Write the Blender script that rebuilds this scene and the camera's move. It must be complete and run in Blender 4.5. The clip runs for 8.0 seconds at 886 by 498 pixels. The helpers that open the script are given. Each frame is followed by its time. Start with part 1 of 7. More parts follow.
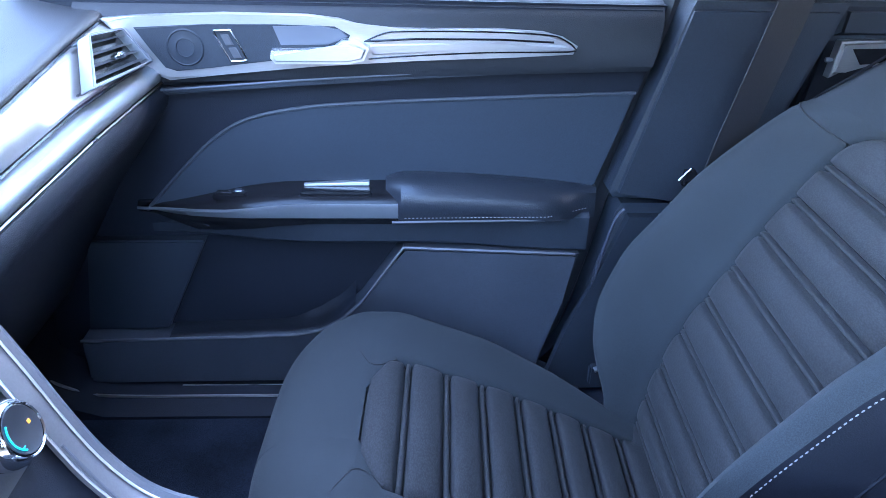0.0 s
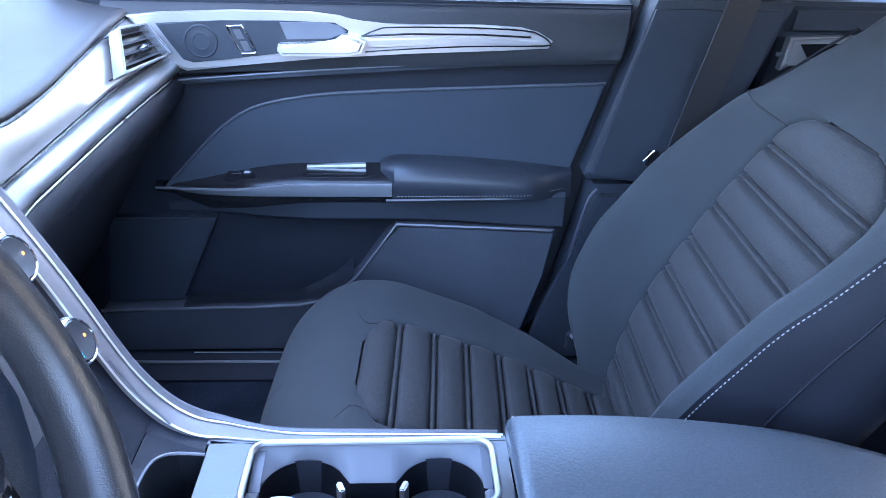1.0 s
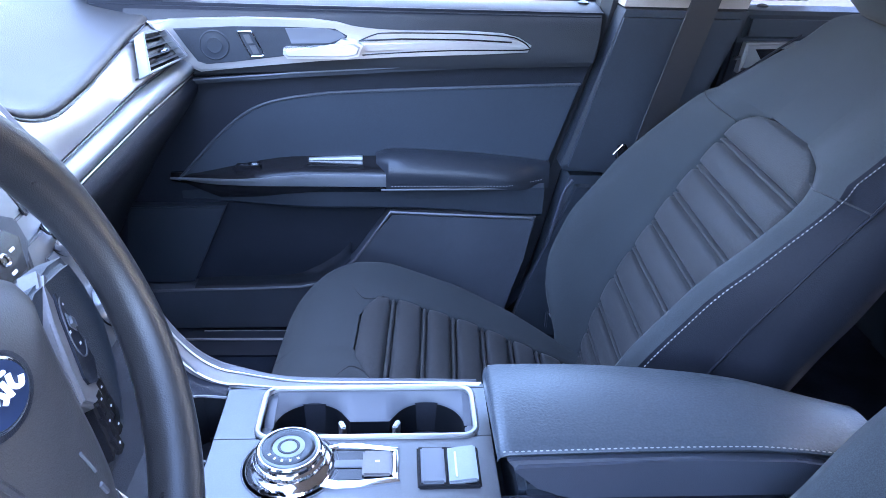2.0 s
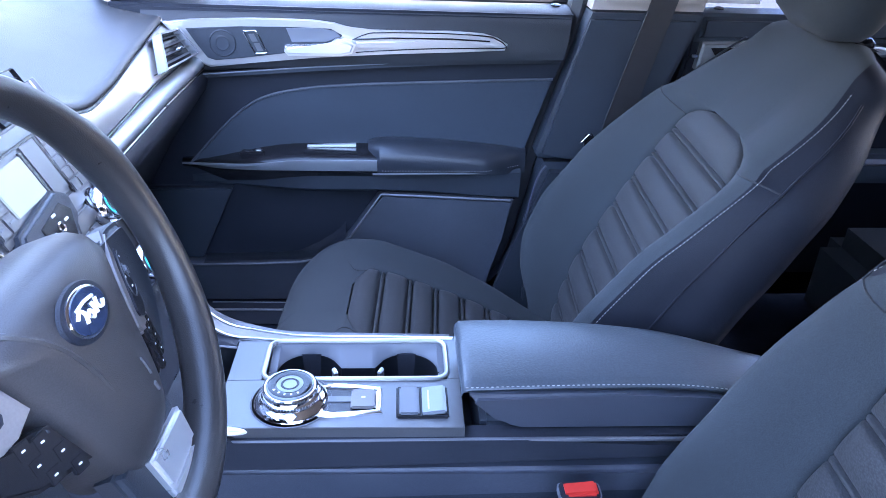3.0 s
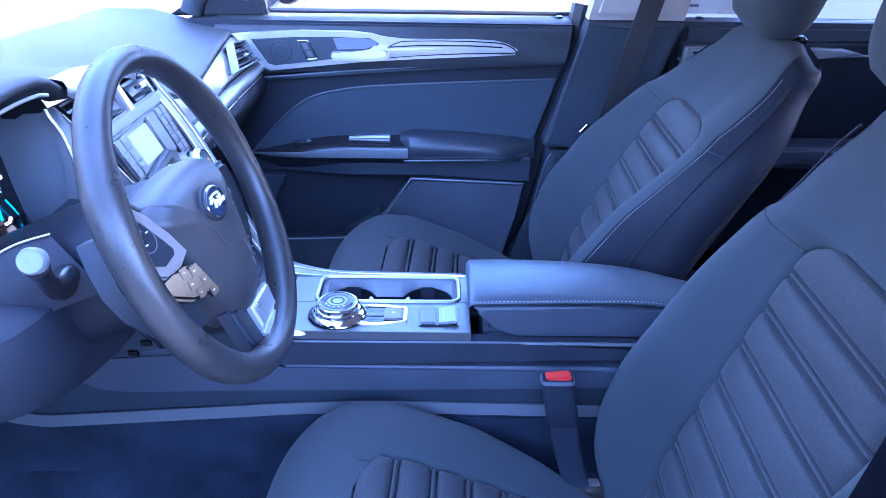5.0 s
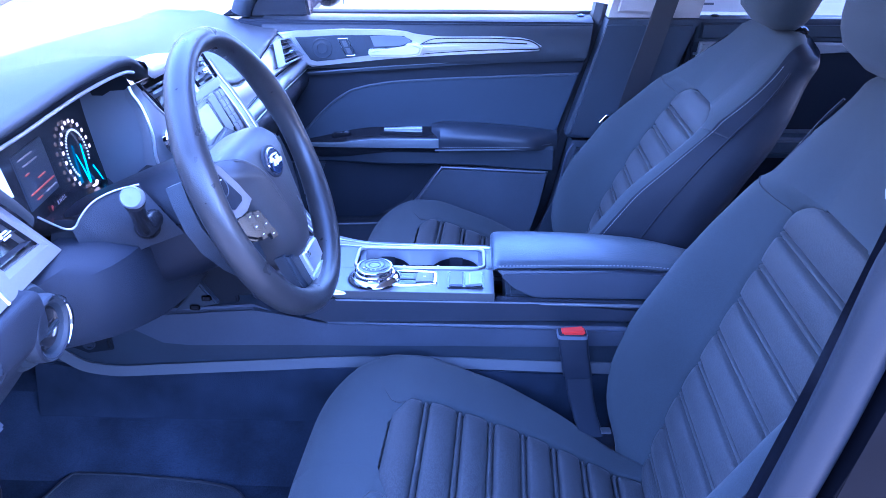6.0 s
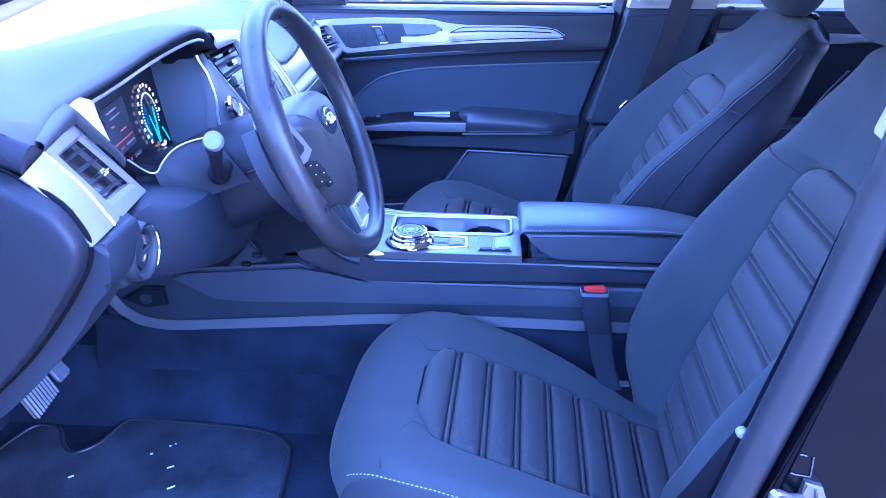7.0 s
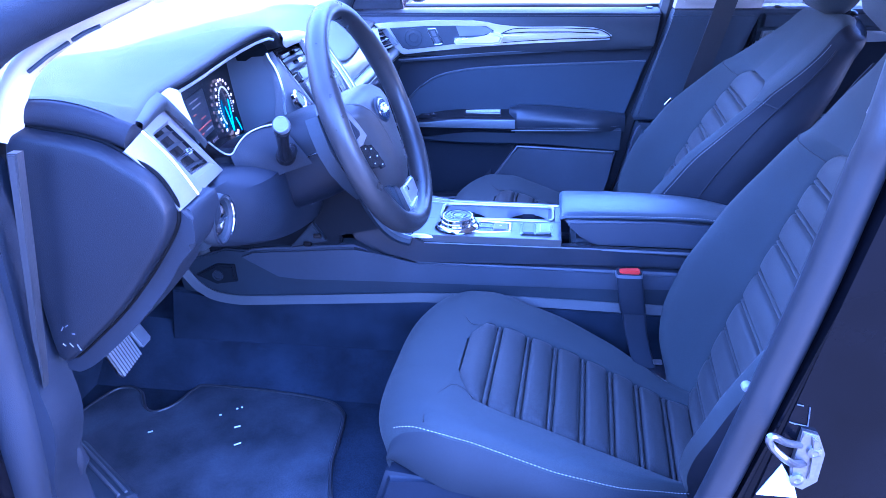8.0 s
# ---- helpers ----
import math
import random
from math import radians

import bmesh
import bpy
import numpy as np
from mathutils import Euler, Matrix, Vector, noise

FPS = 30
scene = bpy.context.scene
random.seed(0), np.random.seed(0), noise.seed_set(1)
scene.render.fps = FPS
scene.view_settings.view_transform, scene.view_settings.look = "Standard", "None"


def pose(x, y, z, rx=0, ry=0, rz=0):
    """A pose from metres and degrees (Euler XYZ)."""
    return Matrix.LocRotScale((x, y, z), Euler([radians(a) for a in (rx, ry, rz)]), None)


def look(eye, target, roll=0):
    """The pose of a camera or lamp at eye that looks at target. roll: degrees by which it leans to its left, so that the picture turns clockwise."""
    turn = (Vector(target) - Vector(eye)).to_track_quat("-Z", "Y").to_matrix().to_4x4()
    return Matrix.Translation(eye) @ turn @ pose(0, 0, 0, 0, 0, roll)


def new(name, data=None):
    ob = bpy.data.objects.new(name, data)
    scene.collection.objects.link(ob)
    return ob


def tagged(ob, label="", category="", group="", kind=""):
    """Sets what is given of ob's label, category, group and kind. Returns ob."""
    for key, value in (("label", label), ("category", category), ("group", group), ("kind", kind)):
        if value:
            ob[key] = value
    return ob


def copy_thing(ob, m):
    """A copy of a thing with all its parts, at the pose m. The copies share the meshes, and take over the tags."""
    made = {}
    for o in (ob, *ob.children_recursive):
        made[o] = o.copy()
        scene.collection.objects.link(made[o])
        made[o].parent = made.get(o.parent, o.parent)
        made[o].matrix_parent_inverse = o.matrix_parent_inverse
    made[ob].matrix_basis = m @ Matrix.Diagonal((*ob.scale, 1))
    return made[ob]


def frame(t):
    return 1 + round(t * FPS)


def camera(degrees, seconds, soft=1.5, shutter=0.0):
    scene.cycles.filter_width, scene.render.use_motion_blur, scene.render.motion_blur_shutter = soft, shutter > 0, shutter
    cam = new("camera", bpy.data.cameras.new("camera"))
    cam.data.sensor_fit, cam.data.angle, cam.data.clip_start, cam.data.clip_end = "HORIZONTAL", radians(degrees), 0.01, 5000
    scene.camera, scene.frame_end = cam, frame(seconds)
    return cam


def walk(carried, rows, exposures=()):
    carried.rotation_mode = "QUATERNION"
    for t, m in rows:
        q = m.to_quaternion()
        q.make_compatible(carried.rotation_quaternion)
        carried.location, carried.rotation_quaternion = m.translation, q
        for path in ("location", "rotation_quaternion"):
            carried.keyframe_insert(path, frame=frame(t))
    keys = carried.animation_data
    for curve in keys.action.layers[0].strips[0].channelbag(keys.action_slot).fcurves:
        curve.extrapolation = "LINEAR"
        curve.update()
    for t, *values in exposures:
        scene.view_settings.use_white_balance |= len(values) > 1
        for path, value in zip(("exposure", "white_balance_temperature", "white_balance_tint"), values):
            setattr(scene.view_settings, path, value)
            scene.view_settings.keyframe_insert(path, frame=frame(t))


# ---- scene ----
cam = camera(62.5, 8.0, 0.8)
PATH = [
    (0, (-0.018, -0.402, 1.135), (0.084, 1.36, 0.195), 1.5),
    (0.5, (-0.006, -0.471, 1.138), (0.089, 1.292, 0.199), 1.5),
    (1, (-0.008, -0.537, 1.143), (0.098, 1.235, 0.221), 1.6),
    (1.5, (-0.012, -0.601, 1.149), (0.106, 1.179, 0.245), 1.7),
    (3, (0.016, -0.816, 1.228), (0.138, 0.942, 0.283), 2.1),
    (3.5, (0.017, -0.896, 1.236), (0.141, 0.868, 0.302), 2.2),
    (4, (0.017, -0.968, 1.249), (0.129, 0.805, 0.332), 2.1),
    (4.5, (0.027, -1.04, 1.252), (0.107, 0.741, 0.345), 1.6),
    (6, (0.043, -1.26, 1.243), (-0.014, 0.541, 0.376), 0.0),
    (6.5, (0.026, -1.329, 1.225), (-0.026, 0.473, 0.359), 0.5),
    (7, (0.014, -1.387, 1.216), (-0.081, 0.42, 0.364), 0.2),
    (7.5, (0.021, -1.445, 1.212), (-0.162, 0.369, 0.39), -0.5),
    (8, (0.048, -1.5, 1.221), (-0.205, 0.298, 0.384), -1.1),
]
EXPOSURES = [(0.0, 5.1, 5800, 18), (1.5, 5.1, 6100, 21), (3.5, 4.92, 5950, 26), (4.5, 4.88, 5120, 30), (6.0, 5.0, 4550, 41), (6.5, 5.0, 4500, 42), (8.0, 5.06, 4300, 47)]
walk(cam, [(t, look(eye, target, roll)) for t, eye, target, roll in PATH], EXPOSURES)

# ---- world, sun ----
world = bpy.data.worlds.new("sky")
scene.world = world
world.use_nodes = True
wn = world.node_tree.nodes
sky = wn.new("ShaderNodeTexSky")
sky.sky_type, sky.sun_disc = "NISHITA", False
SUN_ELEV, SUN_AZ = radians(30), radians(83)      # azimuth measured from +y (passenger side) towards +x (rear)
sky.sun_elevation, sky.sun_rotation = SUN_ELEV, SUN_AZ
sky.air_density, sky.dust_density = 1.0, 0.6
wn["Background"].inputs["Strength"].default_value = 0.13
world.node_tree.links.new(sky.outputs[0], wn["Background"].inputs["Color"])
sun = new("sun", bpy.data.lights.new("sun", "SUN"))
sun.data.energy, sun.data.angle, sun.data.color = 4.2, radians(0.5), (1.0, 0.95, 0.88)
sun_from = Vector((math.sin(SUN_AZ) * math.cos(SUN_ELEV), math.cos(SUN_AZ) * math.cos(SUN_ELEV), math.sin(SUN_ELEV)))
sun.matrix_world = look(sun_from * 20, (0, 0, 0))


# ---- materials ----
def material(name, colour, rough=0.6, metal=0.0, grain=0.0, grain_scale=900.0, vary=0.15, spec=0.5, stain_scale=7.0,
             bump=0.0, bump_scale=600.0, coat=0.0, sheen=0.0, stretch=None):
    """Base colour with grain and larger stains, rough variation and fine relief."""
    m = bpy.data.materials.new(name)
    m.use_nodes = True
    n, l = m.node_tree.nodes, m.node_tree.links
    b = n["Principled BSDF"]
    b.inputs["Roughness"].default_value = rough
    b.inputs["Metallic"].default_value = metal
    b.inputs["Specular IOR Level"].default_value = spec
    b.inputs["Coat Weight"].default_value = coat
    b.inputs["Sheen Weight"].default_value = sheen
    tc = n.new("ShaderNodeTexCoord")
    source = tc.outputs["Object"]
    if stretch:
        mp = n.new("ShaderNodeMapping")
        mp.inputs["Scale"].default_value = stretch
        l.new(source, mp.inputs["Vector"])
        source = mp.outputs["Vector"]
    big = n.new("ShaderNodeTexNoise")
    big.inputs["Scale"].default_value, big.inputs["Detail"].default_value = stain_scale, 5
    l.new(source, big.inputs["Vector"])
    fine = n.new("ShaderNodeTexNoise")
    fine.inputs["Scale"].default_value, fine.inputs["Detail"].default_value = grain_scale, 2
    l.new(source, fine.inputs["Vector"])
    ramp = n.new("ShaderNodeMapRange")
    ramp.inputs["To Min"].default_value, ramp.inputs["To Max"].default_value = 1 - vary, 1 + vary
    ramp.inputs["From Min"].default_value, ramp.inputs["From Max"].default_value = 0.3, 0.7
    l.new(big.outputs["Fac"], ramp.inputs["Value"])
    ramp2 = n.new("ShaderNodeMapRange")
    ramp2.inputs["To Min"].default_value, ramp2.inputs["To Max"].default_value = 1 - grain, 1 + grain
    ramp2.inputs["From Min"].default_value, ramp2.inputs["From Max"].default_value = 0.3, 0.7
    l.new(fine.outputs["Fac"], ramp2.inputs["Value"])
    mul = n.new("ShaderNodeMath")
    mul.operation = "MULTIPLY"
    l.new(ramp.outputs[0], mul.inputs[0])
    l.new(ramp2.outputs[0], mul.inputs[1])
    mix = n.new("ShaderNodeMix")
    mix.data_type, mix.blend_type = "RGBA", "MULTIPLY"
    mix.inputs["Factor"].default_value = 1.0
    mix.inputs["A"].default_value = (*colour, 1)
    l.new(mul.outputs[0], mix.inputs["B"])
    l.new(mix.outputs["Result"], b.inputs["Base Color"])
    rr = n.new("ShaderNodeMapRange")
    rr.inputs["To Min"].default_value, rr.inputs["To Max"].default_value = max(rough - 0.08, 0.02), min(rough + 0.08, 1)
    l.new(big.outputs["Fac"], rr.inputs["Value"])
    l.new(rr.outputs[0], b.inputs["Roughness"])
    if bump:
        relief = n.new("ShaderNodeTexNoise")
        relief.inputs["Scale"].default_value, relief.inputs["Detail"].default_value = bump_scale, 3
        l.new(source, relief.inputs["Vector"])
        bp = n.new("ShaderNodeBump")
        bp.inputs["Strength"].default_value, bp.inputs["Distance"].default_value = bump, 0.0012
        l.new(relief.outputs["Fac"], bp.inputs["Height"])
        l.new(bp.outputs[0], b.inputs["Normal"])
    return m


def glow(name, colour, strength):
    m = bpy.data.materials.new(name)
    m.use_nodes = True
    b = m.node_tree.nodes["Principled BSDF"]
    b.inputs["Base Color"].default_value = (*[c * 0.2 for c in colour], 1)
    b.inputs["Emission Color"].default_value = (*colour, 1)
    b.inputs["Emission Strength"].default_value = strength
    return m


def weave(m, scale, strength, axis=(1, 1, 1)):
    """Adds a woven rib relief to a material."""
    n, l = m.node_tree.nodes, m.node_tree.links
    tc = n.new("ShaderNodeTexCoord")
    bp = n.new("ShaderNodeBump")
    bp.inputs["Strength"].default_value, bp.inputs["Distance"].default_value = strength, 0.001
    vor = n.new("ShaderNodeTexVoronoi")
    vor.inputs["Scale"].default_value = scale
    mp = n.new("ShaderNodeMapping")
    mp.inputs["Scale"].default_value = axis
    l.new(tc.outputs["Object"], mp.inputs["Vector"])
    l.new(mp.outputs[0], vor.inputs["Vector"])
    l.new(vor.outputs["Distance"], bp.inputs["Height"])
    tone = n.new("ShaderNodeMapRange")
    tone.inputs["From Min"].default_value, tone.inputs["From Max"].default_value = 0.1, 0.75
    tone.inputs["To Min"].default_value, tone.inputs["To Max"].default_value = 1.28, 0.68
    l.new(vor.outputs["Distance"], tone.inputs["Value"])
    base = n["Principled BSDF"].inputs["Base Color"]
    old = base.links[0].from_socket
    mul = n.new("ShaderNodeMix")
    mul.data_type, mul.blend_type = "RGBA", "MULTIPLY"
    mul.inputs["Factor"].default_value = 1.0
    l.new(old, mul.inputs["A"])
    l.new(tone.outputs[0], mul.inputs["B"])
    l.new(mul.outputs["Result"], base)
    l.new(bp.outputs[0], n["Principled BSDF"].inputs["Normal"])
    return m


M_cloth = material("seat_cloth", (0.0342, 0.0405, 0.0450), 0.85, grain=0.3, grain_scale=900, vary=0.14, bump=0.25, bump_scale=1500, spec=0.3, sheen=0.06)
M_insert = weave(material("ribbed_cloth", (0.0325, 0.0335, 0.0360), 0.72, grain=0.08, grain_scale=1100, vary=0.1, spec=0.4, sheen=0.06), 430, 0.28, (1.4, 0.7, 1.4))
M_vinyl = material("seat_side_vinyl", (0.0112, 0.0125, 0.0185), 0.60, grain=0.1, grain_scale=500, vary=0.1, bump=0.3, bump_scale=700, spec=0.28)
M_leather = material("armrest_vinyl", (0.050, 0.061, 0.073), 0.32, grain=0.15, grain_scale=400, vary=0.04, bump=0.45, bump_scale=330)
M_armpad = material("door_armrest_vinyl", (0.026, 0.030, 0.038), 0.32, grain=0.12, grain_scale=400, vary=0.06, bump=0.4, bump_scale=400)
M_wheel = material("wheel_leather", (0.027, 0.0256, 0.0258), 0.30, grain=0.15, grain_scale=900, vary=0.16, stain_scale=28, bump=0.25, bump_scale=1000)
M_dash = material("soft_dash_plastic", (0.0235, 0.0258, 0.0295), 0.55, spec=0.38, grain=0.1, grain_scale=600, vary=0.08, bump=0.4, bump_scale=600)
M_plastic = material("dark_grained_plastic", (0.0178, 0.0240, 0.0335), 0.55, grain=0.25, grain_scale=800, vary=0.2, bump=0.45, bump_scale=900)
M_trim = material("matte_lower_plastic", (0.0125, 0.0155, 0.0235), 0.55, grain=0.25, grain_scale=800, vary=0.2, bump=0.4, bump_scale=900, spec=0.28)
M_doorpl = material("door_moulding_plastic", (0.051, 0.058, 0.072), 0.46, grain=0.3, grain_scale=900, vary=0.25, stain_scale=5, bump=0.45, bump_scale=1000)
M_bright = material("bright_satin_metal", (0.72, 0.73, 0.74), 0.3, metal=0.75, vary=0.04, grain=0.03, grain_scale=300, stretch=(0.3, 3, 3))
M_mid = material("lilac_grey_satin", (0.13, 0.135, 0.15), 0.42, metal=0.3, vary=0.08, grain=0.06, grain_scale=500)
M_plate = material("blue_grey_satin_plate", (0.135, 0.137, 0.142), 0.33, metal=0.55, vary=0.06, grain=0.05, grain_scale=600)
M_hub = material("airbag_cover_vinyl", (0.037, 0.035, 0.036), 0.42, grain=0.15, grain_scale=900, vary=0.12, bump=0.25, bump_scale=900)
# near-black base colour carries the shade of bins, linings and other hollows
M_dark = material("recess_shade_plastic", (0.0080, 0.0095, 0.0130), 0.6, vary=0.15, spec=0.2)
M_gap = material("open_joint", (0.0016, 0.0018, 0.0024), 0.7, vary=0.1, spec=0.1)
M_shroud = material("column_plastic", (0.0062, 0.0078, 0.0125), 0.5, grain=0.2, grain_scale=800, vary=0.15, bump=0.3, bump_scale=900, spec=0.3)
M_flank = material("cushion_side_cloth", (0.025, 0.0285, 0.034), 0.7, grain=0.2, grain_scale=800, vary=0.1, bump=0.25, bump_scale=1200, spec=0.3)
M_blocker = material("dark_sky_blocker", (0.03, 0.036, 0.028), 0.95, grain=0.3, grain_scale=20, vary=0.4, stain_scale=1.5)
# plain pale tone; on the pedal ribs it replaces their sky reflection
M_rib = material("pale_button_and_rib_sheen", (0.24, 0.245, 0.26), 0.45, vary=0.2, grain=0.1, grain_scale=400)
M_doorcloth = material("door_cloth", (0.036, 0.046, 0.060), 0.85, grain=0.12, grain_scale=800, vary=0.08, bump=0.25, bump_scale=1300, spec=0.3)
M_gloss = material("gloss_black", (0.012, 0.012, 0.014), 0.18, vary=0.1, grain=0.0)
M_silver = material("satin_silver", (0.50, 0.49, 0.485), 0.34, metal=0.8, vary=0.06, grain=0.04, grain_scale=300, stretch=(0.3, 3, 3))
M_greypl = material("grey_silver_plate", (0.22, 0.235, 0.255), 0.36, metal=0.5, vary=0.08, grain=0.05, grain_scale=500)
M_chrome = material("chrome", (0.8, 0.8, 0.82), 0.1, metal=1.0, vary=0.05)
M_carpet = material("carpet", (0.019, 0.0245, 0.037), 0.95, grain=0.28, grain_scale=500, vary=0.45, stain_scale=9, bump=0.9, bump_scale=900, spec=0.1)
M_mat = material("floor_mat_pile", (0.036, 0.041, 0.051), 0.95, grain=0.18, grain_scale=450, vary=0.5, stain_scale=8, bump=0.9, bump_scale=700, spec=0.1)
M_rubber = material("seal_rubber", (0.021, 0.022, 0.026), 0.42, vary=0.15, bump=0.2, bump_scale=300)
M_paint = material("black_car_paint", (0.0035, 0.0035, 0.005), 0.15, vary=0.3, stain_scale=9, spec=0.12)
M_beige = material("pillar_beige_cloth", (0.42, 0.37, 0.33), 0.85, grain=0.08, grain_scale=900, vary=0.05, bump=0.2, bump_scale=1200)
M_red = material("red_button", (0.55, 0.03, 0.02), 0.4, vary=0.06)
M_thread = material("pale_thread", (0.34, 0.33, 0.32), 0.8, vary=0.1)
M_strip = material("dull_grey_plastic", (0.075, 0.079, 0.088), 0.6, vary=0.1, grain=0.05, grain_scale=500)
M_slat = material("vent_slat_plastic", (0.032, 0.034, 0.040), 0.45, vary=0.08, spec=0.35)
M_satin = material("satin_grey_moulding", (0.17, 0.162, 0.165), 0.42, metal=0.25, vary=0.08, grain=0.06, grain_scale=500)
M_band = material("console_band_plastic", (0.030, 0.033, 0.042), 0.24, grain=0.1, grain_scale=800, vary=0.12, bump=0.15, bump_scale=900)
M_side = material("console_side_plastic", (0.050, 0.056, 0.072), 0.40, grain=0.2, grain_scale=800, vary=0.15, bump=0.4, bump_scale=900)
M_scuff = material("scuffed_pocket_plastic", (0.012, 0.0145, 0.020), 0.36, grain=0.35, grain_scale=260, vary=0.35, stain_scale=22, bump=0.3, bump_scale=500)
M_belt = material("belt_webbing", (0.021, 0.021, 0.025), 0.75, grain=0.2, grain_scale=900, vary=0.08, bump=0.5, bump_scale=1000)
M_blue = material("badge_blue", (0.022, 0.035, 0.075), 0.2, vary=0.05, coat=0.6)
M_marks = material("pale_print", (0.6, 0.6, 0.62), 0.5, vary=0.05)
M_key = material("grey_key", (0.12, 0.13, 0.15), 0.4, vary=0.1)
M_paper = material("white_label", (0.75, 0.75, 0.75), 0.7, vary=0.05)
M_steel = material("pressed_steel", (0.27, 0.27, 0.28), 0.35, metal=0.9, vary=0.15, grain=0.1, grain_scale=200)
M_concrete = material("worn_asphalt", (0.045, 0.045, 0.046), 0.9, grain=0.1, grain_scale=60, vary=0.12, stain_scale=0.6, bump=0.3, bump_scale=40)
M_render = material("white_wall_render", (0.72, 0.72, 0.7), 0.85, grain=0.05, grain_scale=40, vary=0.06, stain_scale=0.5)
M_screen = glow("lit_display", (0.55, 0.72, 0.85), 0.024)
M_cyan = glow("lit_needle", (0.02, 0.5, 0.8), 0.12)
M_digit = glow("lit_digit", (0.95, 0.78, 0.68), 0.05)
M_tick = glow("lit_tick", (0.75, 0.82, 0.9), 0.035)
M_ember = glow("lit_red_text", (0.9, 0.16, 0.10), 0.012)
M_dimtext = glow("lit_dim_text", (0.6, 0.55, 0.6), 0.008)
M_amber = glow("lit_amber", (1.0, 0.35, 0.03), 0.12)
M_glass = bpy.data.materials.new("window_glass")
M_glass.use_nodes = True
_g = M_glass.node_tree.nodes["Principled BSDF"]
_g.inputs["Base Color"].default_value = (0.83, 0.94, 0.99, 1)
_g.inputs["Roughness"].default_value, _g.inputs["IOR"].default_value = 0.0, 1.08
_g.inputs["Transmission Weight"].default_value = 1.0

M_tint = M_glass.copy()
M_tint.name = "tinted_glass"
M_tint.node_tree.nodes["Principled BSDF"].inputs["Base Color"].default_value = (0.10, 0.11, 0.13, 1)

M_shade = M_tint.copy()
M_shade.name = "light_tinted_glass"
M_shade.node_tree.nodes["Principled BSDF"].inputs["Base Color"].default_value = (0.22, 0.26, 0.34, 1)

# ---- mesh tools ----
ORIGIN = {}


def thing(name, at, label, category, group="", kind=""):
    ob = new(name)
    ob.location = at
    ORIGIN[ob.name] = Vector(at)
    return tagged(ob, label, category, group, kind)


def part(name, shape, mat, parent=None, label="", sharp=35, shadow=True):
    """One mesh object from (verts, faces) in world places, under a thing or a part."""
    verts, faces = shape
    at = ORIGIN[parent.name] if parent else Vector((0, 0, 0))
    me = bpy.data.meshes.new(name)
    me.from_pydata([Vector(v) - at for v in verts], [], faces)
    me.validate()
    bm = bmesh.new()
    bm.from_mesh(me)
    bmesh.ops.recalc_face_normals(bm, faces=bm.faces)
    bm.to_mesh(me)
    bm.free()
    me.polygons.foreach_set("use_smooth", [True] * len(me.polygons))
    me.set_sharp_from_angle(angle=radians(sharp))
    me.materials.append(mat)
    ob = new(name, me)
    ob.visible_shadow = shadow
    ORIGIN[ob.name] = at
    if parent:
        ob.parent = parent
    if label:
        ob["label"] = label
    return ob


def structure(name, shape, mat, label, category, sharp=35, shadow=True):
    return tagged(part(name, shape, mat, None, "", sharp, shadow), label, category, kind="structure")


def join(*shapes):
    v, f = [], []
    for sv, sf in shapes:
        k = len(v)
        v += list(sv)
        f += [tuple(i + k for i in q) for q in sf]
    return v, f


def sheet(rows, closed=False, wrap=False):
    """Quads between rows of points. closed: each row is a ring; wrap: the last row joins the first."""
    n, m = len(rows), len(rows[0])
    v = [p for r in rows for p in r]
    f = []
    for i in range(n if wrap else n - 1):
        for j in range(m if closed else m - 1):
            a, b = i * m + j, i * m + (j + 1) % m
            c, d = ((i + 1) % n) * m + (j + 1) % m, ((i + 1) % n) * m + j
            f.append((a, b, c, d))
    return v, f


def loft(rings):
    """Closed rings joined, ends capped."""
    v, f = sheet(rings, closed=True)
    m = len(rings[0])
    f.append(tuple(range(m)))
    f.append(tuple(range((len(rings) - 1) * m, len(rings) * m)))
    return v, f


def prism(outline, axis, a, b, bevel=0.004, steps=2, both=False):
    """An outline extruded from a to b along an axis; the edge at b (and a, with both) is rounded. Outline pairs are the other two axes in order."""
    place = {"x": lambda p, d: (d, p[0], p[1]), "y": lambda p, d: (p[0], d, p[1]), "z": lambda p, d: (p[0], p[1], d)}[axis]
    bm = bmesh.new()
    lo = [bm.verts.new(place(p, a)) for p in outline]
    hi = [bm.verts.new(place(p, b)) for p in outline]
    bm.faces.new(lo)
    bm.faces.new(hi)
    k = len(outline)
    for i in range(k):
        bm.faces.new((lo[i], lo[(i + 1) % k], hi[(i + 1) % k], hi[i]))
    if bevel:
        top = set(hi) | (set(lo) if both else set())
        edges = [e for e in bm.edges if (e.verts[0] in top and e.verts[1] in top) and not (e.verts[0] in hi) ^ (e.verts[1] in hi)]
        bmesh.ops.bevel(bm, geom=edges, offset=bevel, segments=steps, affect="EDGES", clamp_overlap=True)
    bm.verts.index_update()
    shape = [v.co.copy() for v in bm.verts], [tuple(v.index for v in q.verts) for q in bm.faces]
    bm.free()
    return shape


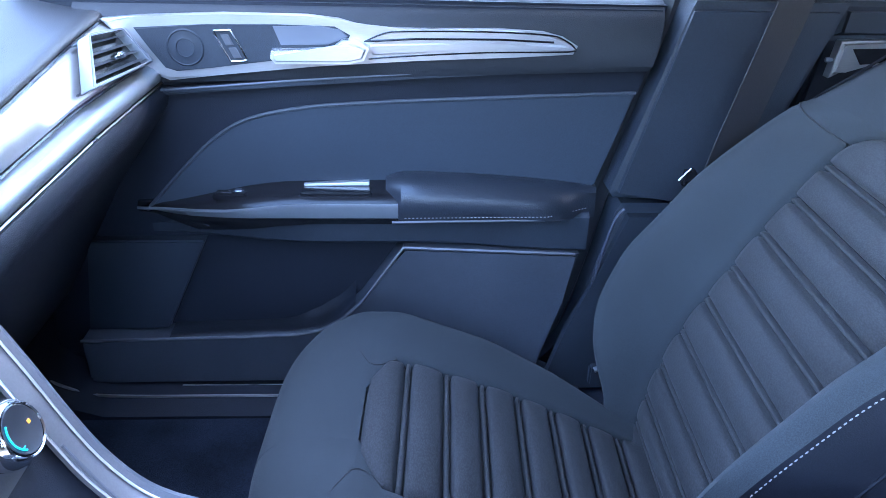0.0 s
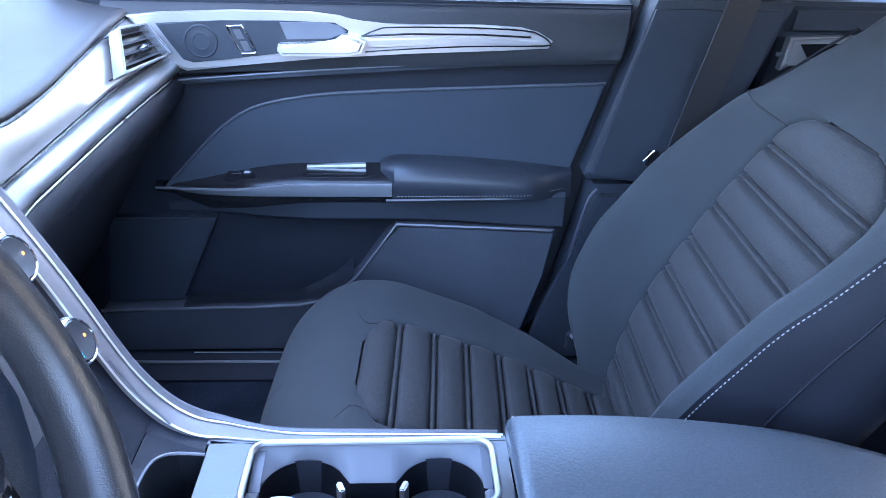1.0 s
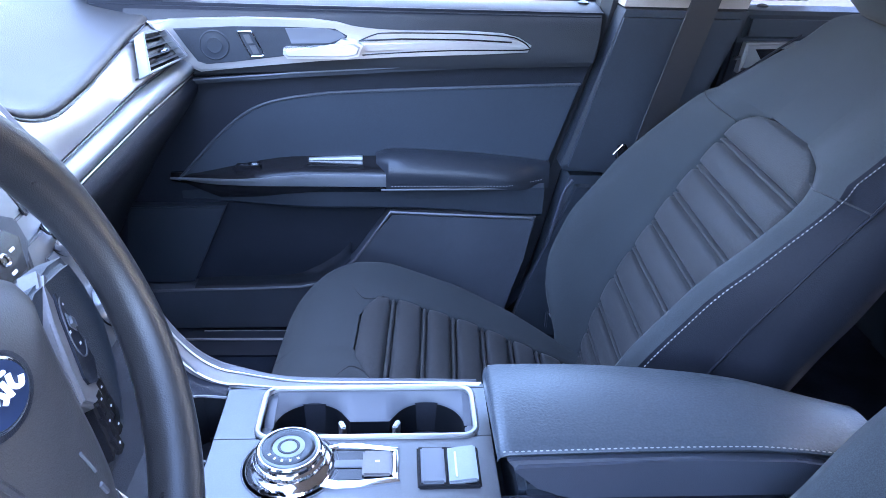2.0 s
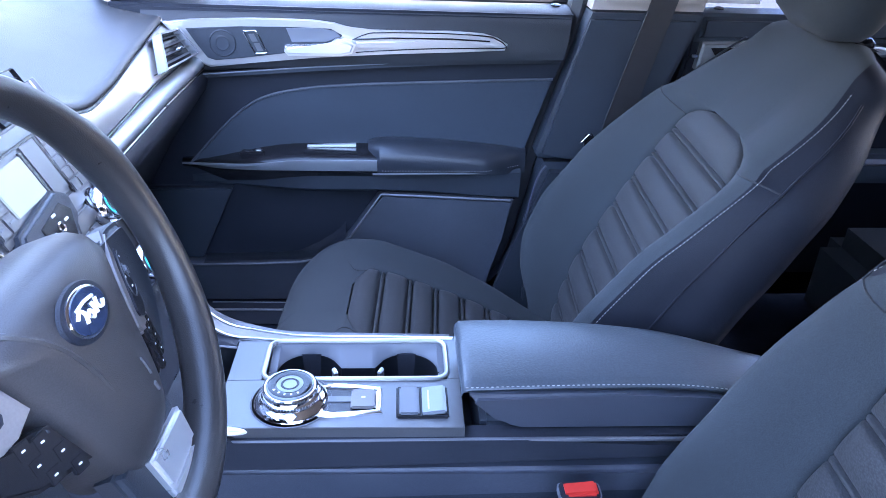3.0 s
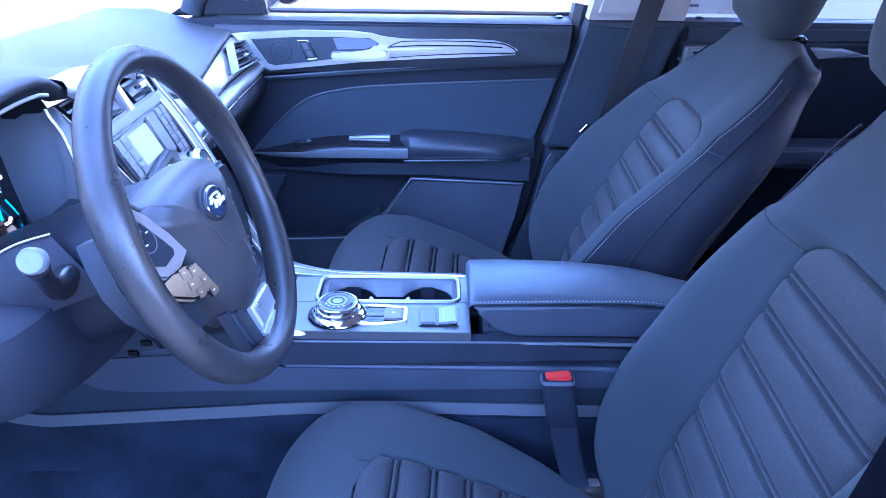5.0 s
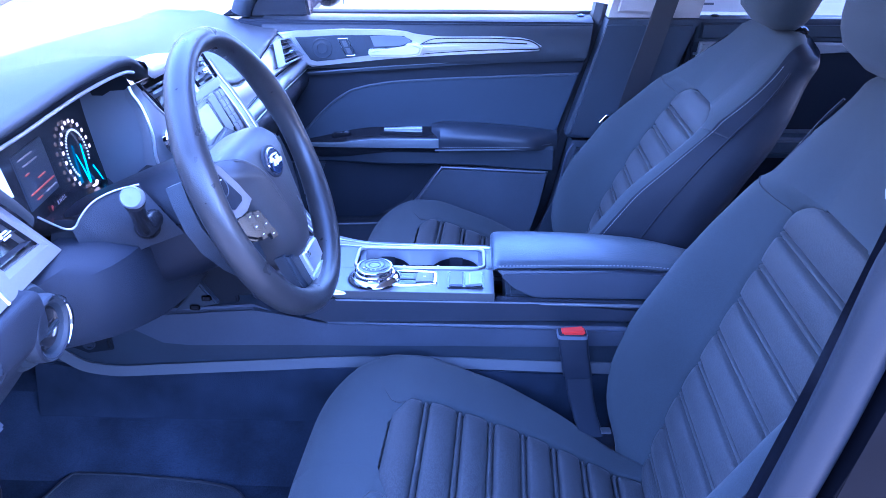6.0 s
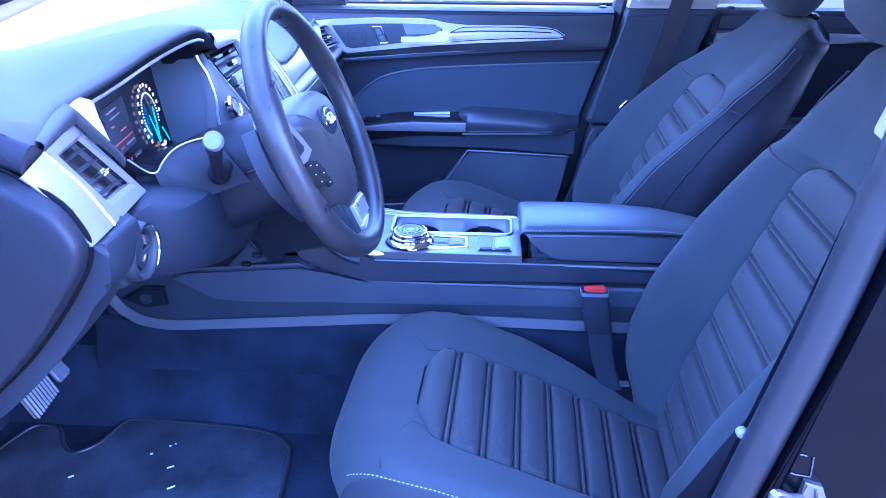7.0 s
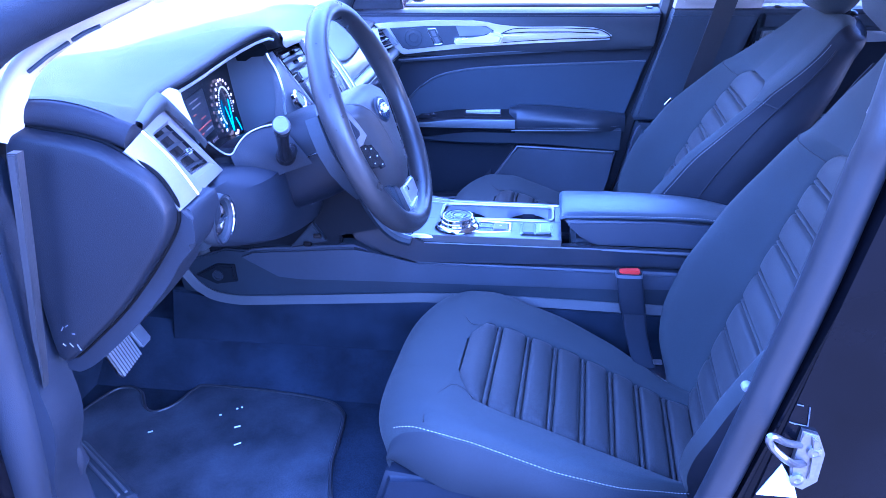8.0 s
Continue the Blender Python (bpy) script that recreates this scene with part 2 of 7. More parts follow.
def box(x0, x1, y0, y1, z0, z1, bevel=0.004, steps=2):
    bm = bmesh.new()
    bmesh.ops.create_cube(bm, size=1)
    for v in bm.verts:
        v.co = Vector(((x0 + x1) / 2 + v.co.x * (x1 - x0), (y0 + y1) / 2 + v.co.y * (y1 - y0), (z0 + z1) / 2 + v.co.z * (z1 - z0)))
    if bevel:
        bmesh.ops.bevel(bm, geom=list(bm.edges), offset=bevel, segments=steps, affect="EDGES", clamp_overlap=True)
    bm.verts.index_update()
    shape = [v.co.copy() for v in bm.verts], [tuple(v.index for v in q.verts) for q in bm.faces]
    bm.free()
    return shape


def moved(shape, m):
    return [m @ Vector(p) for p in shape[0]], shape[1]


def smooth_line(points, n, closed=False):
    """Catmull-Rom through the points, n samples a span."""
    pts = [Vector(p) for p in points]
    k = len(pts)
    out = []
    for i in range(k if closed else k - 1):
        if closed:
            p0, p1, p2, p3 = pts[i - 1], pts[i], pts[(i + 1) % k], pts[(i + 2) % k]
        else:
            p0, p1, p2, p3 = pts[max(i - 1, 0)], pts[i], pts[i + 1], pts[min(i + 2, k - 1)]
        for j in range(n):
            t = j / n
            out.append(0.5 * (2 * p1 + (p2 - p0) * t + (2 * p0 - 5 * p1 + 4 * p2 - p3) * t * t + (3 * p1 - p0 - 3 * p2 + p3) * t ** 3))
    if not closed:
        out.append(pts[-1])
    return out


def tube(points, radius, sides=10, flat=1.0, closed=False, caps=True):
    """A round or flattened bar along points; radius may be a list."""
    pts = [Vector(p) for p in points]
    k = len(pts)
    radii = radius if isinstance(radius, (list, tuple)) else [radius] * k
    rings = []
    side = None
    for i, p in enumerate(pts):
        along = (pts[(i + 1) % k] - pts[i - 1]) if closed else (pts[min(i + 1, k - 1)] - pts[max(i - 1, 0)])
        along.normalize()
        if side is None:
            side = along.cross(Vector((0, 0, 1)))
            if side.length < 0.1:
                side = along.cross(Vector((1, 0, 0)))
        side = (side - along * side.dot(along)).normalized()
        up = along.cross(side)
        rings.append([p + radii[i] * (math.cos(a) * side + flat * math.sin(a) * up) for a in [2 * math.pi * j / sides for j in range(sides)]])
    if closed:
        return sheet(rings, closed=True, wrap=True)
    return loft(rings) if caps else sheet(rings, closed=True)


def ribbon(points, width, thick, across):
    """A flat strap along points; across: its width direction."""
    rings = []
    a = Vector(across).normalized()
    pts = [Vector(p) for p in points]
    for i, p in enumerate(pts):
        along = (pts[min(i + 1, len(pts) - 1)] - pts[max(i - 1, 0)]).normalized()
        w = (a - along * a.dot(along)).normalized()
        n = along.cross(w)
        rings.append([p + w * width / 2 * sx + n * thick / 2 * sy for sx, sy in ((-1, -1), (1, -1), (1, 1), (-1, 1))])
    return loft(rings)


def lathe(profile, m, sides=32, caps=True):
    """Radius and height pairs turned round the local z axis, then put at m."""
    rings = [[m @ Vector((r * math.cos(a), r * math.sin(a), h)) for a in [2 * math.pi * j / sides for j in range(sides)]] for r, h in profile]
    return loft(rings) if caps else sheet(rings, closed=True)


def lerp(a, b, t):
    return a + (b - a) * t


def keyed(keys, x):
    """Straight interpolation in a list of (x, value...) rows."""
    if x <= keys[0][0]:
        return keys[0][1:]
    for p, q in zip(keys, keys[1:]):
        if x <= q[0]:
            t = (x - p[0]) / (q[0] - p[0])
            return tuple(lerp(u, w, t) for u, w in zip(p[1:], q[1:]))
    return keys[-1][1:]


def soft(keys, x):
    """As keyed, eased by averaging over a short stretch."""
    w = (keys[-1][0] - keys[0][0]) * 0.025
    got = [keyed(keys, x + w * d) for d in (-1, -0.5, 0, 0.5, 1)]
    return tuple(sum(g[i] for g in got) / 5 for i in range(len(got[0])))


def smoothstep(t):
    t = min(max(t, 0), 1)
    return t * t * (3 - 2 * t)


def stitches(points, length=0.0034, gap=0.0028, radius=0.0008):
    """Short threads along a line."""
    pts = [Vector(p) for p in points]
    shapes, run, on = [], 0.0, None
    dist = [0.0]
    for p, q in zip(pts, pts[1:]):
        dist.append(dist[-1] + (q - p).length)

    def at(d):
        for i in range(len(pts) - 1):
            if d <= dist[i + 1]:
                return pts[i].lerp(pts[i + 1], (d - dist[i]) / max(dist[i + 1] - dist[i], 1e-6))
        return pts[-1]
    while run + length < dist[-1]:
        a, b = at(run), at(run + length)
        shapes.append(tube([a, (a + b) / 2, b], [radius * 0.6, radius, radius * 0.6], 5))
        run += length + gap
    return join(*shapes)


def letters(text, size, m):
    """Flat letters as a mesh shape, centred on m."""
    curve = bpy.data.curves.new("letters", "FONT")
    curve.body, curve.size, curve.extrude = text, size, size * 0.03
    curve.align_x, curve.align_y = "CENTER", "CENTER"
    ob = bpy.data.objects.new("letters", curve)
    me = bpy.data.meshes.new_from_object(ob)
    shape = [m @ v.co for v in me.vertices], [tuple(p.vertices) for p in me.polygons]
    bpy.data.objects.remove(ob)
    bpy.data.curves.remove(curve)
    bpy.data.meshes.remove(me)
    return shape


# ---- ground and surroundings ----
structure("ground", sheet([[(x, y, 0.0) for y in (-600, -40, -8, 0, 8, 40, 600)] for x in (-600, -40, -8, 0, 8, 40, 600)]), M_concrete,
          "pale sunlit concrete lot outside the car", "ground")


# unseen dark blocks, added only to hold back low sky light
structure("wall_blocker_ahead", box(-10.2, -10, -14, 12, 0.0, 5.5, 0.02), M_blocker, "unseen dark block added ahead of the car to cut low sky light", "hedge")
structure("wall_blocker_side", box(-10, 14, -7.2, -6.6, 0.0, 2.1, 0.02), M_blocker, "unseen dark block added on the driver side to cut low sky light", "hedge")


def far_building():
    b = thing("building", (0, 16, 0), "pale rendered building with a bluish window across the lot", "building")
    part("wall", box(-30, 30, 16, 20, 0, 5.5, 0.02), M_render, b)
    part("roof", box(-30.4, 30.4, 15.6, 20.4, 5.5, 5.8, 0.03), M_render, b)
    for x in (-14, -5, 3.2, 11):
        w = part("window", prism([(x, 0.9), (x + 3.4, 0.9), (x + 3.4, 2.6), (x, 2.6)], "y", 16.02, 15.93, 0.02), M_render, b, "pale window frame")
        part("pane", box(x + 0.2, x + 3.2, 15.90, 15.925, 1.1, 2.4, 0.005), M_key, w, "blue-grey window pane")
    return b


far_building()


# ---- car shell: floor, roof, pillars, glass ----
def floor_shape():
    rows = []
    for i in range(25):
        x = -1.05 + i * 0.125
        row = []
        for j in range(25):
            y = -0.74 + j * 1.48 / 24
            z = 0.265 + 0.36 * smoothstep((-0.92 - x) / 0.2)
            z += 0.11 * smoothstep((0.165 - abs(y + 0.045)) / 0.05)
            row.append((x, y, z))
        rows.append(row)
    return sheet(rows)


structure("floor", floor_shape(), M_carpet, "black car carpet with dusty patches in the footwells", "carpet")
structure("wall_front", box(-1.16, -1.06, -0.78, 0.78, 0.02, 0.98, 0.02), M_plastic, "black bulkhead ahead of the footwells", "bulkhead")
structure("wall_rear", prism([(1.98, 0.02), (2.06, 0.02), (2.06, 0.98), (1.60, 1.02), (1.60, 0.98), (1.98, 0.94)], "y", -0.78, 0.78, 0), M_plastic, "dark parcel shelf and boot wall behind the rear bench", "parcel shelf")


def roof_shape():
    rows = []
    for i in range(17):
        # unseen front edge extended forward to shade the seat backs
        x = -0.05 + i * 0.103
        row = []
        for j in range(17):
            y = -0.72 + j * 1.44 / 16
            row.append((x, y, 1.37 + 0.06 * (1 - (y / 0.72) ** 2) - 0.06 * max(0, (x - 0.9) / 0.7) ** 2 - 0.05 * min(1.15, max(0, (0.4 - x) / 0.32) ** 2)))
        rows.append(row)
    lower = sheet(rows)
    upper = sheet([[(p[0], p[1] * 1.02, p[2] + 0.045) for p in r] for r in rows])
    return lower, upper


_lining, _skin = roof_shape()
structure("ceiling", _lining, M_beige, "pale beige car headliner under the roof", "headliner")
structure("roof", _skin, M_paint, "glossy black car roof skin", "car roof")


def pillar_bar(name, pts, radius, flat, mat, label):
    return structure(name, tube(smooth_line(pts, 5), radius, 12, flat), mat, label, "pillar trim")


# windscreen pillars: pale trim inside, black seal outside
A_LINE = [(-0.566, -0.748, 0.992), (-0.560, -0.748, 1.010), (-0.547, -0.748, 1.041), (-0.522, -0.748, 1.073), (-0.484, -0.747, 1.100), (-0.439, -0.745, 1.124), (-0.32, -0.725, 1.176), (0.12, -0.64, 1.37)]
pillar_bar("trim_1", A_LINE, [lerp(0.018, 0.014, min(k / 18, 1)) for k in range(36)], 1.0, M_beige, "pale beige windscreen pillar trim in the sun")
# mirrored copy of the pale trim, with its shade put into a darker material
pillar_bar("trim_2", [(p[0], -p[1] + 0.0, p[2] - 0.045) for p in A_LINE[1:]], 0.026, 1.0, M_plastic, "windscreen pillar beside the passenger, its shade put into a dark colour")
for _a, _b in (((-0.508, 1.071), (-0.455, 1.102)), ((-0.448, 1.105), (-0.415, 1.119))):
    structure("trim_slot", tube([(_a[0], -0.763, _a[1]), ((_a[0] + _b[0]) / 2, -0.764, (_a[1] + _b[1]) / 2 + 0.001), (_b[0], -0.760, _b[1])], 0.0024, 6), M_plastic, "dark slot in the windscreen pillar trim", "pillar trim")
SEAL = [(-0.64, -0.80, 0.45), (-0.625, -0.80, 0.62), (-0.615, -0.80, 0.85), (-0.61, -0.80, 0.99), (-0.585, -0.80, 1.055), (-0.52, -0.79, 1.115), (-0.43, -0.78, 1.155), (-0.30, -0.76, 1.205), (-0.06, -0.72, 1.32), (0.14, -0.68, 1.42)]
pillar_bar("trim_3", SEAL, 0.03, 1.0, M_trim, "blue-black rubber door seal round the driver opening")
structure("trim_4", loft([[(-1.1, -0.80, 0.30), (-0.64, -0.80, 0.30), (-0.64, -0.90, 0.30), (-1.1, -0.90, 0.30)],
           [(-1.1, -0.80, 0.95), (-0.63, -0.80, 0.95), (-0.63, -0.90, 0.95), (-1.1, -0.90, 0.95)],
           [(-1.0, -0.80, 1.02), (-0.60, -0.80, 1.07), (-0.60, -0.90, 1.07), (-1.0, -0.90, 1.02)]]), M_paint, "black painted front wing edge by the hinge post", "car body")
kick = [(-0.60, 0.98), (-0.575, 0.90), (-0.58, 0.70), (-0.575, 0.60), (-0.60, 0.48), (-0.55, 0.34), (-0.30, 0.305), (0.20, 0.305), (0.20, 0.26), (-0.66, 0.26), (-0.66, 0.98)]
kick = [(p.x, p.y) for p in smooth_line([(x, z, 0) for x, z in kick[:8]], 5)] + kick[8:]
structure("trim_5", prism(kick, "y", -0.80, -0.735, 0.012, 3), M_trim, "dark plastic kick panel and sill trim on the driver side", "sill trim")
structure("trim_18", prism([(-0.530, 0.990), (-0.518, 0.990), (-0.537, 0.869), (-0.561, 0.72), (-0.570, 0.676), (-0.563, 0.752), (-0.546, 0.87)], "y", -0.79, -0.8035, 0.002), M_rubber, "narrow grey edge of the hinge post seal", "door seal")
structure("wall_left", box(-1.0, 2.0, -0.90, -0.80, 0.02, 0.30, 0.02), M_paint, "black painted rocker under the driver door", "car body")
structure("wall_right", box(-1.05, 2.0, 0.80, 0.90, 0.02, 0.34, 0.02), M_paint, "black painted rocker under the passenger doors", "car body")

structure("wall_back_left", box(0.62, 2.0, -0.88, -0.80, 0.30, 0.96, 0.03), M_paint, "black painted rear door shut beside the rear bench", "car body")
# quarter panels behind the rear doors
for _n, _y0, _y1 in (("quarter_left", -0.80, -0.66), ("quarter_right", 0.80, 0.66)):
    structure("wall_" + _n, prism([(1.28, 1.44), (1.64, 1.42), (2.08, 1.0), (2.08, 0.02), (1.50, 0.02), (1.50, 0.96)], "y", _y0, _y1, 0.01), M_paint, "black painted rear quarter panel", "car body")
structure("wall_header", box(1.5, 1.66, -0.72, 0.72, 1.33, 1.45, 0.01), M_paint, "black painted header above the rear window", "car body")
# glass
structure("window_1", sheet([[(lerp(-1.12, 0.10, i / 8), y * lerp(0.74, 0.60, i / 8), lerp(0.985, 1.395, i / 8) + 0.05 * (1 - y * y) * math.sin(math.pi * i / 8)) for y in [k / 6 - 1 for k in range(13)]] for i in range(9)]),
          M_glass, "sloping clear windscreen above the dashboard", "windscreen", shadow=False)
structure("window_2", box(-0.52, 0.42, 0.805, 0.809, 0.955, 1.34, 0), M_glass, "clear passenger door window", "window", shadow=False)
structure("window_3", box(0.58, 1.36, 0.805, 0.809, 0.955, 1.34, 0), M_shade, "lightly tinted rear door window", "window")
structure("window_4", box(0.62, 1.5, -0.809, -0.805, 0.955, 1.38, 0), M_tint, "tinted rear door window behind the driver", "window")
structure("window_5", sheet([[(1.60, -0.70, 1.36), (1.60, 0.70, 1.36)], [(2.04, -0.74, 0.99), (2.04, 0.74, 0.99)]]), M_tint, "tinted rear window", "window")

# driver-side centre post: trim tube, painted face, striker, label
B_LINE = [(0.243, -0.775, 0.44), (0.282, -0.775, 0.585), (0.318, -0.775, 0.745), (0.342, -0.775, 0.86), (0.364, -0.772, 0.985), (0.378, -0.768, 1.06), (0.44, -0.70, 1.38)]
pillar_bar("trim_6", B_LINE, [0.019] * 31, 1.0, M_rubber, "satin blue-black seal along the driver centre post")
structure("trim_7", prism([(0.295, 0.30), (0.62, 0.30), (0.62, 1.10), (0.53, 1.40), (0.45, 1.40), (0.40, 1.06), (0.358, 0.84), (0.296, 0.56)], "y", -0.70, -0.80, 0.012, 3), M_paint,
          "glossy black painted centre post with dirty streaks", "door post")
structure("trim_8", tube(smooth_line([(0.405, -0.70, 1.02), (0.42, -0.70, 1.10), (0.47, -0.66, 1.38)], 4), 0.036, 10, 0.6), M_beige, "pale upper belt post trim beside the driver seat", "pillar trim")
structure("trim_9", loft([[(0.10, -0.62, 1.37), (0.10, -0.70, 1.345), (0.10, -0.74, 1.36), (0.10, -0.70, 1.43), (0.10, -0.62, 1.44)], [(0.6, -0.62, 1.40), (0.6, -0.76, 1.345), (0.6, -0.83, 1.36), (0.6, -0.74, 1.46), (0.6, -0.62, 1.47)], [(1.5, -0.62, 1.38), (1.5, -0.76, 1.34), (1.5, -0.83, 1.35), (1.5, -0.74, 1.43), (1.5, -0.62, 1.44)]]), M_paint, "black roof rail above the driver door", "roof rail")
structure("trim_10", loft([[(-0.02, 0.60, 1.33), (-0.02, 0.74, 1.30), (-0.02, 0.83, 1.315), (-0.02, 0.74, 1.40), (-0.02, 0.60, 1.41)], [(0.6, 0.62, 1.40), (0.6, 0.74, 1.335), (0.6, 0.84, 1.345), (0.6, 0.74, 1.46), (0.6, 0.62, 1.47)], [(1.6, 0.62, 1.36), (1.6, 0.74, 1.32), (1.6, 0.84, 1.33), (1.6, 0.74, 1.43), (1.6, 0.62, 1.44)]]), M_paint, "black roof rail above the passenger door", "roof rail")


def striker():
    s = thing("door_striker", (0.345, -0.805, 0.64), "worn pressed-steel door striker bolted to the centre post", "door striker")
    plate = [(0.348, 0.694), (0.366, 0.689), (0.377, 0.664), (0.376, 0.624), (0.362, 0.611), (0.349, 0.616), (0.344, 0.641), (0.346, 0.672)]
    part("plate", prism(plate, "y", -0.80, -0.808, 0.002), M_steel, s)
    part("step", prism([(0.358, 0.688), (0.365, 0.684), (0.371, 0.662), (0.369, 0.634), (0.362, 0.630), (0.364, 0.655)], "y", -0.807, -0.812, 0.0015), M_steel, s)
    part("loop", tube(smooth_line([(0.352, -0.802, 0.671), (0.328, -0.823, 0.689), (0.306, -0.838, 0.708), (0.302, -0.840, 0.704), (0.309, -0.838, 0.692), (0.322, -0.838, 0.680), (0.340, -0.823, 0.661), (0.360, -0.802, 0.646)], 4), 0.0043, 8), M_steel, s, "polished striker loop")
    for x, z in ((0.364, 0.668), (0.352, 0.628)):
        part("bolt", lathe([(0.0, 0.0), (0.008, 0.0), (0.008, 0.003), (0.004, 0.0045), (0.0, 0.003)], Matrix.Translation((x, -0.808, z)) @ Euler((radians(90), 0, 0)).to_matrix().to_4x4(), 12), M_steel, s)
    return s


striker()
_st = thing("peeled_sticker", (0.33, -0.801, 0.71), "faint pale outline of a peeled sticker on the post", "sticker")
part("edge", tube([(0.334, -0.8012, 0.701), (0.340, -0.8012, 0.699), (0.354, -0.8012, 0.697), (0.352, -0.8012, 0.722)], 0.0008, 5), M_strip, _st)
part("edge", tube([(0.338, -0.8012, 0.725), (0.345, -0.8012, 0.7235)], 0.0008, 5), M_strip, _st)
_cl = thing("belt_clip", (0.294, -0.755, 0.72), "small white belt stop button beside the driver seat", "belt clip")
part("button", lathe([(0.0, 0.0), (0.006, 0.0), (0.006, 0.006), (0.004, 0.009), (0.0, 0.009)], Matrix.Translation((0.296, -0.756, 0.716)) @ Euler((radians(90), 0, 0)).to_matrix().to_4x4(), 16), M_rib, _cl)
_lab = thing("warning_label", (0.335, -0.802, 0.61), "white paper label stuck on the black post", "label")
part("sheet", prism([(0.315, 0.595), (0.36, 0.595), (0.355, 0.61), (0.336, 0.642)], "y", -0.8005, -0.8025, 0), M_paper, _lab)


# ---- passenger door ----
def front_door():
    d = thing("car_door", (-0.05, 0.74, 0.33), "dark passenger door with cloth insert, silver trim and map pocket", "car door", "passenger side doors")

    def rear_x(z):
        return keyed([(0.33, 0.215), (0.474, 0.262), (0.669, 0.299), (0.864, 0.361), (0.965, 0.378)], z)[0]
    skin = [(-0.66, 0.292), (rear_x(0.33) - 0.01, 0.292), (rear_x(0.5), 0.5), (rear_x(0.67), 0.67), (rear_x(0.86), 0.86), (rear_x(0.95), 0.95), (-0.56, 0.955)]
    part("door_panel", prism(skin, "y", 0.80, 0.715, 0.006), M_trim, d)
    # belt pad along the window sill
    prof = [(0.715, 0.842), (0.694, 0.846), (0.688, 0.86), (0.689, 0.885), (0.694, 0.91), (0.706, 0.935), (0.728, 0.953), (0.765, 0.960), (0.80, 0.961), (0.80, 0.842)]
    rings = []
    for i in range(13):
        t = i / 12
        ring = []
        for y, z in prof:
            x = lerp(-0.50 + 0.15 * (0.96 - z), rear_x(z) - 0.004, t)
            ring.append((x, y, z + (-0.018 + 0.03 * t) * smoothstep((0.88 - z) / 0.04)))
        rings.append(ring)
    part("belt_pad", loft(rings), M_dash, d, "soft dark-grey sill pad")
    part("sill_seal", tube([(-0.52, 0.795, 0.966), (0.0, 0.795, 0.966), (0.375, 0.795, 0.964)], 0.007, 8), M_rubber, d)
    part("lock_pin", lathe([(0.0, 0.0), (0.011, 0.0), (0.011, 0.003), (0.006, 0.005), (0.0, 0.006)], pose(0.345, 0.768, 0.9595), 16), M_gloss, d)
    # silver bezel
    bez = [(-0.452, 0.925), (-0.40, 0.930), (-0.28, 0.935), (-0.16, 0.934), (-0.115, 0.929), (-0.075, 0.918), (0.0, 0.917), (0.12, 0.918), (0.185, 0.915), (0.215, 0.908), (0.238, 0.895), (0.232, 0.883), (0.15, 0.879),
           (0.0, 0.872), (-0.15, 0.862), (-0.28, 0.849), (-0.366, 0.838), (-0.385, 0.846), (-0.40, 0.866), (-0.425, 0.899)]
    bezel = part("trim_bezel", prism(bez, "y", 0.70, 0.682, 0.005, 3), M_silver, d, "satin silver sweeping trim")
    part("trim_line", prism([(-0.07, 0.895), (0.10, 0.9), (0.215, 0.897), (0.226, 0.893), (0.215, 0.889), (0.10, 0.890), (-0.066, 0.880)], "y", 0.684, 0.6785, 0.002), M_silver, bezel)
    lens = [(-0.078, 0.899), (-0.05, 0.911), (-0.02, 0.9145), (0.10, 0.9155), (0.19, 0.912), (0.214, 0.906), (0.231, 0.895), (0.222, 0.888), (0.10, 0.8855), (-0.03, 0.878), (-0.072, 0.874)]
    part("trim_seam", tube(smooth_line([(x, 0.6815, z) for x, z in lens], 3), 0.0013, 6), M_gloss, bezel)
    part("trim_groove", tube([(-0.075, 0.68, 0.900), (0.0, 0.68, 0.9045), (0.12, 0.68, 0.905), (0.2, 0.68, 0.902)], 0.0016, 6), M_gloss, bezel)
    panel = [(-0.405, 0.915), (-0.30, 0.921), (-0.205, 0.922), (-0.12, 0.920), (-0.098, 0.908), (-0.105, 0.894), (-0.115, 0.886), (-0.20, 0.872), (-0.30, 0.859), (-0.352, 0.853), (-0.368, 0.858), (-0.385, 0.884)]
    part("handle_panel", prism(panel, "y", 0.69, 0.6795, 0.002), M_plastic, d, "matte charcoal panel with round tweeter grille")
    part("tweeter", lathe([(0.0, 0.0005), (0.012, 0.0005), (0.013, 0.0015), (0.015, 0.0005), (0.024, 0.0005), (0.025, 0.0015), (0.027, 0.0)], Matrix.Translation((-0.335, 0.6792, 0.888)) @ Euler((radians(90), 0, 0)).to_matrix().to_4x4(), 32), M_plastic, d)
    part("handle_cup", prism([(-0.208, 0.920), (-0.14, 0.921), (-0.112, 0.916), (-0.101, 0.906), (-0.13, 0.895), (-0.198, 0.893)], "y", 0.681, 0.6775, 0.001), M_key, d, "grey recessed handle cup")
    lev = [(-0.21, 0.889), (-0.125, 0.891), (-0.108, 0.904), (-0.085, 0.902), (-0.07, 0.894), (-0.078, 0.876), (-0.10, 0.871), (-0.205, 0.870), (-0.212, 0.878)]
    part("door_handle", prism(lev, "y", 0.682, 0.655, 0.006, 3), M_bright, d, "bright satin silver pull lever")
    lock_line = [(-0.291, 0.910), (-0.287, 0.9125), (-0.271, 0.9135), (-0.2665, 0.911), (-0.2495, 0.875), (-0.2505, 0.8715), (-0.254, 0.870), (-0.269, 0.8695), (-0.273, 0.872)]
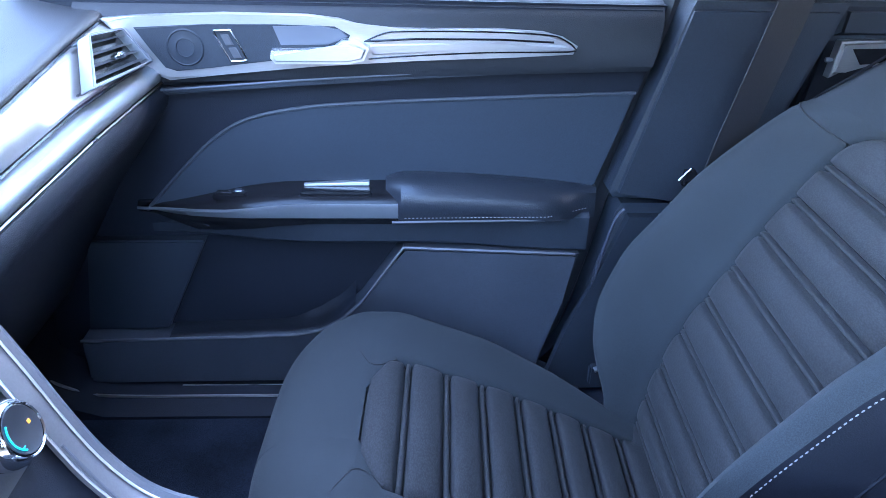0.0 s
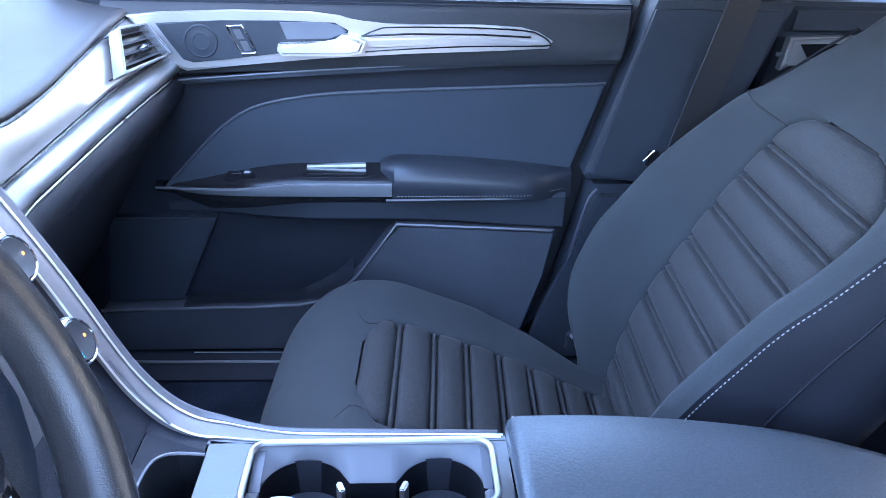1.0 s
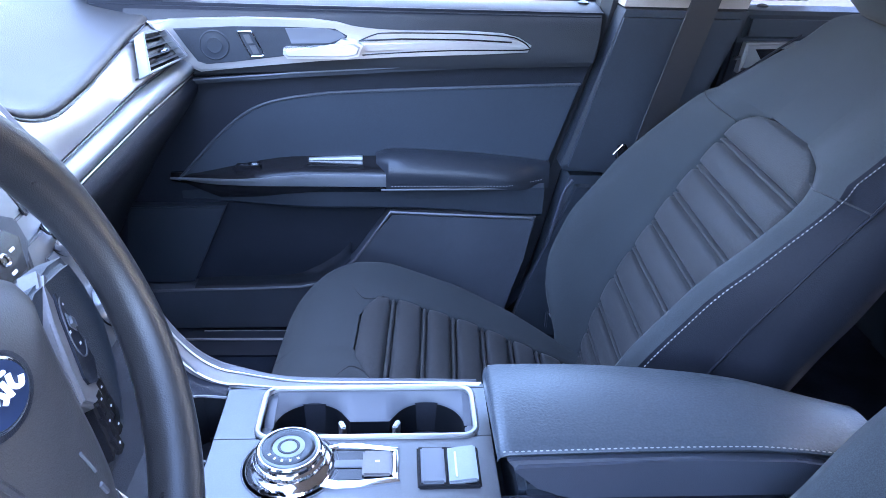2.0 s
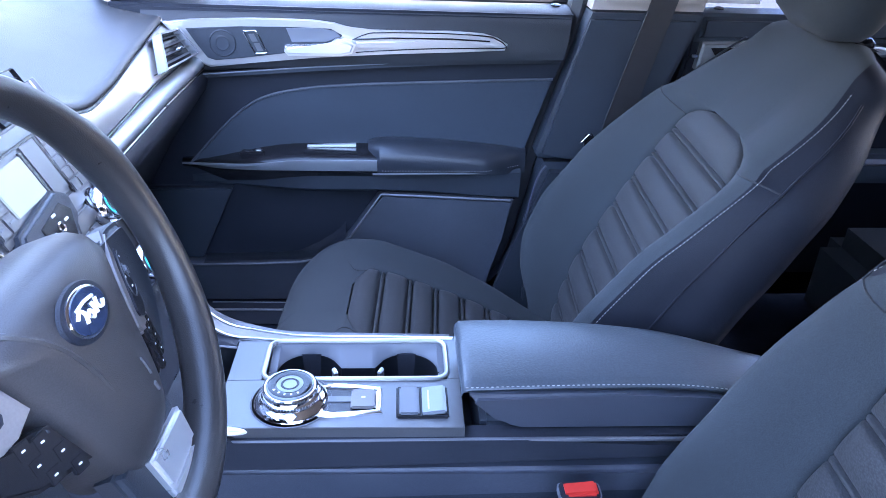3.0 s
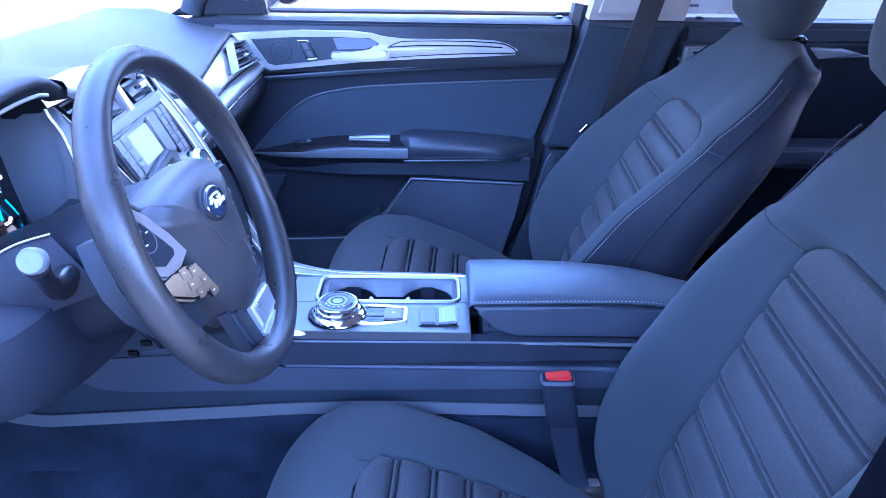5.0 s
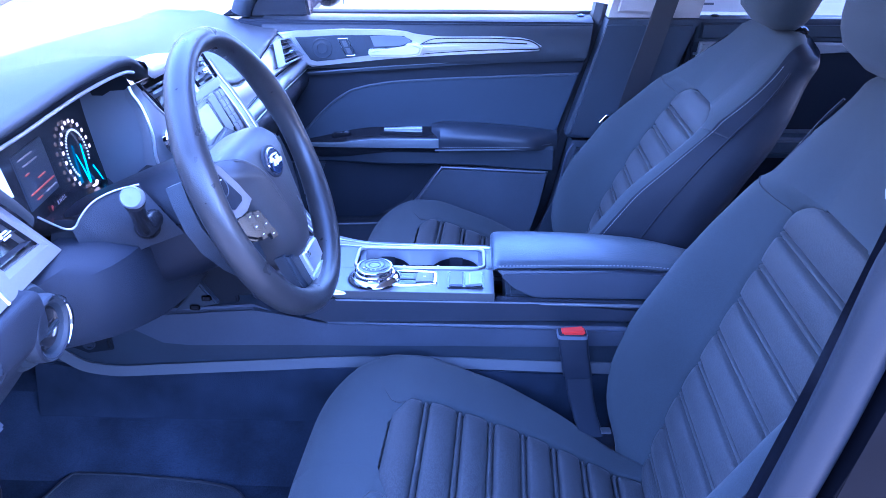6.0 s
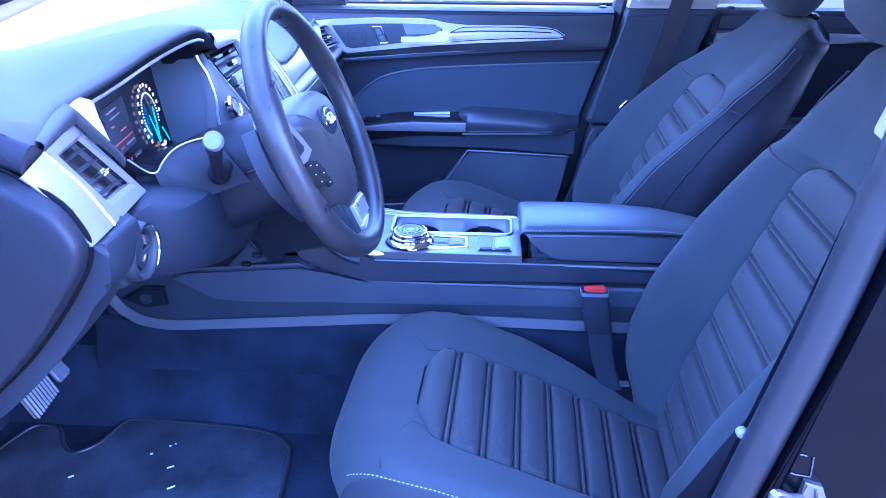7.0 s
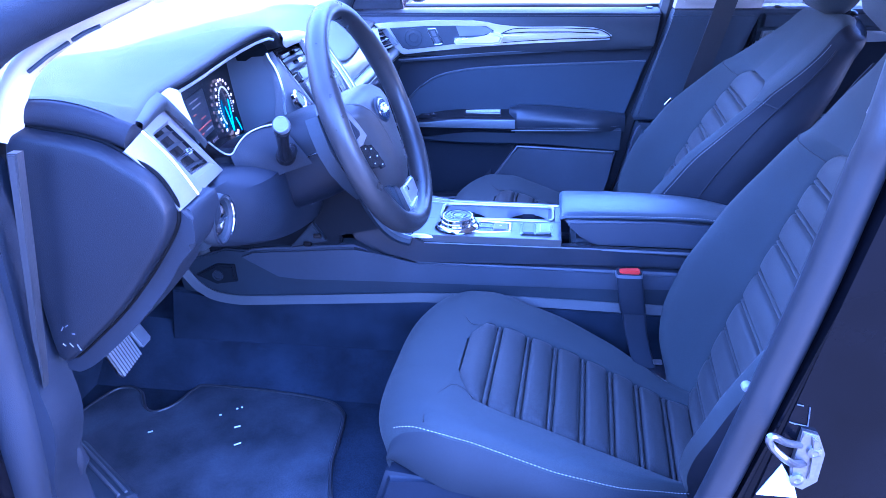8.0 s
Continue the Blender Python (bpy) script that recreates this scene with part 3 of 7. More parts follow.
    lock = part("lock_switch", prism(lock_line, "y", 0.681, 0.6785, 0.001), M_plastic, d, "dark lock switch with chrome outline")
    part("switch_rim", tube(smooth_line([(x, 0.678, z) for x, z in lock_line], 3, True), 0.0016, 8, closed=True), M_chrome, lock)
    for k in (0, 1):
        part("rocker", prism([(-0.283 + k * 0.0095, 0.907 - k * 0.0185), (-0.272 + k * 0.0095, 0.908 - k * 0.0185), (-0.2655 + k * 0.0095, 0.893 - k * 0.0185), (-0.2765 + k * 0.0095, 0.892 - k * 0.0185)], "y", 0.679, 0.6765, 0.0008), M_strip, lock)
    # line below the bezel, cloth insert
    low = [(-0.392, 0.822), (-0.20, 0.838), (0.0, 0.852), (0.2, 0.864), (rear_x(0.87), 0.873), (rear_x(0.86), 0.862), (0.2, 0.854), (0.0, 0.842), (-0.2, 0.828), (-0.38, 0.812)]
    part("trim_strip", prism(low, "y", 0.72, 0.694, 0.005, 3), M_plastic, d)
    # paler bar stands in for the highlight on this edge
    part("trim_highlight", tube([(-0.385, 0.6935, 0.8205), (-0.20, 0.6935, 0.8365), (0.0, 0.6935, 0.8505), (0.2, 0.6935, 0.8625), (rear_x(0.87) - 0.006, 0.6935, 0.8715)], 0.0016, 6), M_mid, d, "thin paler bar painting the lit edge below the silver trim")
    arc = [tuple(p)[:2] for p in smooth_line([(-0.440, 0.618, 0), (-0.405, 0.655, 0), (-0.358, 0.704, 0), (-0.312, 0.745, 0), (-0.259, 0.774, 0), (-0.175, 0.792, 0), (-0.072, 0.801, 0), (0.112, 0.810, 0), (rear_x(0.82) - 0.006, 0.820, 0)], 5)]
    ins = arc + [(rear_x(0.75) - 0.006, 0.75), (rear_x(0.65) - 0.006, 0.65), (0.0, 0.64), (-0.3, 0.63)]
    # raised seam in a lighter plastic, which paints the highlight along the arc
    part("insert_highlight", tube([(x, 0.7035, z + 0.001) for x, z in arc], 0.0030, 8), M_doorpl, d, "rounded welt along the cloth panel, lighter to paint its edge highlight")
    part("cloth_insert", prism(ins, "y", 0.73, 0.703, 0.008, 4), M_doorcloth, d, "mid-grey woven cloth panel")
    # switch ledge with silver front strip
    rings, strip = [], []
    for i in range(15):
        t = i / 14
        x = lerp(-0.455, -0.030, t)
        g = smoothstep(t / 0.45)
        front = lerp(0.702, 0.655, g)
        near = smoothstep(t / 0.22)
        zt = lerp(0.632, 0.668, smoothstep(t / 0.6)) + 0.008 * t
        zf = lerp(0.628, 0.655, smoothstep(t / 0.7))
        rings.append([(x, 0.72, zt), (x, 0.708, zt), (x, front + 0.004, zf), (x, front, zf - 0.004), (x, front + 0.004, lerp(zf - 0.008, lerp(0.60, 0.622, g), near)), (x, 0.706, lerp(zf - 0.012, lerp(0.59, 0.572, g), near)), (x, 0.72, lerp(zf - 0.014, 0.59, near))])
        strip.append([(x, front - 0.002, zf - 0.003), (x, front - 0.003, zf - 0.006), (x, front + 0.0015, lerp(zf - 0.0075, lerp(0.612, 0.626, g), near)), (x, front + 0.006, lerp(zf - 0.0085, lerp(0.61, 0.624, g), near)), (x, front + 0.006, zf - 0.003)])
    part("switch_ledge", loft(rings), M_gloss, d, "gloss black switch ledge")
    part("ledge_strip", loft(strip), M_greypl, d, "satin grey front strip of the ledge")
    part("pull_cup", box(-0.186, -0.072, 0.668, 0.71, 0.640, 0.6665, 0.003), M_gloss, d)
    part("pull_plate", prism([(-0.184, 0.659), (-0.076, 0.662), (-0.077, 0.674), (-0.181, 0.670)], "y", 0.706, 0.692, 0.001), M_bright, d, "bright plate lit inside the pull cup")
    wsw = part("window_switch", prism([(-0.325, 0.680), (-0.272, 0.676), (-0.268, 0.696), (-0.322, 0.698)], "z", 0.648, 0.6585, 0.003), M_gloss, d)
    part("switch_rim", tube([(-0.312, 0.682, 0.659), (-0.296, 0.68, 0.6595), (-0.303, 0.692, 0.66)], 0.0012, 6), M_chrome, wsw)
    part("switch_lever", box(-0.292, -0.276, 0.678, 0.69, 0.657, 0.665, 0.003), M_chrome, wsw, "chrome window switch lever")
    # padded armrest
    rings = []
    for i in range(15):
        t = i / 14
        x = lerp(-0.05, 0.296, t)
        e = 1 - 0.6 * smoothstep((t - 0.75) / 0.25)
        f = smoothstep(t / 0.09)
        y0, zt = lerp(0.712, 0.648, e * (0.55 + 0.45 * f)), lerp(0.690, 0.666, t * t) - 0.010 * (1 - f)
        rings.append([(x, 0.72, zt - 0.004), (x, 0.706, zt), (x, lerp(y0, 0.706, 0.55), zt - 0.003), (x, lerp(y0, 0.706, 0.25), zt - 0.010), (x, y0 + 0.004, zt - 0.022), (x, y0, zt - 0.036), (x, y0 + 0.001, zt - 0.052),
                      (x, y0 + 0.006, lerp(0.622, 0.628, t)), (x, 0.70, lerp(0.616, 0.622, t)), (x, 0.72, 0.622)])
    arm = part("armrest", loft(rings), M_armpad, d, "padded dark vinyl armrest")
    part("stitching", stitches([(lerp(-0.02, 0.285, k / 20), keyed([(0, 0.6475), (0.75, 0.6475), (1, 0.684)], k / 20)[0] - 0.001, lerp(0.631, 0.634, k / 20)) for k in range(21)]), M_thread, arm)
    part("arm_piping", tube([(lerp(-0.04, 0.287, k / 20), keyed([(0, 0.652), (0.75, 0.652), (1, 0.69)], k / 20)[0], lerp(0.621, 0.627, k / 20)) for k in range(21)], 0.0022, 6), M_mid, arm)
    rings = []
    for i in range(15):
        t = i / 14
        x = lerp(-0.44, 0.285, t)
        y0 = lerp(0.714, 0.672, smoothstep(t / 0.4))
        top, low = lerp(0.596, 0.626, smoothstep(t / 0.55)), lerp(0.570, 0.572, t) - 0.016 * smoothstep((t - 0.6) / 0.4)
        rings.append([(x, 0.73, top), (x, y0 + 0.006, top), (x, y0, top - 0.006), (x, y0, low + 0.006), (x, y0 + 0.006, low), (x, 0.73, low)])
    part("under_panel", loft(rings), M_plastic, d)
    # map pocket
    part("pocket_front", prism([(-0.545, 0.565), (-0.352, 0.566), (-0.436, 0.392), (-0.575, 0.388)], "y", 0.73, 0.694, 0.003), M_plastic, d)
    rows = []
    for i in range(22):
        x = lerp(-0.43, -0.105, i / 21)
        edge = keyed([(-0.436, 0.390), (-0.30, 0.393), (-0.21, 0.397), (-0.165, 0.406), (-0.130, 0.426), (-0.075, 0.490)], x)[0]
        up = 0.08 + 0.92 * smoothstep((x + 0.24) / 0.10)
        rows.append([(x, 0.666, edge - 0.012), (x, 0.672, edge - 0.002), (x, 0.684, edge + 0.001), (x, 0.698, edge + 0.004 * up), (x, 0.708, edge + 0.012 * up), (x, 0.7155, edge + 0.024 * up)])
    part("pocket_floor", sheet(rows), M_scuff, d, "scuffed curved pocket floor", 60)
    low_panel = [(-0.021, 0.568), (rear_x(0.556) - 0.004, 0.556), (rear_x(0.46) - 0.004, 0.46), (rear_x(0.34) - 0.006, 0.296), (-0.58, 0.292), (-0.58, 0.384), (-0.436, 0.388), (-0.30, 0.391), (-0.21, 0.395), (-0.165, 0.404), (-0.130, 0.424), (-0.095, 0.459)]
    part("map_pocket_panel", prism(low_panel, "y", 0.73, 0.664, 0.005, 3), M_doorpl, d, "scuffed dark lower panel with speaker grille")
    # light catching the panel edge, painted as a lighter bar
    part("pocket_highlight", tube([(-0.58, 0.664, 0.386), (-0.436, 0.664, 0.390), (-0.30, 0.664, 0.393), (-0.21, 0.664, 0.397), (-0.165, 0.664, 0.406), (-0.130, 0.664, 0.426), (-0.095, 0.664, 0.461), (-0.022, 0.664, 0.569), (0.265, 0.664, 0.557)], 0.0028, 6), M_mid, d, "lighter bar painting the lit panel edge")
    return d


front_door()
structure("door_sill", loft([[(-0.72, 0.60, 0.40), (-0.72, 0.64, 0.42), (-0.72, 0.76, 0.42), (-0.72, 0.76, 0.22), (-0.72, 0.60, 0.22)],
                             [(-0.62, 0.60, 0.30), (-0.62, 0.64, 0.315), (-0.62, 0.76, 0.32), (-0.62, 0.76, 0.22), (-0.62, 0.60, 0.22)],
                             [(-0.54, 0.60, 0.272), (-0.54, 0.64, 0.285), (-0.54, 0.76, 0.30), (-0.54, 0.76, 0.22), (-0.54, 0.60, 0.22)],
                             [(0.30, 0.60, 0.266), (0.30, 0.64, 0.28), (0.30, 0.76, 0.30), (0.30, 0.76, 0.22), (0.30, 0.60, 0.22)]]), M_trim, "dark plastic scuff plate along the passenger sill", "sill trim")
# lit line of the sill edge, made as a silver bar
structure("trim_11", tube(smooth_line([(-0.735, 0.635, 0.56), (-0.72, 0.635, 0.43), (-0.66, 0.635, 0.345), (-0.60, 0.635, 0.305), (-0.54, 0.637, 0.288), (-0.30, 0.638, 0.284), (0.25, 0.638, 0.282)], 5), 0.0028, 6), M_silver, "thin silver bar painting the lit edge of the passenger sill trim", "sill trim")
structure("trim_12", tube([(-0.42, 0.665, 0.2865), (-0.1, 0.665, 0.2845), (0.25, 0.665, 0.283)], 0.0025, 6), M_bright, "narrow metal scuff strip on the passenger sill", "scuff strip")
structure("trim_13", tube(smooth_line([(0.405, 0.775, 0.99), (0.385, 0.765, 0.90), (0.318, 0.755, 0.67), (0.28, 0.745, 0.50), (0.235, 0.735, 0.35)], 5), 0.029, 8), M_rubber, "black rubber seal between door and centre post", "door seal")

structure("trim_17", box(-0.84, -0.62, 0.765, 0.80, 0.24, 0.95, 0.004), M_trim, "dark hinge post cover ahead of the passenger door", "pillar trim")
# passenger-side centre post
post = [(0.405, 0.963), (0.40, 0.95), (0.315, 0.662), (0.322, 0.652), (0.43, 0.648), (0.53, 0.66), (0.635, 0.963)]
structure("trim_14", prism(post, "y", 0.76, 0.672, 0.02, 4), M_plastic, "dark plastic centre post cover behind the passenger door", "pillar trim")
structure("trim_15", prism([(0.405, 0.966), (0.637, 0.966), (0.71, 1.34), (0.50, 1.36)], "y", 0.76, 0.682, 0.018, 4), M_beige, "beige cloth upper centre post trim", "pillar trim")
structure("trim_16", prism([(0.335, 0.645), (0.60, 0.645), (0.60, 0.26), (0.20, 0.26), (0.225, 0.33), (0.282, 0.40), (0.30, 0.50), (0.328, 0.628)], "y", 0.76, 0.658, 0.018, 4), M_plastic, "dark lower centre post trim meeting the sill", "pillar trim")


# edge highlight of the post trim, put in as a lighter bar
structure("trim_highlight", tube(smooth_line([(0.338, 0.664, 0.640), (0.322, 0.6625, 0.612), (0.305, 0.6625, 0.52), (0.288, 0.6625, 0.41), (0.25, 0.6625, 0.35)], 4), 0.003, 6), M_side, "paler bar painting the lit rounded edge of the lower centre post trim", "pillar trim")
structure("trim_jamb", box(0.19, 0.72, 0.768, 0.80, 0.28, 0.955, 0.004), M_dark, "black door jamb between the passenger doors", "door jamb")


def belt():
    b = thing("seat_belt", (0.47, 0.60, 0.70), "grey woven seat belt hanging from the centre post", "seat belt")
    part("webbing", ribbon([(0.60, 0.655, 1.26), (0.522, 0.625, 0.976), (0.467, 0.612, 0.77), (0.44, 0.60, 0.66), (0.42, 0.60, 0.45)], 0.058, 0.0025, (1, 0.25, -0.25)), M_belt, b)
    t = part("tongue", prism([(0.398, 0.735), (0.412, 0.738), (0.428, 0.715), (0.415, 0.705), (0.396, 0.712)], "y", 0.600, 0.592, 0.002), M_gloss, b, "black moulded belt tongue")
    part("tongue_blade", prism([(0.400, 0.716), (0.412, 0.718), (0.410, 0.707), (0.398, 0.706)], "y", 0.5935, 0.589, 0.001), M_chrome, t)
    # two chrome bars added for the glints on the tongue
    for a, c in (((0.388, 0.588, 0.722), (0.404, 0.588, 0.741)), ((0.400, 0.588, 0.708), (0.414, 0.588, 0.716))):
        part("tongue_glint", tube([a, c], 0.0014, 8), M_chrome, t, "small chrome bar added as a glint on the tongue")
    return b


belt()




def rear_door():
    d = thing("car_door", (0.95, 0.74, 0.33), "dark rear passenger door with a pale door pull", "car door", "passenger side doors")
    part("door_panel", prism([(0.56, 0.33), (1.42, 0.33), (1.45, 0.955), (0.64, 0.955)], "y", 0.80, 0.73, 0.008), M_shroud, d)
    part("belt_pad", prism([(0.64, 0.90), (1.44, 0.91), (1.45, 0.96), (0.645, 0.96)], "y", 0.80, 0.715, 0.014, 3), M_plastic, d)
    part("trim_line", tube([(0.64, 0.72, 0.872), (1.0, 0.72, 0.88), (1.42, 0.72, 0.888)], 0.004, 6), M_greypl, d)
    part("trim_bezel", prism([(0.648, 0.845), (0.655, 0.902), (0.80, 0.906), (1.05, 0.90), (1.10, 0.888), (1.0, 0.878), (0.70, 0.87), (0.668, 0.86)], "y", 0.735, 0.708, 0.005, 3), M_silver, d, "satin silver trim frame")
    part("handle_panel", prism([(0.672, 0.892), (0.80, 0.896), (0.80, 0.878), (0.69, 0.868)], "y", 0.712, 0.7055, 0.002), M_gloss, d)
    part("armrest", box(0.70, 1.30, 0.66, 0.74, 0.60, 0.67, 0.02, 3), M_leather, d)
    part("lock_pin", lathe([(0.0, 0.0), (0.011, 0.0), (0.011, 0.003), (0.006, 0.005), (0.0, 0.006)], pose(0.70, 0.775, 0.96), 16), M_gloss, d)
    return d


rear_door()


def rear_bench():
    b = thing("rear_bench_seat", (1.3, 0, 0.27), "dark cloth rear bench seat in shadow", "rear seat")
    part("cushion", box(0.98, 1.50, -0.66, 0.66, 0.28, 0.52, 0.05, 4), M_cloth, b)
    part("backrest", moved(box(-0.08, 0.08, -0.66, 0.66, 0.0, 0.62, 0.05, 4), pose(1.48, 0, 0.46, 0, 22, 0)), M_cloth, b)
    return b


rear_bench()


# ---- front seats ----
CUSH_Z = [(-0.20, 0.47), (-0.16, 0.505), (-0.12, 0.516), (-0.07, 0.514), (-0.03, 0.508), (0.1, 0.463), (0.2, 0.422), (0.3, 0.378), (0.42, 0.35)]
CUSH_W = [(-0.072, 0.050), (-0.038, 0.116), (0.0, 0.124), (0.15, 0.124), (0.30, 0.113), (0.42, 0.10)]
MIDDLE = -0.022
CUSH_HW = [(-0.21, 0.205), (-0.15, 0.232), (-0.05, 0.248), (0.1, 0.243), (0.2, 0.215), (0.28, 0.172), (0.34, 0.145), (0.42, 0.13)]
CUSH_SEAMS = [-0.072, -0.015, 0.040, 0.091, 0.144, 0.195, 0.245, 0.297, 0.350, 0.405]
BACK_HW = [(0.0, 0.165), (0.06, 0.215), (0.14, 0.25), (0.22, 0.265), (0.4, 0.262), (0.52, 0.242), (0.62, 0.205), (0.70, 0.165)]
BACK_BOL = [(0.0, 0.04), (0.06, 0.085), (0.12, 0.102), (0.22, 0.102), (0.35, 0.08), (0.46, 0.046), (0.56, 0.018), (0.66, 0.002), (0.72, 0.0)]
FAR_WIDE = [(0.0, 0.0), (0.30, 0.0), (0.42, 0.012), (0.52, 0.022), (0.62, 0.032), (0.70, 0.022)]
NEAR_WIDE = [(0.0, 0.0), (0.25, 0.0), (0.40, 0.012), (0.52, 0.022), (0.62, 0.025), (0.70, 0.010)]
BACK_W = [(0.0, 0.122), (0.06, 0.142), (0.15, 0.155), (0.3, 0.152), (0.42, 0.147), (0.47, 0.143), (0.49, 0.138), (0.505, 0.129), (0.518, 0.114), (0.528, 0.094), (0.535, 0.062)]
BACK_SEAMS = [-0.01, 0.035, 0.092, 0.156, 0.221, 0.284, 0.349, 0.411, 0.470, 0.535]
TOP_S = 0.535
LUMBAR = [(-0.02, 0.5), (0.10, 0.9), (0.20, 1.0), (0.35, 0.9), (0.48, 0.55), (0.58, 0.15), (0.66, 0.0), (0.95, 0.0)]
ACROSS = (0.0, 0.03, 0.08, 0.15, 0.22, 0.30, 0.38, 0.46, 0.54, 0.62, 0.70, 0.78, 0.86, 0.93, 1.0)
SPAN = (-1, -0.975, -0.94, -0.88) + tuple(k / 10 for k in range(-8, 9)) + (0.88, 0.94, 0.975, 1)
CUSH_HUMP = [(0, 0.0), (0.12, 0.12), (0.32, 0.5), (0.50, 0.8), (0.62, 0.92), (0.78, 1.0), (0.92, 0.9), (1.0, 0.6)]
HUMP = [(0, 0.0), (0.12, 0.12), (0.32, 0.62), (0.50, 0.95), (0.62, 1.0), (0.78, 0.86), (0.92, 0.45), (1.0, -0.05)]
BASE = Vector((0.345, 0.0, 0.365))
SEAT_YAW = radians(-3)


def cush_row(x, z, grow, shift, narrow):
    """Points of one bolster row, from the insert's edge outwards and down."""
    w = keyed(CUSH_W, x)[0] + shift
    hw = soft(CUSH_HW, x)[0] * narrow
    inner = x > CUSH_SEAMS[0] + 0.001
    pts = []
    for t in ACROSS:
        y = lerp(w, hw, t)
        h = keyed(CUSH_HUMP, t)[0] * grow
        if inner:
            h -= 0.014 * math.exp(-(t / 0.025) ** 2) * smoothstep((x + 0.07) / 0.03)
        back = 0.04 * (y / hw) ** 4 * smoothstep((-0.05 - x) / 0.12)
        pts.append((x + back, y, z + h - 0.015 * max(0, t - 0.9) / 0.1))
    x2, y2, z2 = pts[-1]
    for dy, f in ((0.007, 0.18), (0.010, 0.45), (0.008, 0.75), (0.0, 1.0)):
        pts.append((x2, y2 + dy, lerp(z2, min(z2 - 0.002, keyed([(-0.21, 0.425), (0.0, 0.40), (0.2, 0.362), (0.42, 0.325)], x)[0]), f)))
    return pts


def pleat_profile(a, b, bead):
    """Stations and heights along one pleat: a soft puff, then a sewn bead against the next."""
    end = b - 0.0085 if bead else b
    out = []
    for t in (0.0, 0.03, 0.06, 0.10, 0.16, 0.26, 0.40, 0.55, 0.70, 0.80, 0.88, 0.93, 0.965, 1.0):
        edge = min(t, 1 - t) * (end - a)
        out.append((lerp(a, end, t), 0.0078 * (1 - (2 * t - 1) ** 2) - 0.0135 * math.exp(-(edge / 0.0028) ** 2)))
    if bead:
        for t in (0.2, 0.4, 0.6, 0.8, 1.0):
            out.append((lerp(end, b, t), -0.0005 - 0.0110 * (2 * t - 1) ** 4))
    return out


def front_seat(SEAT_Y, lean, label, stitch, SPLIT, sweep, head_on, far_out, bulge, pitch):
    """A bucket seat; lean: the backrest's angle from upright in degrees; sweep: how far its top bends back; head_on: the headrest's place along the normal; far_out: extra width on the far side; bulge: how far the lower back stands forward; pitch: spacing of the back pleats."""
    seat = thing("front_seat", (0.1, SEAT_Y, 0.27), label, "car seat", "front seats")
    sin, cos = math.sin(radians(lean)), math.cos(radians(lean))

    def half_width(s, sy):
        extra = soft(NEAR_WIDE, s)[0] if sy < 0 else soft(FAR_WIDE, s)[0] + far_out * smoothstep(s / 0.15)
        return soft(BACK_HW, s)[0] + extra

    def on_back(s, y, n):
        n += bulge * soft(LUMBAR, s)[0] - sweep * smoothstep((s - 0.5) / 0.24)
        return Vector((BASE.x + s * sin - n * cos, SEAT_Y + y, BASE.z + s * cos + n * sin))

    path = [(-0.190, 0.418), (-0.200, 0.430), (-0.205, 0.452), (-0.195, 0.48), (-0.172, 0.503), (-0.14, 0.514), (-0.105, 0.517), (-0.072, 0.514)]
    front = [(p.x, p.y) for p in smooth_line([(a, b, 0) for a, b in path], 3)]
    rear = [(x, soft(CUSH_Z, x)[0]) for x in list(np.linspace(-0.070, -0.034, 10)) + list(np.linspace(-0.022, 0.42, 32))]
    rows_r, rows_l, mid = [], [], []
    for x, z in front + rear:
        grow = 0.017 * smoothstep((x + 0.22) / 0.16) * (1 - 0.5 * smoothstep((x - 0.25) / 0.15))
        for rows, sy in ((rows_r, 1), (rows_l, -1)):
            pts = cush_row(x, z, grow * (1 if sy < 0 else 0.35), sy * MIDDLE, 1 if sy < 0 else 0.92)
            pts.insert(0, (pts[0][0], pts[0][1] - 0.001, pts[0][2] - 0.035))
            rows.append([(a, SEAT_Y + sy * b, c) for a, b, c in pts])
    for x, z in front:
        w = keyed(CUSH_W, x)[0]
        mid.append([(x, SEAT_Y + MIDDLE + lerp(-w, w, k / 10), z - (0.014 if (x, z) == front[-1] else 0)) for k in range(11)])
    mid.insert(-1, [(x - 0.0003, y, z + 0.014) for x, y, z in mid[-1]])
    cushion = part("cushion", join(sheet([r[:-4] for r in rows_r]), sheet([r[:-4] for r in rows_l]), sheet(mid)), M_cloth, seat, "plain charcoal cushion bolsters", 60)
    for rows in (rows_r, rows_l):
        part("side_panel", sheet([r[-5:] for r in rows]), M_flank, cushion, "darker side of the cushion", 60)
    for i, (a, b) in enumerate(zip(CUSH_SEAMS, CUSH_SEAMS[1:])):
        rows = []
        for x, crown in pleat_profile(a, b, i < len(CUSH_SEAMS) - 2):
            w = keyed(CUSH_W, x + 0.008)[0] + 0.003
            rows.append([(x, SEAT_Y + MIDDLE + v * w, soft(CUSH_Z, x)[0] + min(crown, crown * (1 - abs(v) ** 6)) - 0.012 * math.exp(-((1 - abs(v)) * w / 0.004) ** 2)) for v in SPAN])
        part("pleat", sheet(rows), M_insert, cushion, "", 60)
    for sy in (-1, 1):
        line = []
        for x in np.linspace(-0.165, 0.33, 40):
            hw = soft(CUSH_HW, x)[0]
            z = soft(CUSH_Z, x)[0]
            line.append((x + 0.02 * smoothstep((-0.08 - x) / 0.1), SEAT_Y + sy * (hw + (0.006 if sy < 0 else 0.0)), z + (0.006 if sy < 0 else -0.03)))
        part("stitching", stitches(line), M_thread, cushion, "pale contrast stitching")
        seam = []
        for k in range(13):
            t = 0.02 + (0.95 if sy < 0 else 0.72) * k / 12
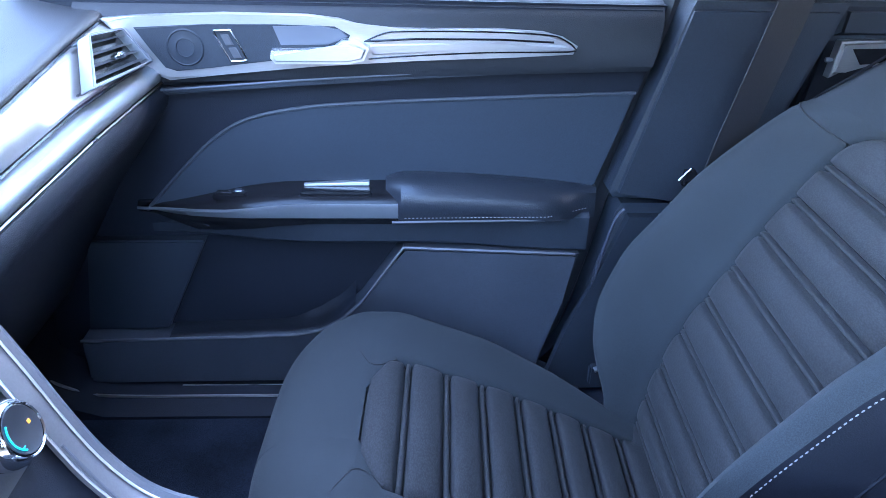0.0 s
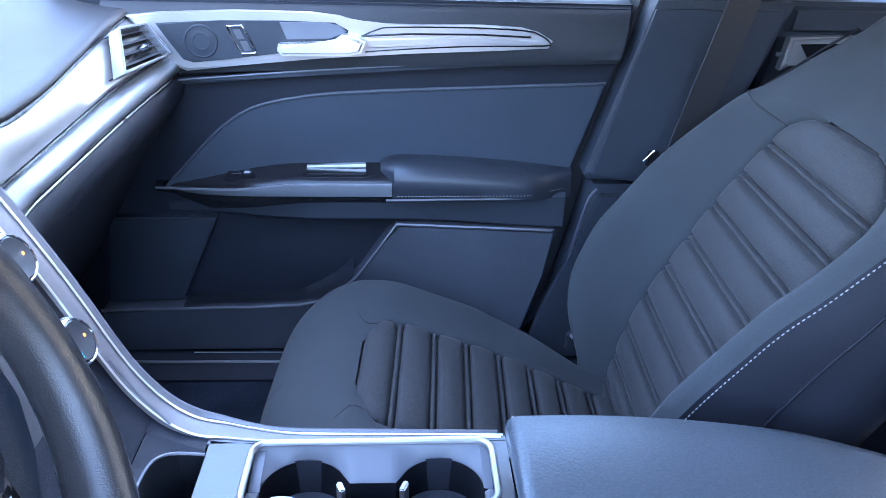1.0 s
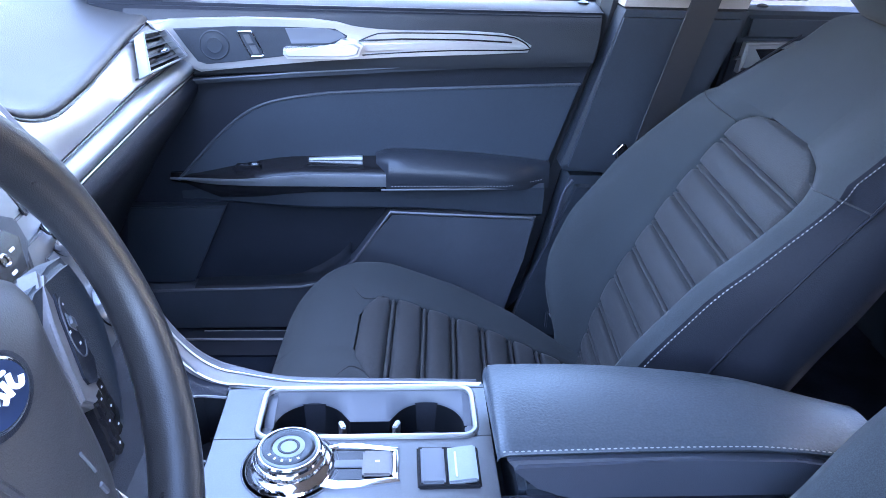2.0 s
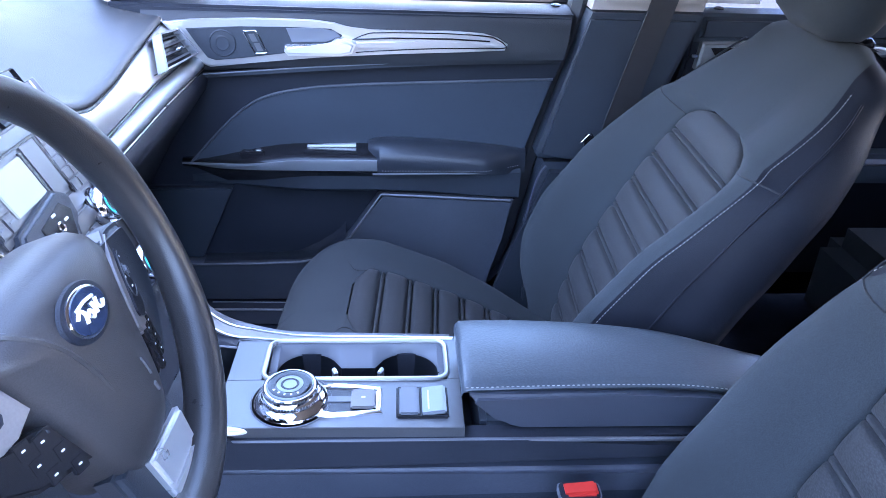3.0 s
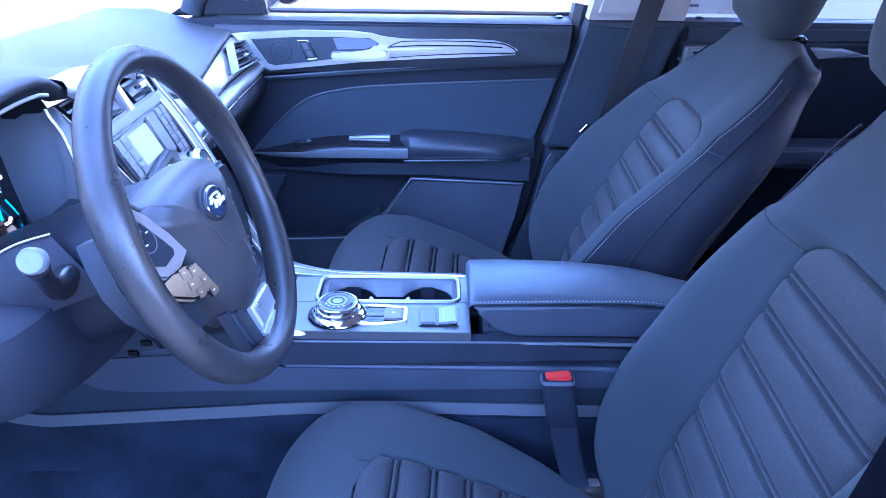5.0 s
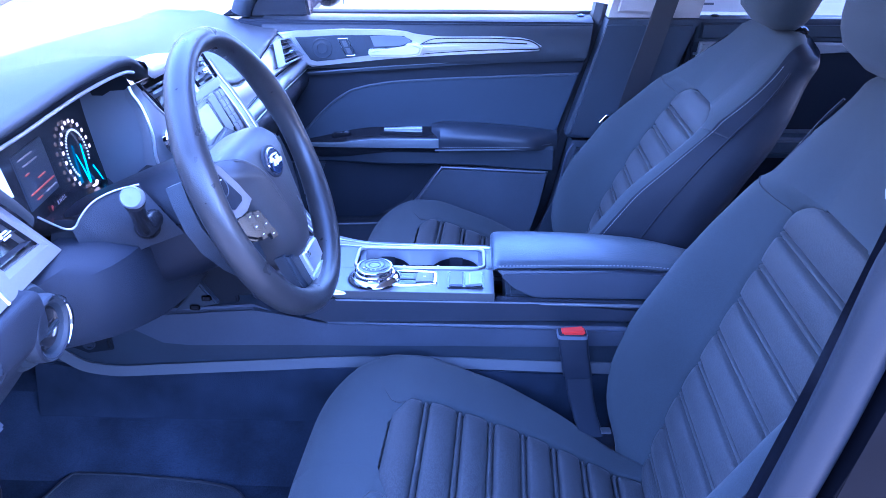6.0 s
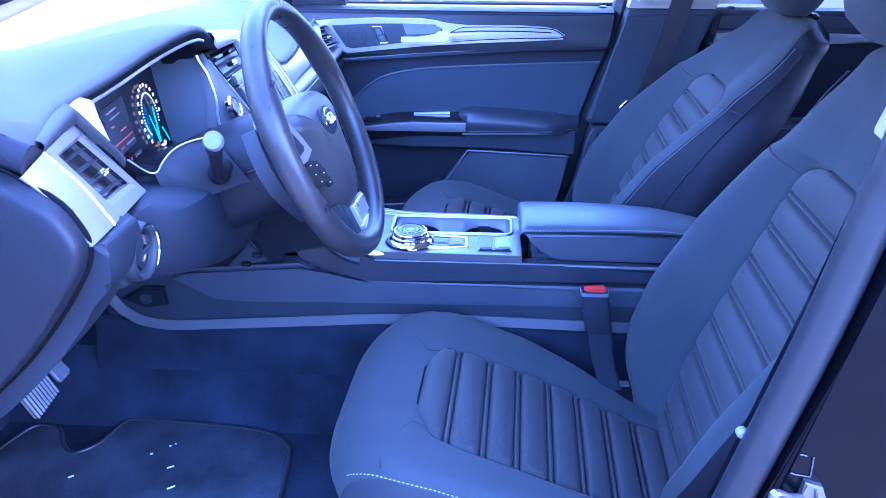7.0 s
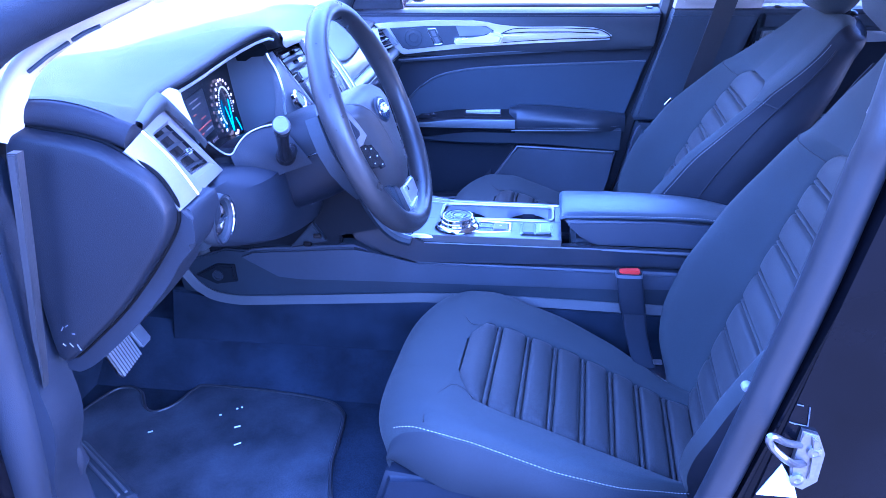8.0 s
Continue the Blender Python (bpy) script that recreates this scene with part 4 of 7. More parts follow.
            x = lerp(-0.037, -0.125, (k / 12) ** 0.8)
            y = lerp(keyed(CUSH_W, x)[0] + sy * MIDDLE, soft(CUSH_HW, x)[0] * (1 if sy < 0 else 0.92), t)
            grow = 0.017 * smoothstep((x + 0.22) / 0.16) * (1 if sy < 0 else 0.35)
            seam.append((x + 0.04 * (y / soft(CUSH_HW, x)[0]) ** 4 * smoothstep((-0.05 - x) / 0.12), SEAT_Y + sy * y, soft(CUSH_Z, x)[0] + keyed(CUSH_HUMP, t)[0] * grow + 0.0004))
        part("panel_seam", tube(seam, 0.0014, 5), M_insert, cushion)
        shield = [(-0.165, 0.415), (-0.10, 0.41), (0.05, 0.385), (0.20, 0.36), (0.36, 0.33), (0.36, 0.28), (-0.10, 0.285), (-0.185, 0.35)]
        part("side_shield", prism(shield, "y", SEAT_Y + sy * 0.19, SEAT_Y + sy * (0.238 if sy < 0 else 0.215), 0.012, 3), M_trim, seat, "dark plastic seat base shield")
        part("rail", box(-0.12, 0.42, SEAT_Y + sy * 0.17 - 0.02, SEAT_Y + sy * 0.17 + 0.02, 0.262, 0.30, 0.004), M_steel, seat)
    part("seat_pan", box(-0.15, 0.44, SEAT_Y - 0.21, SEAT_Y + 0.21, 0.285, 0.325, 0.012, 2), M_plastic, seat)
    # backrest cover
    rows_r, rows_l, mid, side_r, side_l = [], [], [], [], []
    levels = [(s, 0.0) for s in list(np.linspace(-0.02, TOP_S, 42)) + [TOP_S + 0.002] + list(np.linspace(TOP_S + 0.012, 0.70, 12))] + [(0.70, a) for a in np.linspace(0.15, 1.0, 7)]
    for s, cap in levels:
        ang = cap * math.pi / 2
        s2 = s + 0.035 * math.sin(ang)
        lose = 0.032 * (1 - math.cos(ang))
        w = keyed(BACK_W, s)[0]
        bol = soft(BACK_BOL, s)[0]
        back = -0.105 + 0.02 * smoothstep(s / 0.5) + 0.026 * smoothstep((s - 0.52) / 0.18) + 0.004 * cap
        for sy, rows, side in ((1, rows_r, side_r), (-1, rows_l, side_l)):
            hw = half_width(s, sy) - 1.5 * lose
            pts = []
            for t in ACROSS:
                y = lerp(w, hw, t)
                n = keyed(HUMP, t)[0] * bol - lose - 0.014 * max(0, t - 0.75) / 0.25 * smoothstep((s - 0.4) / 0.2)
                if s < TOP_S - 0.001:
                    n -= 0.014 * math.exp(-(t / 0.025) ** 2)
                pts.append((y, n))
            y2, n2 = pts[-1]
            for dy, f in ((0.006, 0.15), (0.010, 0.4), (0.010, 0.7), (0.002, 0.93), (-0.02, 1.0), (-0.10, 1.05)):
                pts.append((y2 + dy, lerp(n2, back, f)))
            pts.append((0.0, back - 0.01))
            fall = 0.026 * smoothstep((s - 0.40) / 0.30)
            rows.append([on_back(s2 - fall * min(1.05, y / hw) ** 3, sy * y, n) for y, n in pts[:SPLIT + 1]])
            side.append([on_back(s2 - fall * min(1.05, y / hw) ** 3, sy * y, n) for y, n in pts[SPLIT:]])
        if s >= TOP_S - 0.001:
            mid.append([on_back(s2, lerp(-w, w, k / 8), -lose - (0.014 if s < TOP_S + 0.001 else 0)) for k in range(9)])
    rim = [r[-1] for r in (side_l, side_r)]
    front = [rows_l[-1][i] for i in range(SPLIT, -1, -1)] + list(rows_r[-1])
    rear = [rim[0][-1].lerp(rim[0][0], i / SPLIT) for i in range(SPLIT, -1, -1)] + [rim[1][-1].lerp(rim[1][0], i / SPLIT) for i in range(SPLIT + 1)]
    lid = sheet([front, rear])
    inward = Vector((cos, 0, -sin)) * 0.035
    lips = [sheet([[r[0], Vector(r[0]) + inward] for r in rows]) for rows in (rows_r, rows_l)]
    backrest = part("backrest", join(sheet(rows_r), sheet(rows_l), sheet(mid), lid, *lips), M_cloth, seat, "plain charcoal backrest bolsters and shoulders", 60)
    # the shade on the backrest sides is put into this darker vinyl
    for side in (side_r, side_l):
        part("side_panel", join(sheet(side), (side[-1], [tuple(range(len(side[-1])))])), M_vinyl, backrest, "vinyl side of the backrest, darkened to paint its shade", 60)
    seams = [0.470 - (0.470 - s) * pitch if s < 0.5 else s for s in ([-0.05] if pitch < 1 else []) + BACK_SEAMS]
    for a, b in zip(seams, seams[1:]):
        rows = []
        for s, crown in pleat_profile(a, b, b < TOP_S - 0.01):
            w = keyed(BACK_W, s)[0] + 0.003
            rows.append([on_back(s, v * w, min(crown, crown * (1 - abs(v) ** 6)) - 0.012 * math.exp(-((1 - abs(v)) * w / 0.004) ** 2)) for v in SPAN])
        part("pleat", sheet(rows), M_insert, backrest, "", 60)
    for sy in (-1, 1):
        line = []
        for s in np.linspace(0.04, 0.665, 44):
            w, hw, bol = keyed(BACK_W, s)[0], half_width(s, sy), soft(BACK_BOL, s)[0]
            q = stitch if sy < 0 else 0.92
            line.append(on_back(s, sy * (lerp(w, hw, q) + 0.001), keyed(HUMP, q)[0] * bol + 0.001 - 0.03 * max(0, q - 0.75) / 0.25 * smoothstep((s - 0.4) / 0.2)))
        part("stitching", stitches(line), M_thread, backrest, "pale contrast stitching")
        seam = [on_back(s, sy * lerp(keyed(BACK_W, s)[0], half_width(s, sy), 0.965), keyed(HUMP, 0.965)[0] * soft(BACK_BOL, s)[0] - 0.012 * smoothstep((s - 0.4) / 0.2)) for s in np.linspace(0.03, 0.66, 40)]
        part("side_seam", tube(seam, 0.0020, 6), M_vinyl, backrest)
        cross = []
        for k in range(15):
            t = 0.02 + 0.96 * k / 14
            s = 0.502 + 0.026 * t * t
            w, hw, bol = keyed(BACK_W, s)[0], half_width(s, sy), soft(BACK_BOL, s)[0]
            fall = 0.026 * smoothstep((s - 0.40) / 0.30)
            y = lerp(w, hw, t)
            cross.append(on_back(s - fall * min(1.05, y / hw) ** 3, sy * y, keyed(HUMP, t)[0] * bol - 0.014 * max(0, t - 0.75) / 0.25 * smoothstep((s - 0.4) / 0.2) + 0.0003))
        part("panel_seam", tube(cross, 0.0015, 5), M_insert, backrest)
    # headrest on two posts
    rings = []
    for i in range(13):
        t = i / 12
        s = lerp(0.712, 0.908, t)
        e = (1 - abs(2 * t - 1) ** 3.2) ** 0.5
        a, c = 0.06 + 0.066 * e, 0.014 + 0.048 * e
        rings.append([on_back(s, a * math.copysign(abs(math.cos(q)) ** 0.75, math.cos(q)), head_on + c * math.copysign(abs(math.sin(q)) ** 0.8, math.sin(q)) + 0.02 * t) for q in [2 * math.pi * j / 28 for j in range(28)]])
    head = part("headrest", loft(rings), M_cloth, seat, "charcoal cloth headrest", 60)
    for sy in (-1, 1):
        part("post", tube([on_back(0.715, sy * 0.065, -0.035), on_back(0.76, sy * 0.065, 0.01)], 0.005, 10), M_chrome, head)
        part("guide", lathe([(0.0, 0.0), (0.016, 0.0), (0.016, 0.006), (0.010, 0.012), (0.0, 0.012)], Matrix.Translation(on_back(0.728, sy * 0.065, -0.028)), 14), M_gloss, head)
    return seat


driver_seat = front_seat(-0.40, 18.5, "charcoal cloth driver seat with ribbed insert and pale stitching", 0.97, 11, 0.005, 0.055, 0.0, 0.0, 1.0)
driver_seat.rotation_euler.z = SEAT_YAW
passenger_seat = front_seat(0.335, 24, "charcoal cloth passenger seat with ribbed insert, more reclined", 0.80, 11, 0.038, 0.022, 0.022, 0.042, 0.95)
passenger_seat.rotation_euler.z = SEAT_YAW


# ---- dashboard ----
LIP = [(-0.77, -0.412, 1.008), (-0.72, -0.418, 1.008), (-0.67, -0.437, 1.009), (-0.62, -0.458, 1.010), (-0.57, -0.468, 1.013), (-0.50, -0.452, 1.022), (-0.40, -0.422, 1.050), (-0.30, -0.398, 1.062), (-0.262, -0.398, 1.052),
       (-0.238, -0.415, 1.022), (-0.05, -0.432, 1.010), (0.04, -0.435, 0.990), (0.10, -0.425, 0.945), (0.17, -0.412, 0.915), (0.30, -0.418, 0.916), (0.42, -0.430, 0.922), (0.56, -0.442, 0.930), (0.66, -0.450, 0.934), (0.76, -0.458, 0.932)]


def quad(tl, tr, br, bl):
    tl, tr, br, bl = (Vector(p) for p in (tl, tr, br, bl))
    return lambda u, v: tl.lerp(tr, u).lerp(bl.lerp(br, u), v)


def slab(q, u0, u1, v0, v1, lift, thick, bevel=0.0015):
    """A bevelled plate on a quad, standing lift above it and thick deep."""
    n = (q(1, 0) - q(0, 0)).cross(q(0, 1) - q(0, 0)).normalized()
    pts = [q(u, v) for u, v in ((u0, v0), (u1, v0), (u1, v1), (u0, v1))]
    bm = bmesh.new()
    lo = [bm.verts.new(p - n * (lift - thick)) for p in pts]
    hi = [bm.verts.new(p - n * lift) for p in pts]
    bm.faces.new(lo), bm.faces.new(hi)
    for i in range(4):
        bm.faces.new((lo[i], lo[(i + 1) % 4], hi[(i + 1) % 4], hi[i]))
    if bevel:
        bmesh.ops.bevel(bm, geom=list(bm.edges), offset=bevel, segments=2, affect="EDGES", clamp_overlap=True)
    bm.verts.index_update()
    shape = [v.co.copy() for v in bm.verts], [tuple(v.index for v in f.verts) for f in bm.faces]
    bm.free()
    return shape


def facing(q):
    """The pose of a plate on a quad: x across, z out of the face."""
    x = (q(1, 0.5) - q(0, 0.5)).normalized()
    z = -(q(1, 0) - q(0, 0)).cross(q(0, 1) - q(0, 0)).normalized()
    y = z.cross(x)
    return Matrix(((x.x, y.x, z.x), (x.y, y.y, z.y), (x.z, y.z, z.z))).to_4x4()


def air_vent(parent, corners, slats, tab_u, bars=(), depth=0.03):
    """A recessed outlet: dark box, tilted slats, a thumb tab. The quad runs left to right as the driver sees it."""
    q = quad(*corners)
    vent = part("air_vent", join(slab(q, -0.02, 1.02, -0.03, 0.01, 0.001, 0.03, 0.001), slab(q, -0.02, 1.02, 0.99, 1.03, 0.001, 0.03, 0.001), slab(q, -0.015, 0.0, 0, 1, 0.001, 0.006, 0.001), slab(q, 1.0, 1.015, 0, 1, 0.001, 0.006, 0.001),
                                 slab(q, 0, 1, 0, 1, -depth, 0.004, 0)), M_gloss, parent, "black recessed air outlet")
    n = -(q(1, 0) - q(0, 0)).cross(q(0, 1) - q(0, 0)).normalized()
    for i in range(slats):
        v = (i + 0.6) / slats
        a, b = q(0.01, v), q(0.99, v)
        drop = (q(0, 1) - q(0, 0)) * (0.30 / slats)
        deep = depth / 0.03
        ring = lambda p: [p - n * 0.003 * deep, p - n * 0.0005 + drop * 0.12, p - n * 0.022 * deep - drop * 0.7, p - n * 0.024 * deep - drop * 0.95]
        part("slat", loft([ring(a), ring(a.lerp(b, 0.5)), ring(b)]), M_slat, vent)
    for u in bars:
        part("bar", slab(q, u - 0.03, u + 0.03, 0, 1, 0.003, 0.01), M_silver, vent)
    m = Matrix.Translation(q(tab_u, 0.62) + n * 0.004) @ facing(q)
    part("tab", moved(box(-0.013, 0.013, -0.004, 0.004, -0.012, 0.006, 0.0035, 3), m), M_chrome, vent, "chrome-edged thumb tab")
    return vent


def pad_height(x, y):
    """Height of the top pad behind its lip."""
    lx, lz = soft(LIP, y)
    a = (lx - 0.008 - x) / (lx - 0.008 + 1.12)
    far = 0.985 + 0.05 * smoothstep((-0.05 - y) / 0.55)
    rise = 0.45
    plain = lerp(lz, far, smoothstep(a / rise)) + 0.004 * math.sin(a * 3.1)
    crest = soft([(-1.12, 1.036), (-0.56, 1.034), (-0.508, 1.036), (-0.472, 1.030), (-0.433, 1.017), (-0.410, 1.005)], x)[0]
    return lerp(plain, crest, smoothstep((-0.655 - y) / 0.07))


def dashboard():
    d = thing("dashboard", (-0.7, 0, 0.9), "dark soft dashboard with silver accents, lit dials and centre stack", "dashboard")
    rows = []
    for i in range(101):
        y = -0.738 + 1.488 * (i / 100) ** 1.25
        lx, lz = soft(LIP, y)
        row = [(lx - 0.03, y, lz - 0.02), (lx - 0.008, y, lz - 0.016), (lx, y, lz - 0.010), (lx - 0.001, y, lz - 0.004), (lx - 0.008, y, lz)]
        for a in (0.015, 0.03, 0.045, 0.06, 0.08, 0.10, 0.12, 0.145, 0.17, 0.2, 0.235, 0.27, 0.31, 0.36, 0.42, 0.48, 0.56, 0.64, 0.72, 0.8, 0.88, 1.0):
            x = lerp(lx - 0.008, -1.12, a)
            row.append((x, y, pad_height(x, y)))
        rows.append(row)
    part("top_pad", sheet(rows), M_dash, d, "grained dark top pad bleached by sunlight", 70)
    # passenger side: silver sweep, padded edge, lower face
    trim, pad, lower = [], [], []
    for i in range(28):
        y = lerp(0.085, 0.715, i / 27)
        lx, lz = soft(LIP, y)
        tx, tz = soft([(0.08, -0.385, 0.87), (0.17, -0.404, 0.858), (0.45, -0.405, 0.868), (0.70, -0.402, 0.863)], y)
        trim.append([(lx - 0.02, y, lz - 0.012), (lx + 0.002, y, lz - 0.016), (lerp(lx, tx, 0.35) + 0.003, y, lerp(lz, tz, 0.4)), (tx + 0.001, y, tz + 0.004), (tx, y, tz), (tx - 0.03, y, tz)])
        px, pz = soft([(0.08, -0.365, 0.862), (0.17, -0.388, 0.852), (0.45, -0.385, 0.858), (0.70, -0.382, 0.856)], y)
        pad.append([(px - 0.03, y, pz + 0.003)] + [(px - 0.015 + 0.018 * math.cos(radians(q)), y, pz - 0.0125 + 0.0155 * math.sin(radians(q))) for q in range(100, -105, -20)] + [(px - 0.035, y, pz - 0.030)])
        lower.append([(px - 0.016, y, pz - 0.026), (px - 0.004, y, pz - 0.033), (px + 0.001, y, pz - 0.045), (px - 0.003, y, pz - 0.065), (px - 0.022, y, 0.765), (px - 0.055, y, 0.72), (-0.48, y, 0.66), (-0.54, y, 0.56), (-0.60, y, 0.46), (-0.72, y, 0.43), (-1.05, y, 0.45)])
    part("trim_sweep", sheet(trim), M_silver, d, "pale satin silver accent")
    part("sweep_groove", tube([(r[0][0] + 0.0195, r[0][1], r[0][2] - 0.001) for r in trim], 0.0022, 6), M_gloss, d, "dark joint under the top pad")
    part("edge_groove", tube([(r[4][0] + 0.004, r[4][1], r[4][2] - 0.001) for r in trim], 0.0016, 6), M_gloss, d, "dark joint under the silver sweep")
    part("edge_line", tube([(r[9][0] + 0.002, r[9][1], r[9][2] - 0.002) for r in pad], 0.0013, 6), M_bright, d, "thin bright line under the edge")
    part("padded_edge", sheet(pad), M_greypl, d, "grey moulded edge")
    glove = part("glove_box", sheet(lower), M_trim, d, "black glove box and lower dash")
    part("glove_line", tube([(-0.418, 0.16, 0.77), (-0.42, 0.40, 0.772), (-0.42, 0.68, 0.775)], 0.002, 6), M_gloss, glove)
    air_vent(d, [(-0.412, 0.545, 0.930), (-0.412, 0.657, 0.916), (-0.381, 0.656, 0.874), (-0.386, 0.470, 0.890)], 4, 0.5, (), 0.011)
    cheek = quad((-0.412, 0.545, 0.930), (-0.412, 0.657, 0.916), (-0.381, 0.656, 0.874), (-0.386, 0.470, 0.890))
    part("vent_cheek", join(slab(cheek, -0.035, 0.01, -0.05, 1.06, 0.003, 0.02, 0.002), slab(cheek, 0.0, 1.03, 1.0, 1.06, 0.003, 0.02, 0.002), slab(cheek, 0.0, 1.03, -0.07, -0.01, 0.003, 0.02, 0.002), slab(cheek, 0.985, 1.05, -0.05, 1.06, 0.003, 0.02, 0.002)), M_greypl, d, "satin silver outlet surround")
    # driver-side outlet in its silver frame
    corners = [(-0.440, -0.657, 0.970), (-0.455, -0.587, 0.966), (-0.424, -0.551, 0.901), (-0.405, -0.642, 0.915)]
    air_vent(d, corners, 4, 0.55, (), 0.012)
    inner = [Vector(p) for p in corners]
    outer = [Vector(p) for p in ((-0.420, -0.712, 0.992), (-0.458, -0.585, 0.985), (-0.414, -0.526, 0.882), (-0.374, -0.690, 0.906))]
    mid = [i.lerp(o, 0.3) for i, o in zip(inner, outer)]
    deep = Vector((-0.04, 0, -0.012))
    ring_rows = [[p + deep for p in inner], inner, [p + Vector((0.004, 0, 0.001)) for p in mid], outer]
    part("vent_frame", sheet(ring_rows, closed=True), M_satin, d, "satin silver outlet frame", 25)
    back = [outer[0], outer[1], outer[2], outer[3]]
    part("frame_return", sheet([back, [p + deep for p in back]]), M_plastic, d)
    ridge = smooth_line([outer[0], (-0.394, -0.702, 0.954), outer[3]], 4)
    edge = smooth_line([(-0.428, -0.744, 0.977), (-0.400, -0.744, 0.950), (-0.372, -0.744, 0.905)], 4)
    part("frame_side", sheet([ridge, [p.lerp(q, 0.5) + Vector((0.003, -0.003, 0.002)) for p, q in zip(ridge, edge)], edge, [q + Vector((-0.03, 0.01, -0.01)) for q in edge]]), M_satin, d, "satin grey side of the outlet frame")
    part("frame_ridge", tube(ridge, 0.002, 6), M_bright, d)
    # pad apron running down between lip, outlet frame and binnacle
    top_edge = [(soft(LIP, y)[0] - 0.006, y, soft(LIP, y)[1] - 0.003) for y in (-0.712, -0.69, -0.66, -0.62, -0.59, -0.578)] + [(-0.455, -0.570, 0.988), (-0.441, -0.556, 0.958), (-0.436, -0.546, 0.940)]
    low_edge = [(-0.424, -0.715, 0.989), (-0.426, -0.70, 0.990), (-0.432, -0.675, 0.990), (-0.445, -0.632, 0.988), (-0.456, -0.590, 0.984), (-0.453, -0.582, 0.976), (-0.443, -0.570, 0.954), (-0.434, -0.558, 0.934), (-0.428, -0.552, 0.920)]
    low_edge = [(x + 0.004, y, z + 0.002) for x, y, z in low_edge]
    apron = []
    for k in range(7):
        t = k / 6
        bulge = 0.010 * math.sin(math.pi * t)
        apron.append(smooth_line([(lerp(p[0], q[0], t) + bulge, lerp(p[1], q[1], t) - 0.3 * bulge, lerp(p[2], q[2], t) + 0.4 * bulge) for p, q in zip(top_edge, low_edge)], 3))
    part("pad_apron", sheet(apron), M_dash, d, "grained dark pad running down beside the outlet", 60)
    # end panel seen with the door open
    rings = []
    for k in range(15):
        t = k / 14
        xt, zt = keyed([(0, -0.562, 1.026), (0.25, -0.525, 1.028), (0.5, -0.480, 1.024), (0.75, -0.440, 1.011), (1, -0.413, 0.997)], t)
        xb, zb = keyed([(0, -0.562, 1.004), (0.25, -0.525, 1.002), (0.5, -0.487, 0.996), (0.75, -0.454, 0.988), (1, -0.428, 0.978)], t)
        zt = pad_height(xt, -0.738) - 0.0006
        ring = []
        for y, f in ((-0.731, 0.88), (-0.7375, 1.0), (-0.7435, 0.93), (-0.747, 0.75), (-0.748, 0.5), (-0.747, 0.25), (-0.742, 0.06), (-0.734, 0.0), (-0.68, 0.0)):
            ring.append((lerp(xb, xt, f), y, lerp(zb, zt, f)))
        rings.append(ring)
    part("end_band", loft(rings), M_vinyl, d, "dark grained end of the top pad", 60)
    ring = [(-0.366, 0.902), (-0.362, 0.878), (-0.367, 0.855), (-0.388, 0.831), (-0.408, 0.802), (-0.453, 0.750), (-0.505, 0.700), (-0.553, 0.664), (-0.588, 0.665), (-0.592, 0.76), (-0.590, 0.90), (-0.575, 0.975), (-0.52, 0.978), (-0.46, 0.962), (-0.41, 0.925), (-0.386, 0.905)]
    ring = [(p.x, p.y) for p in smooth_line([(x, z, 0) for x, z in ring], 4, True)]
    part("end_panel", prism(ring, "y", -0.66, -0.738, 0.006, 3), M_trim, d, "dark dash end", 60)
    cap = [(-0.553, 1.002, 0), (-0.518, 0.999, 0), (-0.484, 0.994, 0), (-0.451, 0.985, 0), (-0.424, 0.969, 0), (-0.396, 0.949, 0), (-0.381, 0.924, 0), (-0.3765, 0.906, 0), (-0.383, 0.881, 0), (-0.405, 0.847, 0), (-0.433, 0.810, 0), (-0.473, 0.764, 0), (-0.518, 0.722, 0), (-0.549, 0.695, 0), (-0.562, 0.688, 0), (-0.570, 0.696, 0), (-0.574, 0.726, 0), (-0.575, 0.801, 0), (-0.575, 0.90, 0), (-0.568, 0.975, 0)]
    cap = [(p.x, p.y) for p in smooth_line(cap, 3, True)]
    cover = [[(-0.485 + (x + 0.485) * k, y, 0.86 + (z - 0.86) * k) for x, z in cap] for k, y in ((1.0, -0.722), (1.0, -0.744), (0.996, -0.750), (0.985, -0.7565), (0.968, -0.7610), (0.945, -0.7634), (0.915, -0.7644), (0.80, -0.7652), (0.55, -0.7657), (0.25, -0.766))]
    part("cover_gap", tube([(x, -0.7405, z) for x, z in [(-0.485 + (x + 0.485) * 1.006, 0.86 + (z - 0.86) * 1.008) for x, z in cap]], 0.0030, 6, closed=True), M_gap, d, "dark joint round the fuse cover")
    fuse = part("fuse_cover", loft(cover), M_shroud, d, "rounded dark fuse cover with faint moulded marks", 60)
    for k, (x, z) in enumerate(((-0.552, 0.742), (-0.545, 0.748), (-0.538, 0.738), (-0.555, 0.722), (-0.545, 0.724), (-0.535, 0.722))):
        part("mark", tube([(x, -0.7652, z), (x + 0.004, -0.7654, z + 0.006 - 0.003 * k)], 0.0010, 5), M_strip, fuse)
    # instrument binnacle
    edge_t = [(soft(LIP, y)[0] - 0.004, y, soft(LIP, y)[1] - 0.014) for y in np.linspace(-0.56, -0.285, 16)]
    inner_t = [(x - 0.130, lerp(y, -0.37, 0.08), z - 0.030) for x, y, z in edge_t]
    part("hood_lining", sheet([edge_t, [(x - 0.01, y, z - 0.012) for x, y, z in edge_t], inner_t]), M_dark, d)
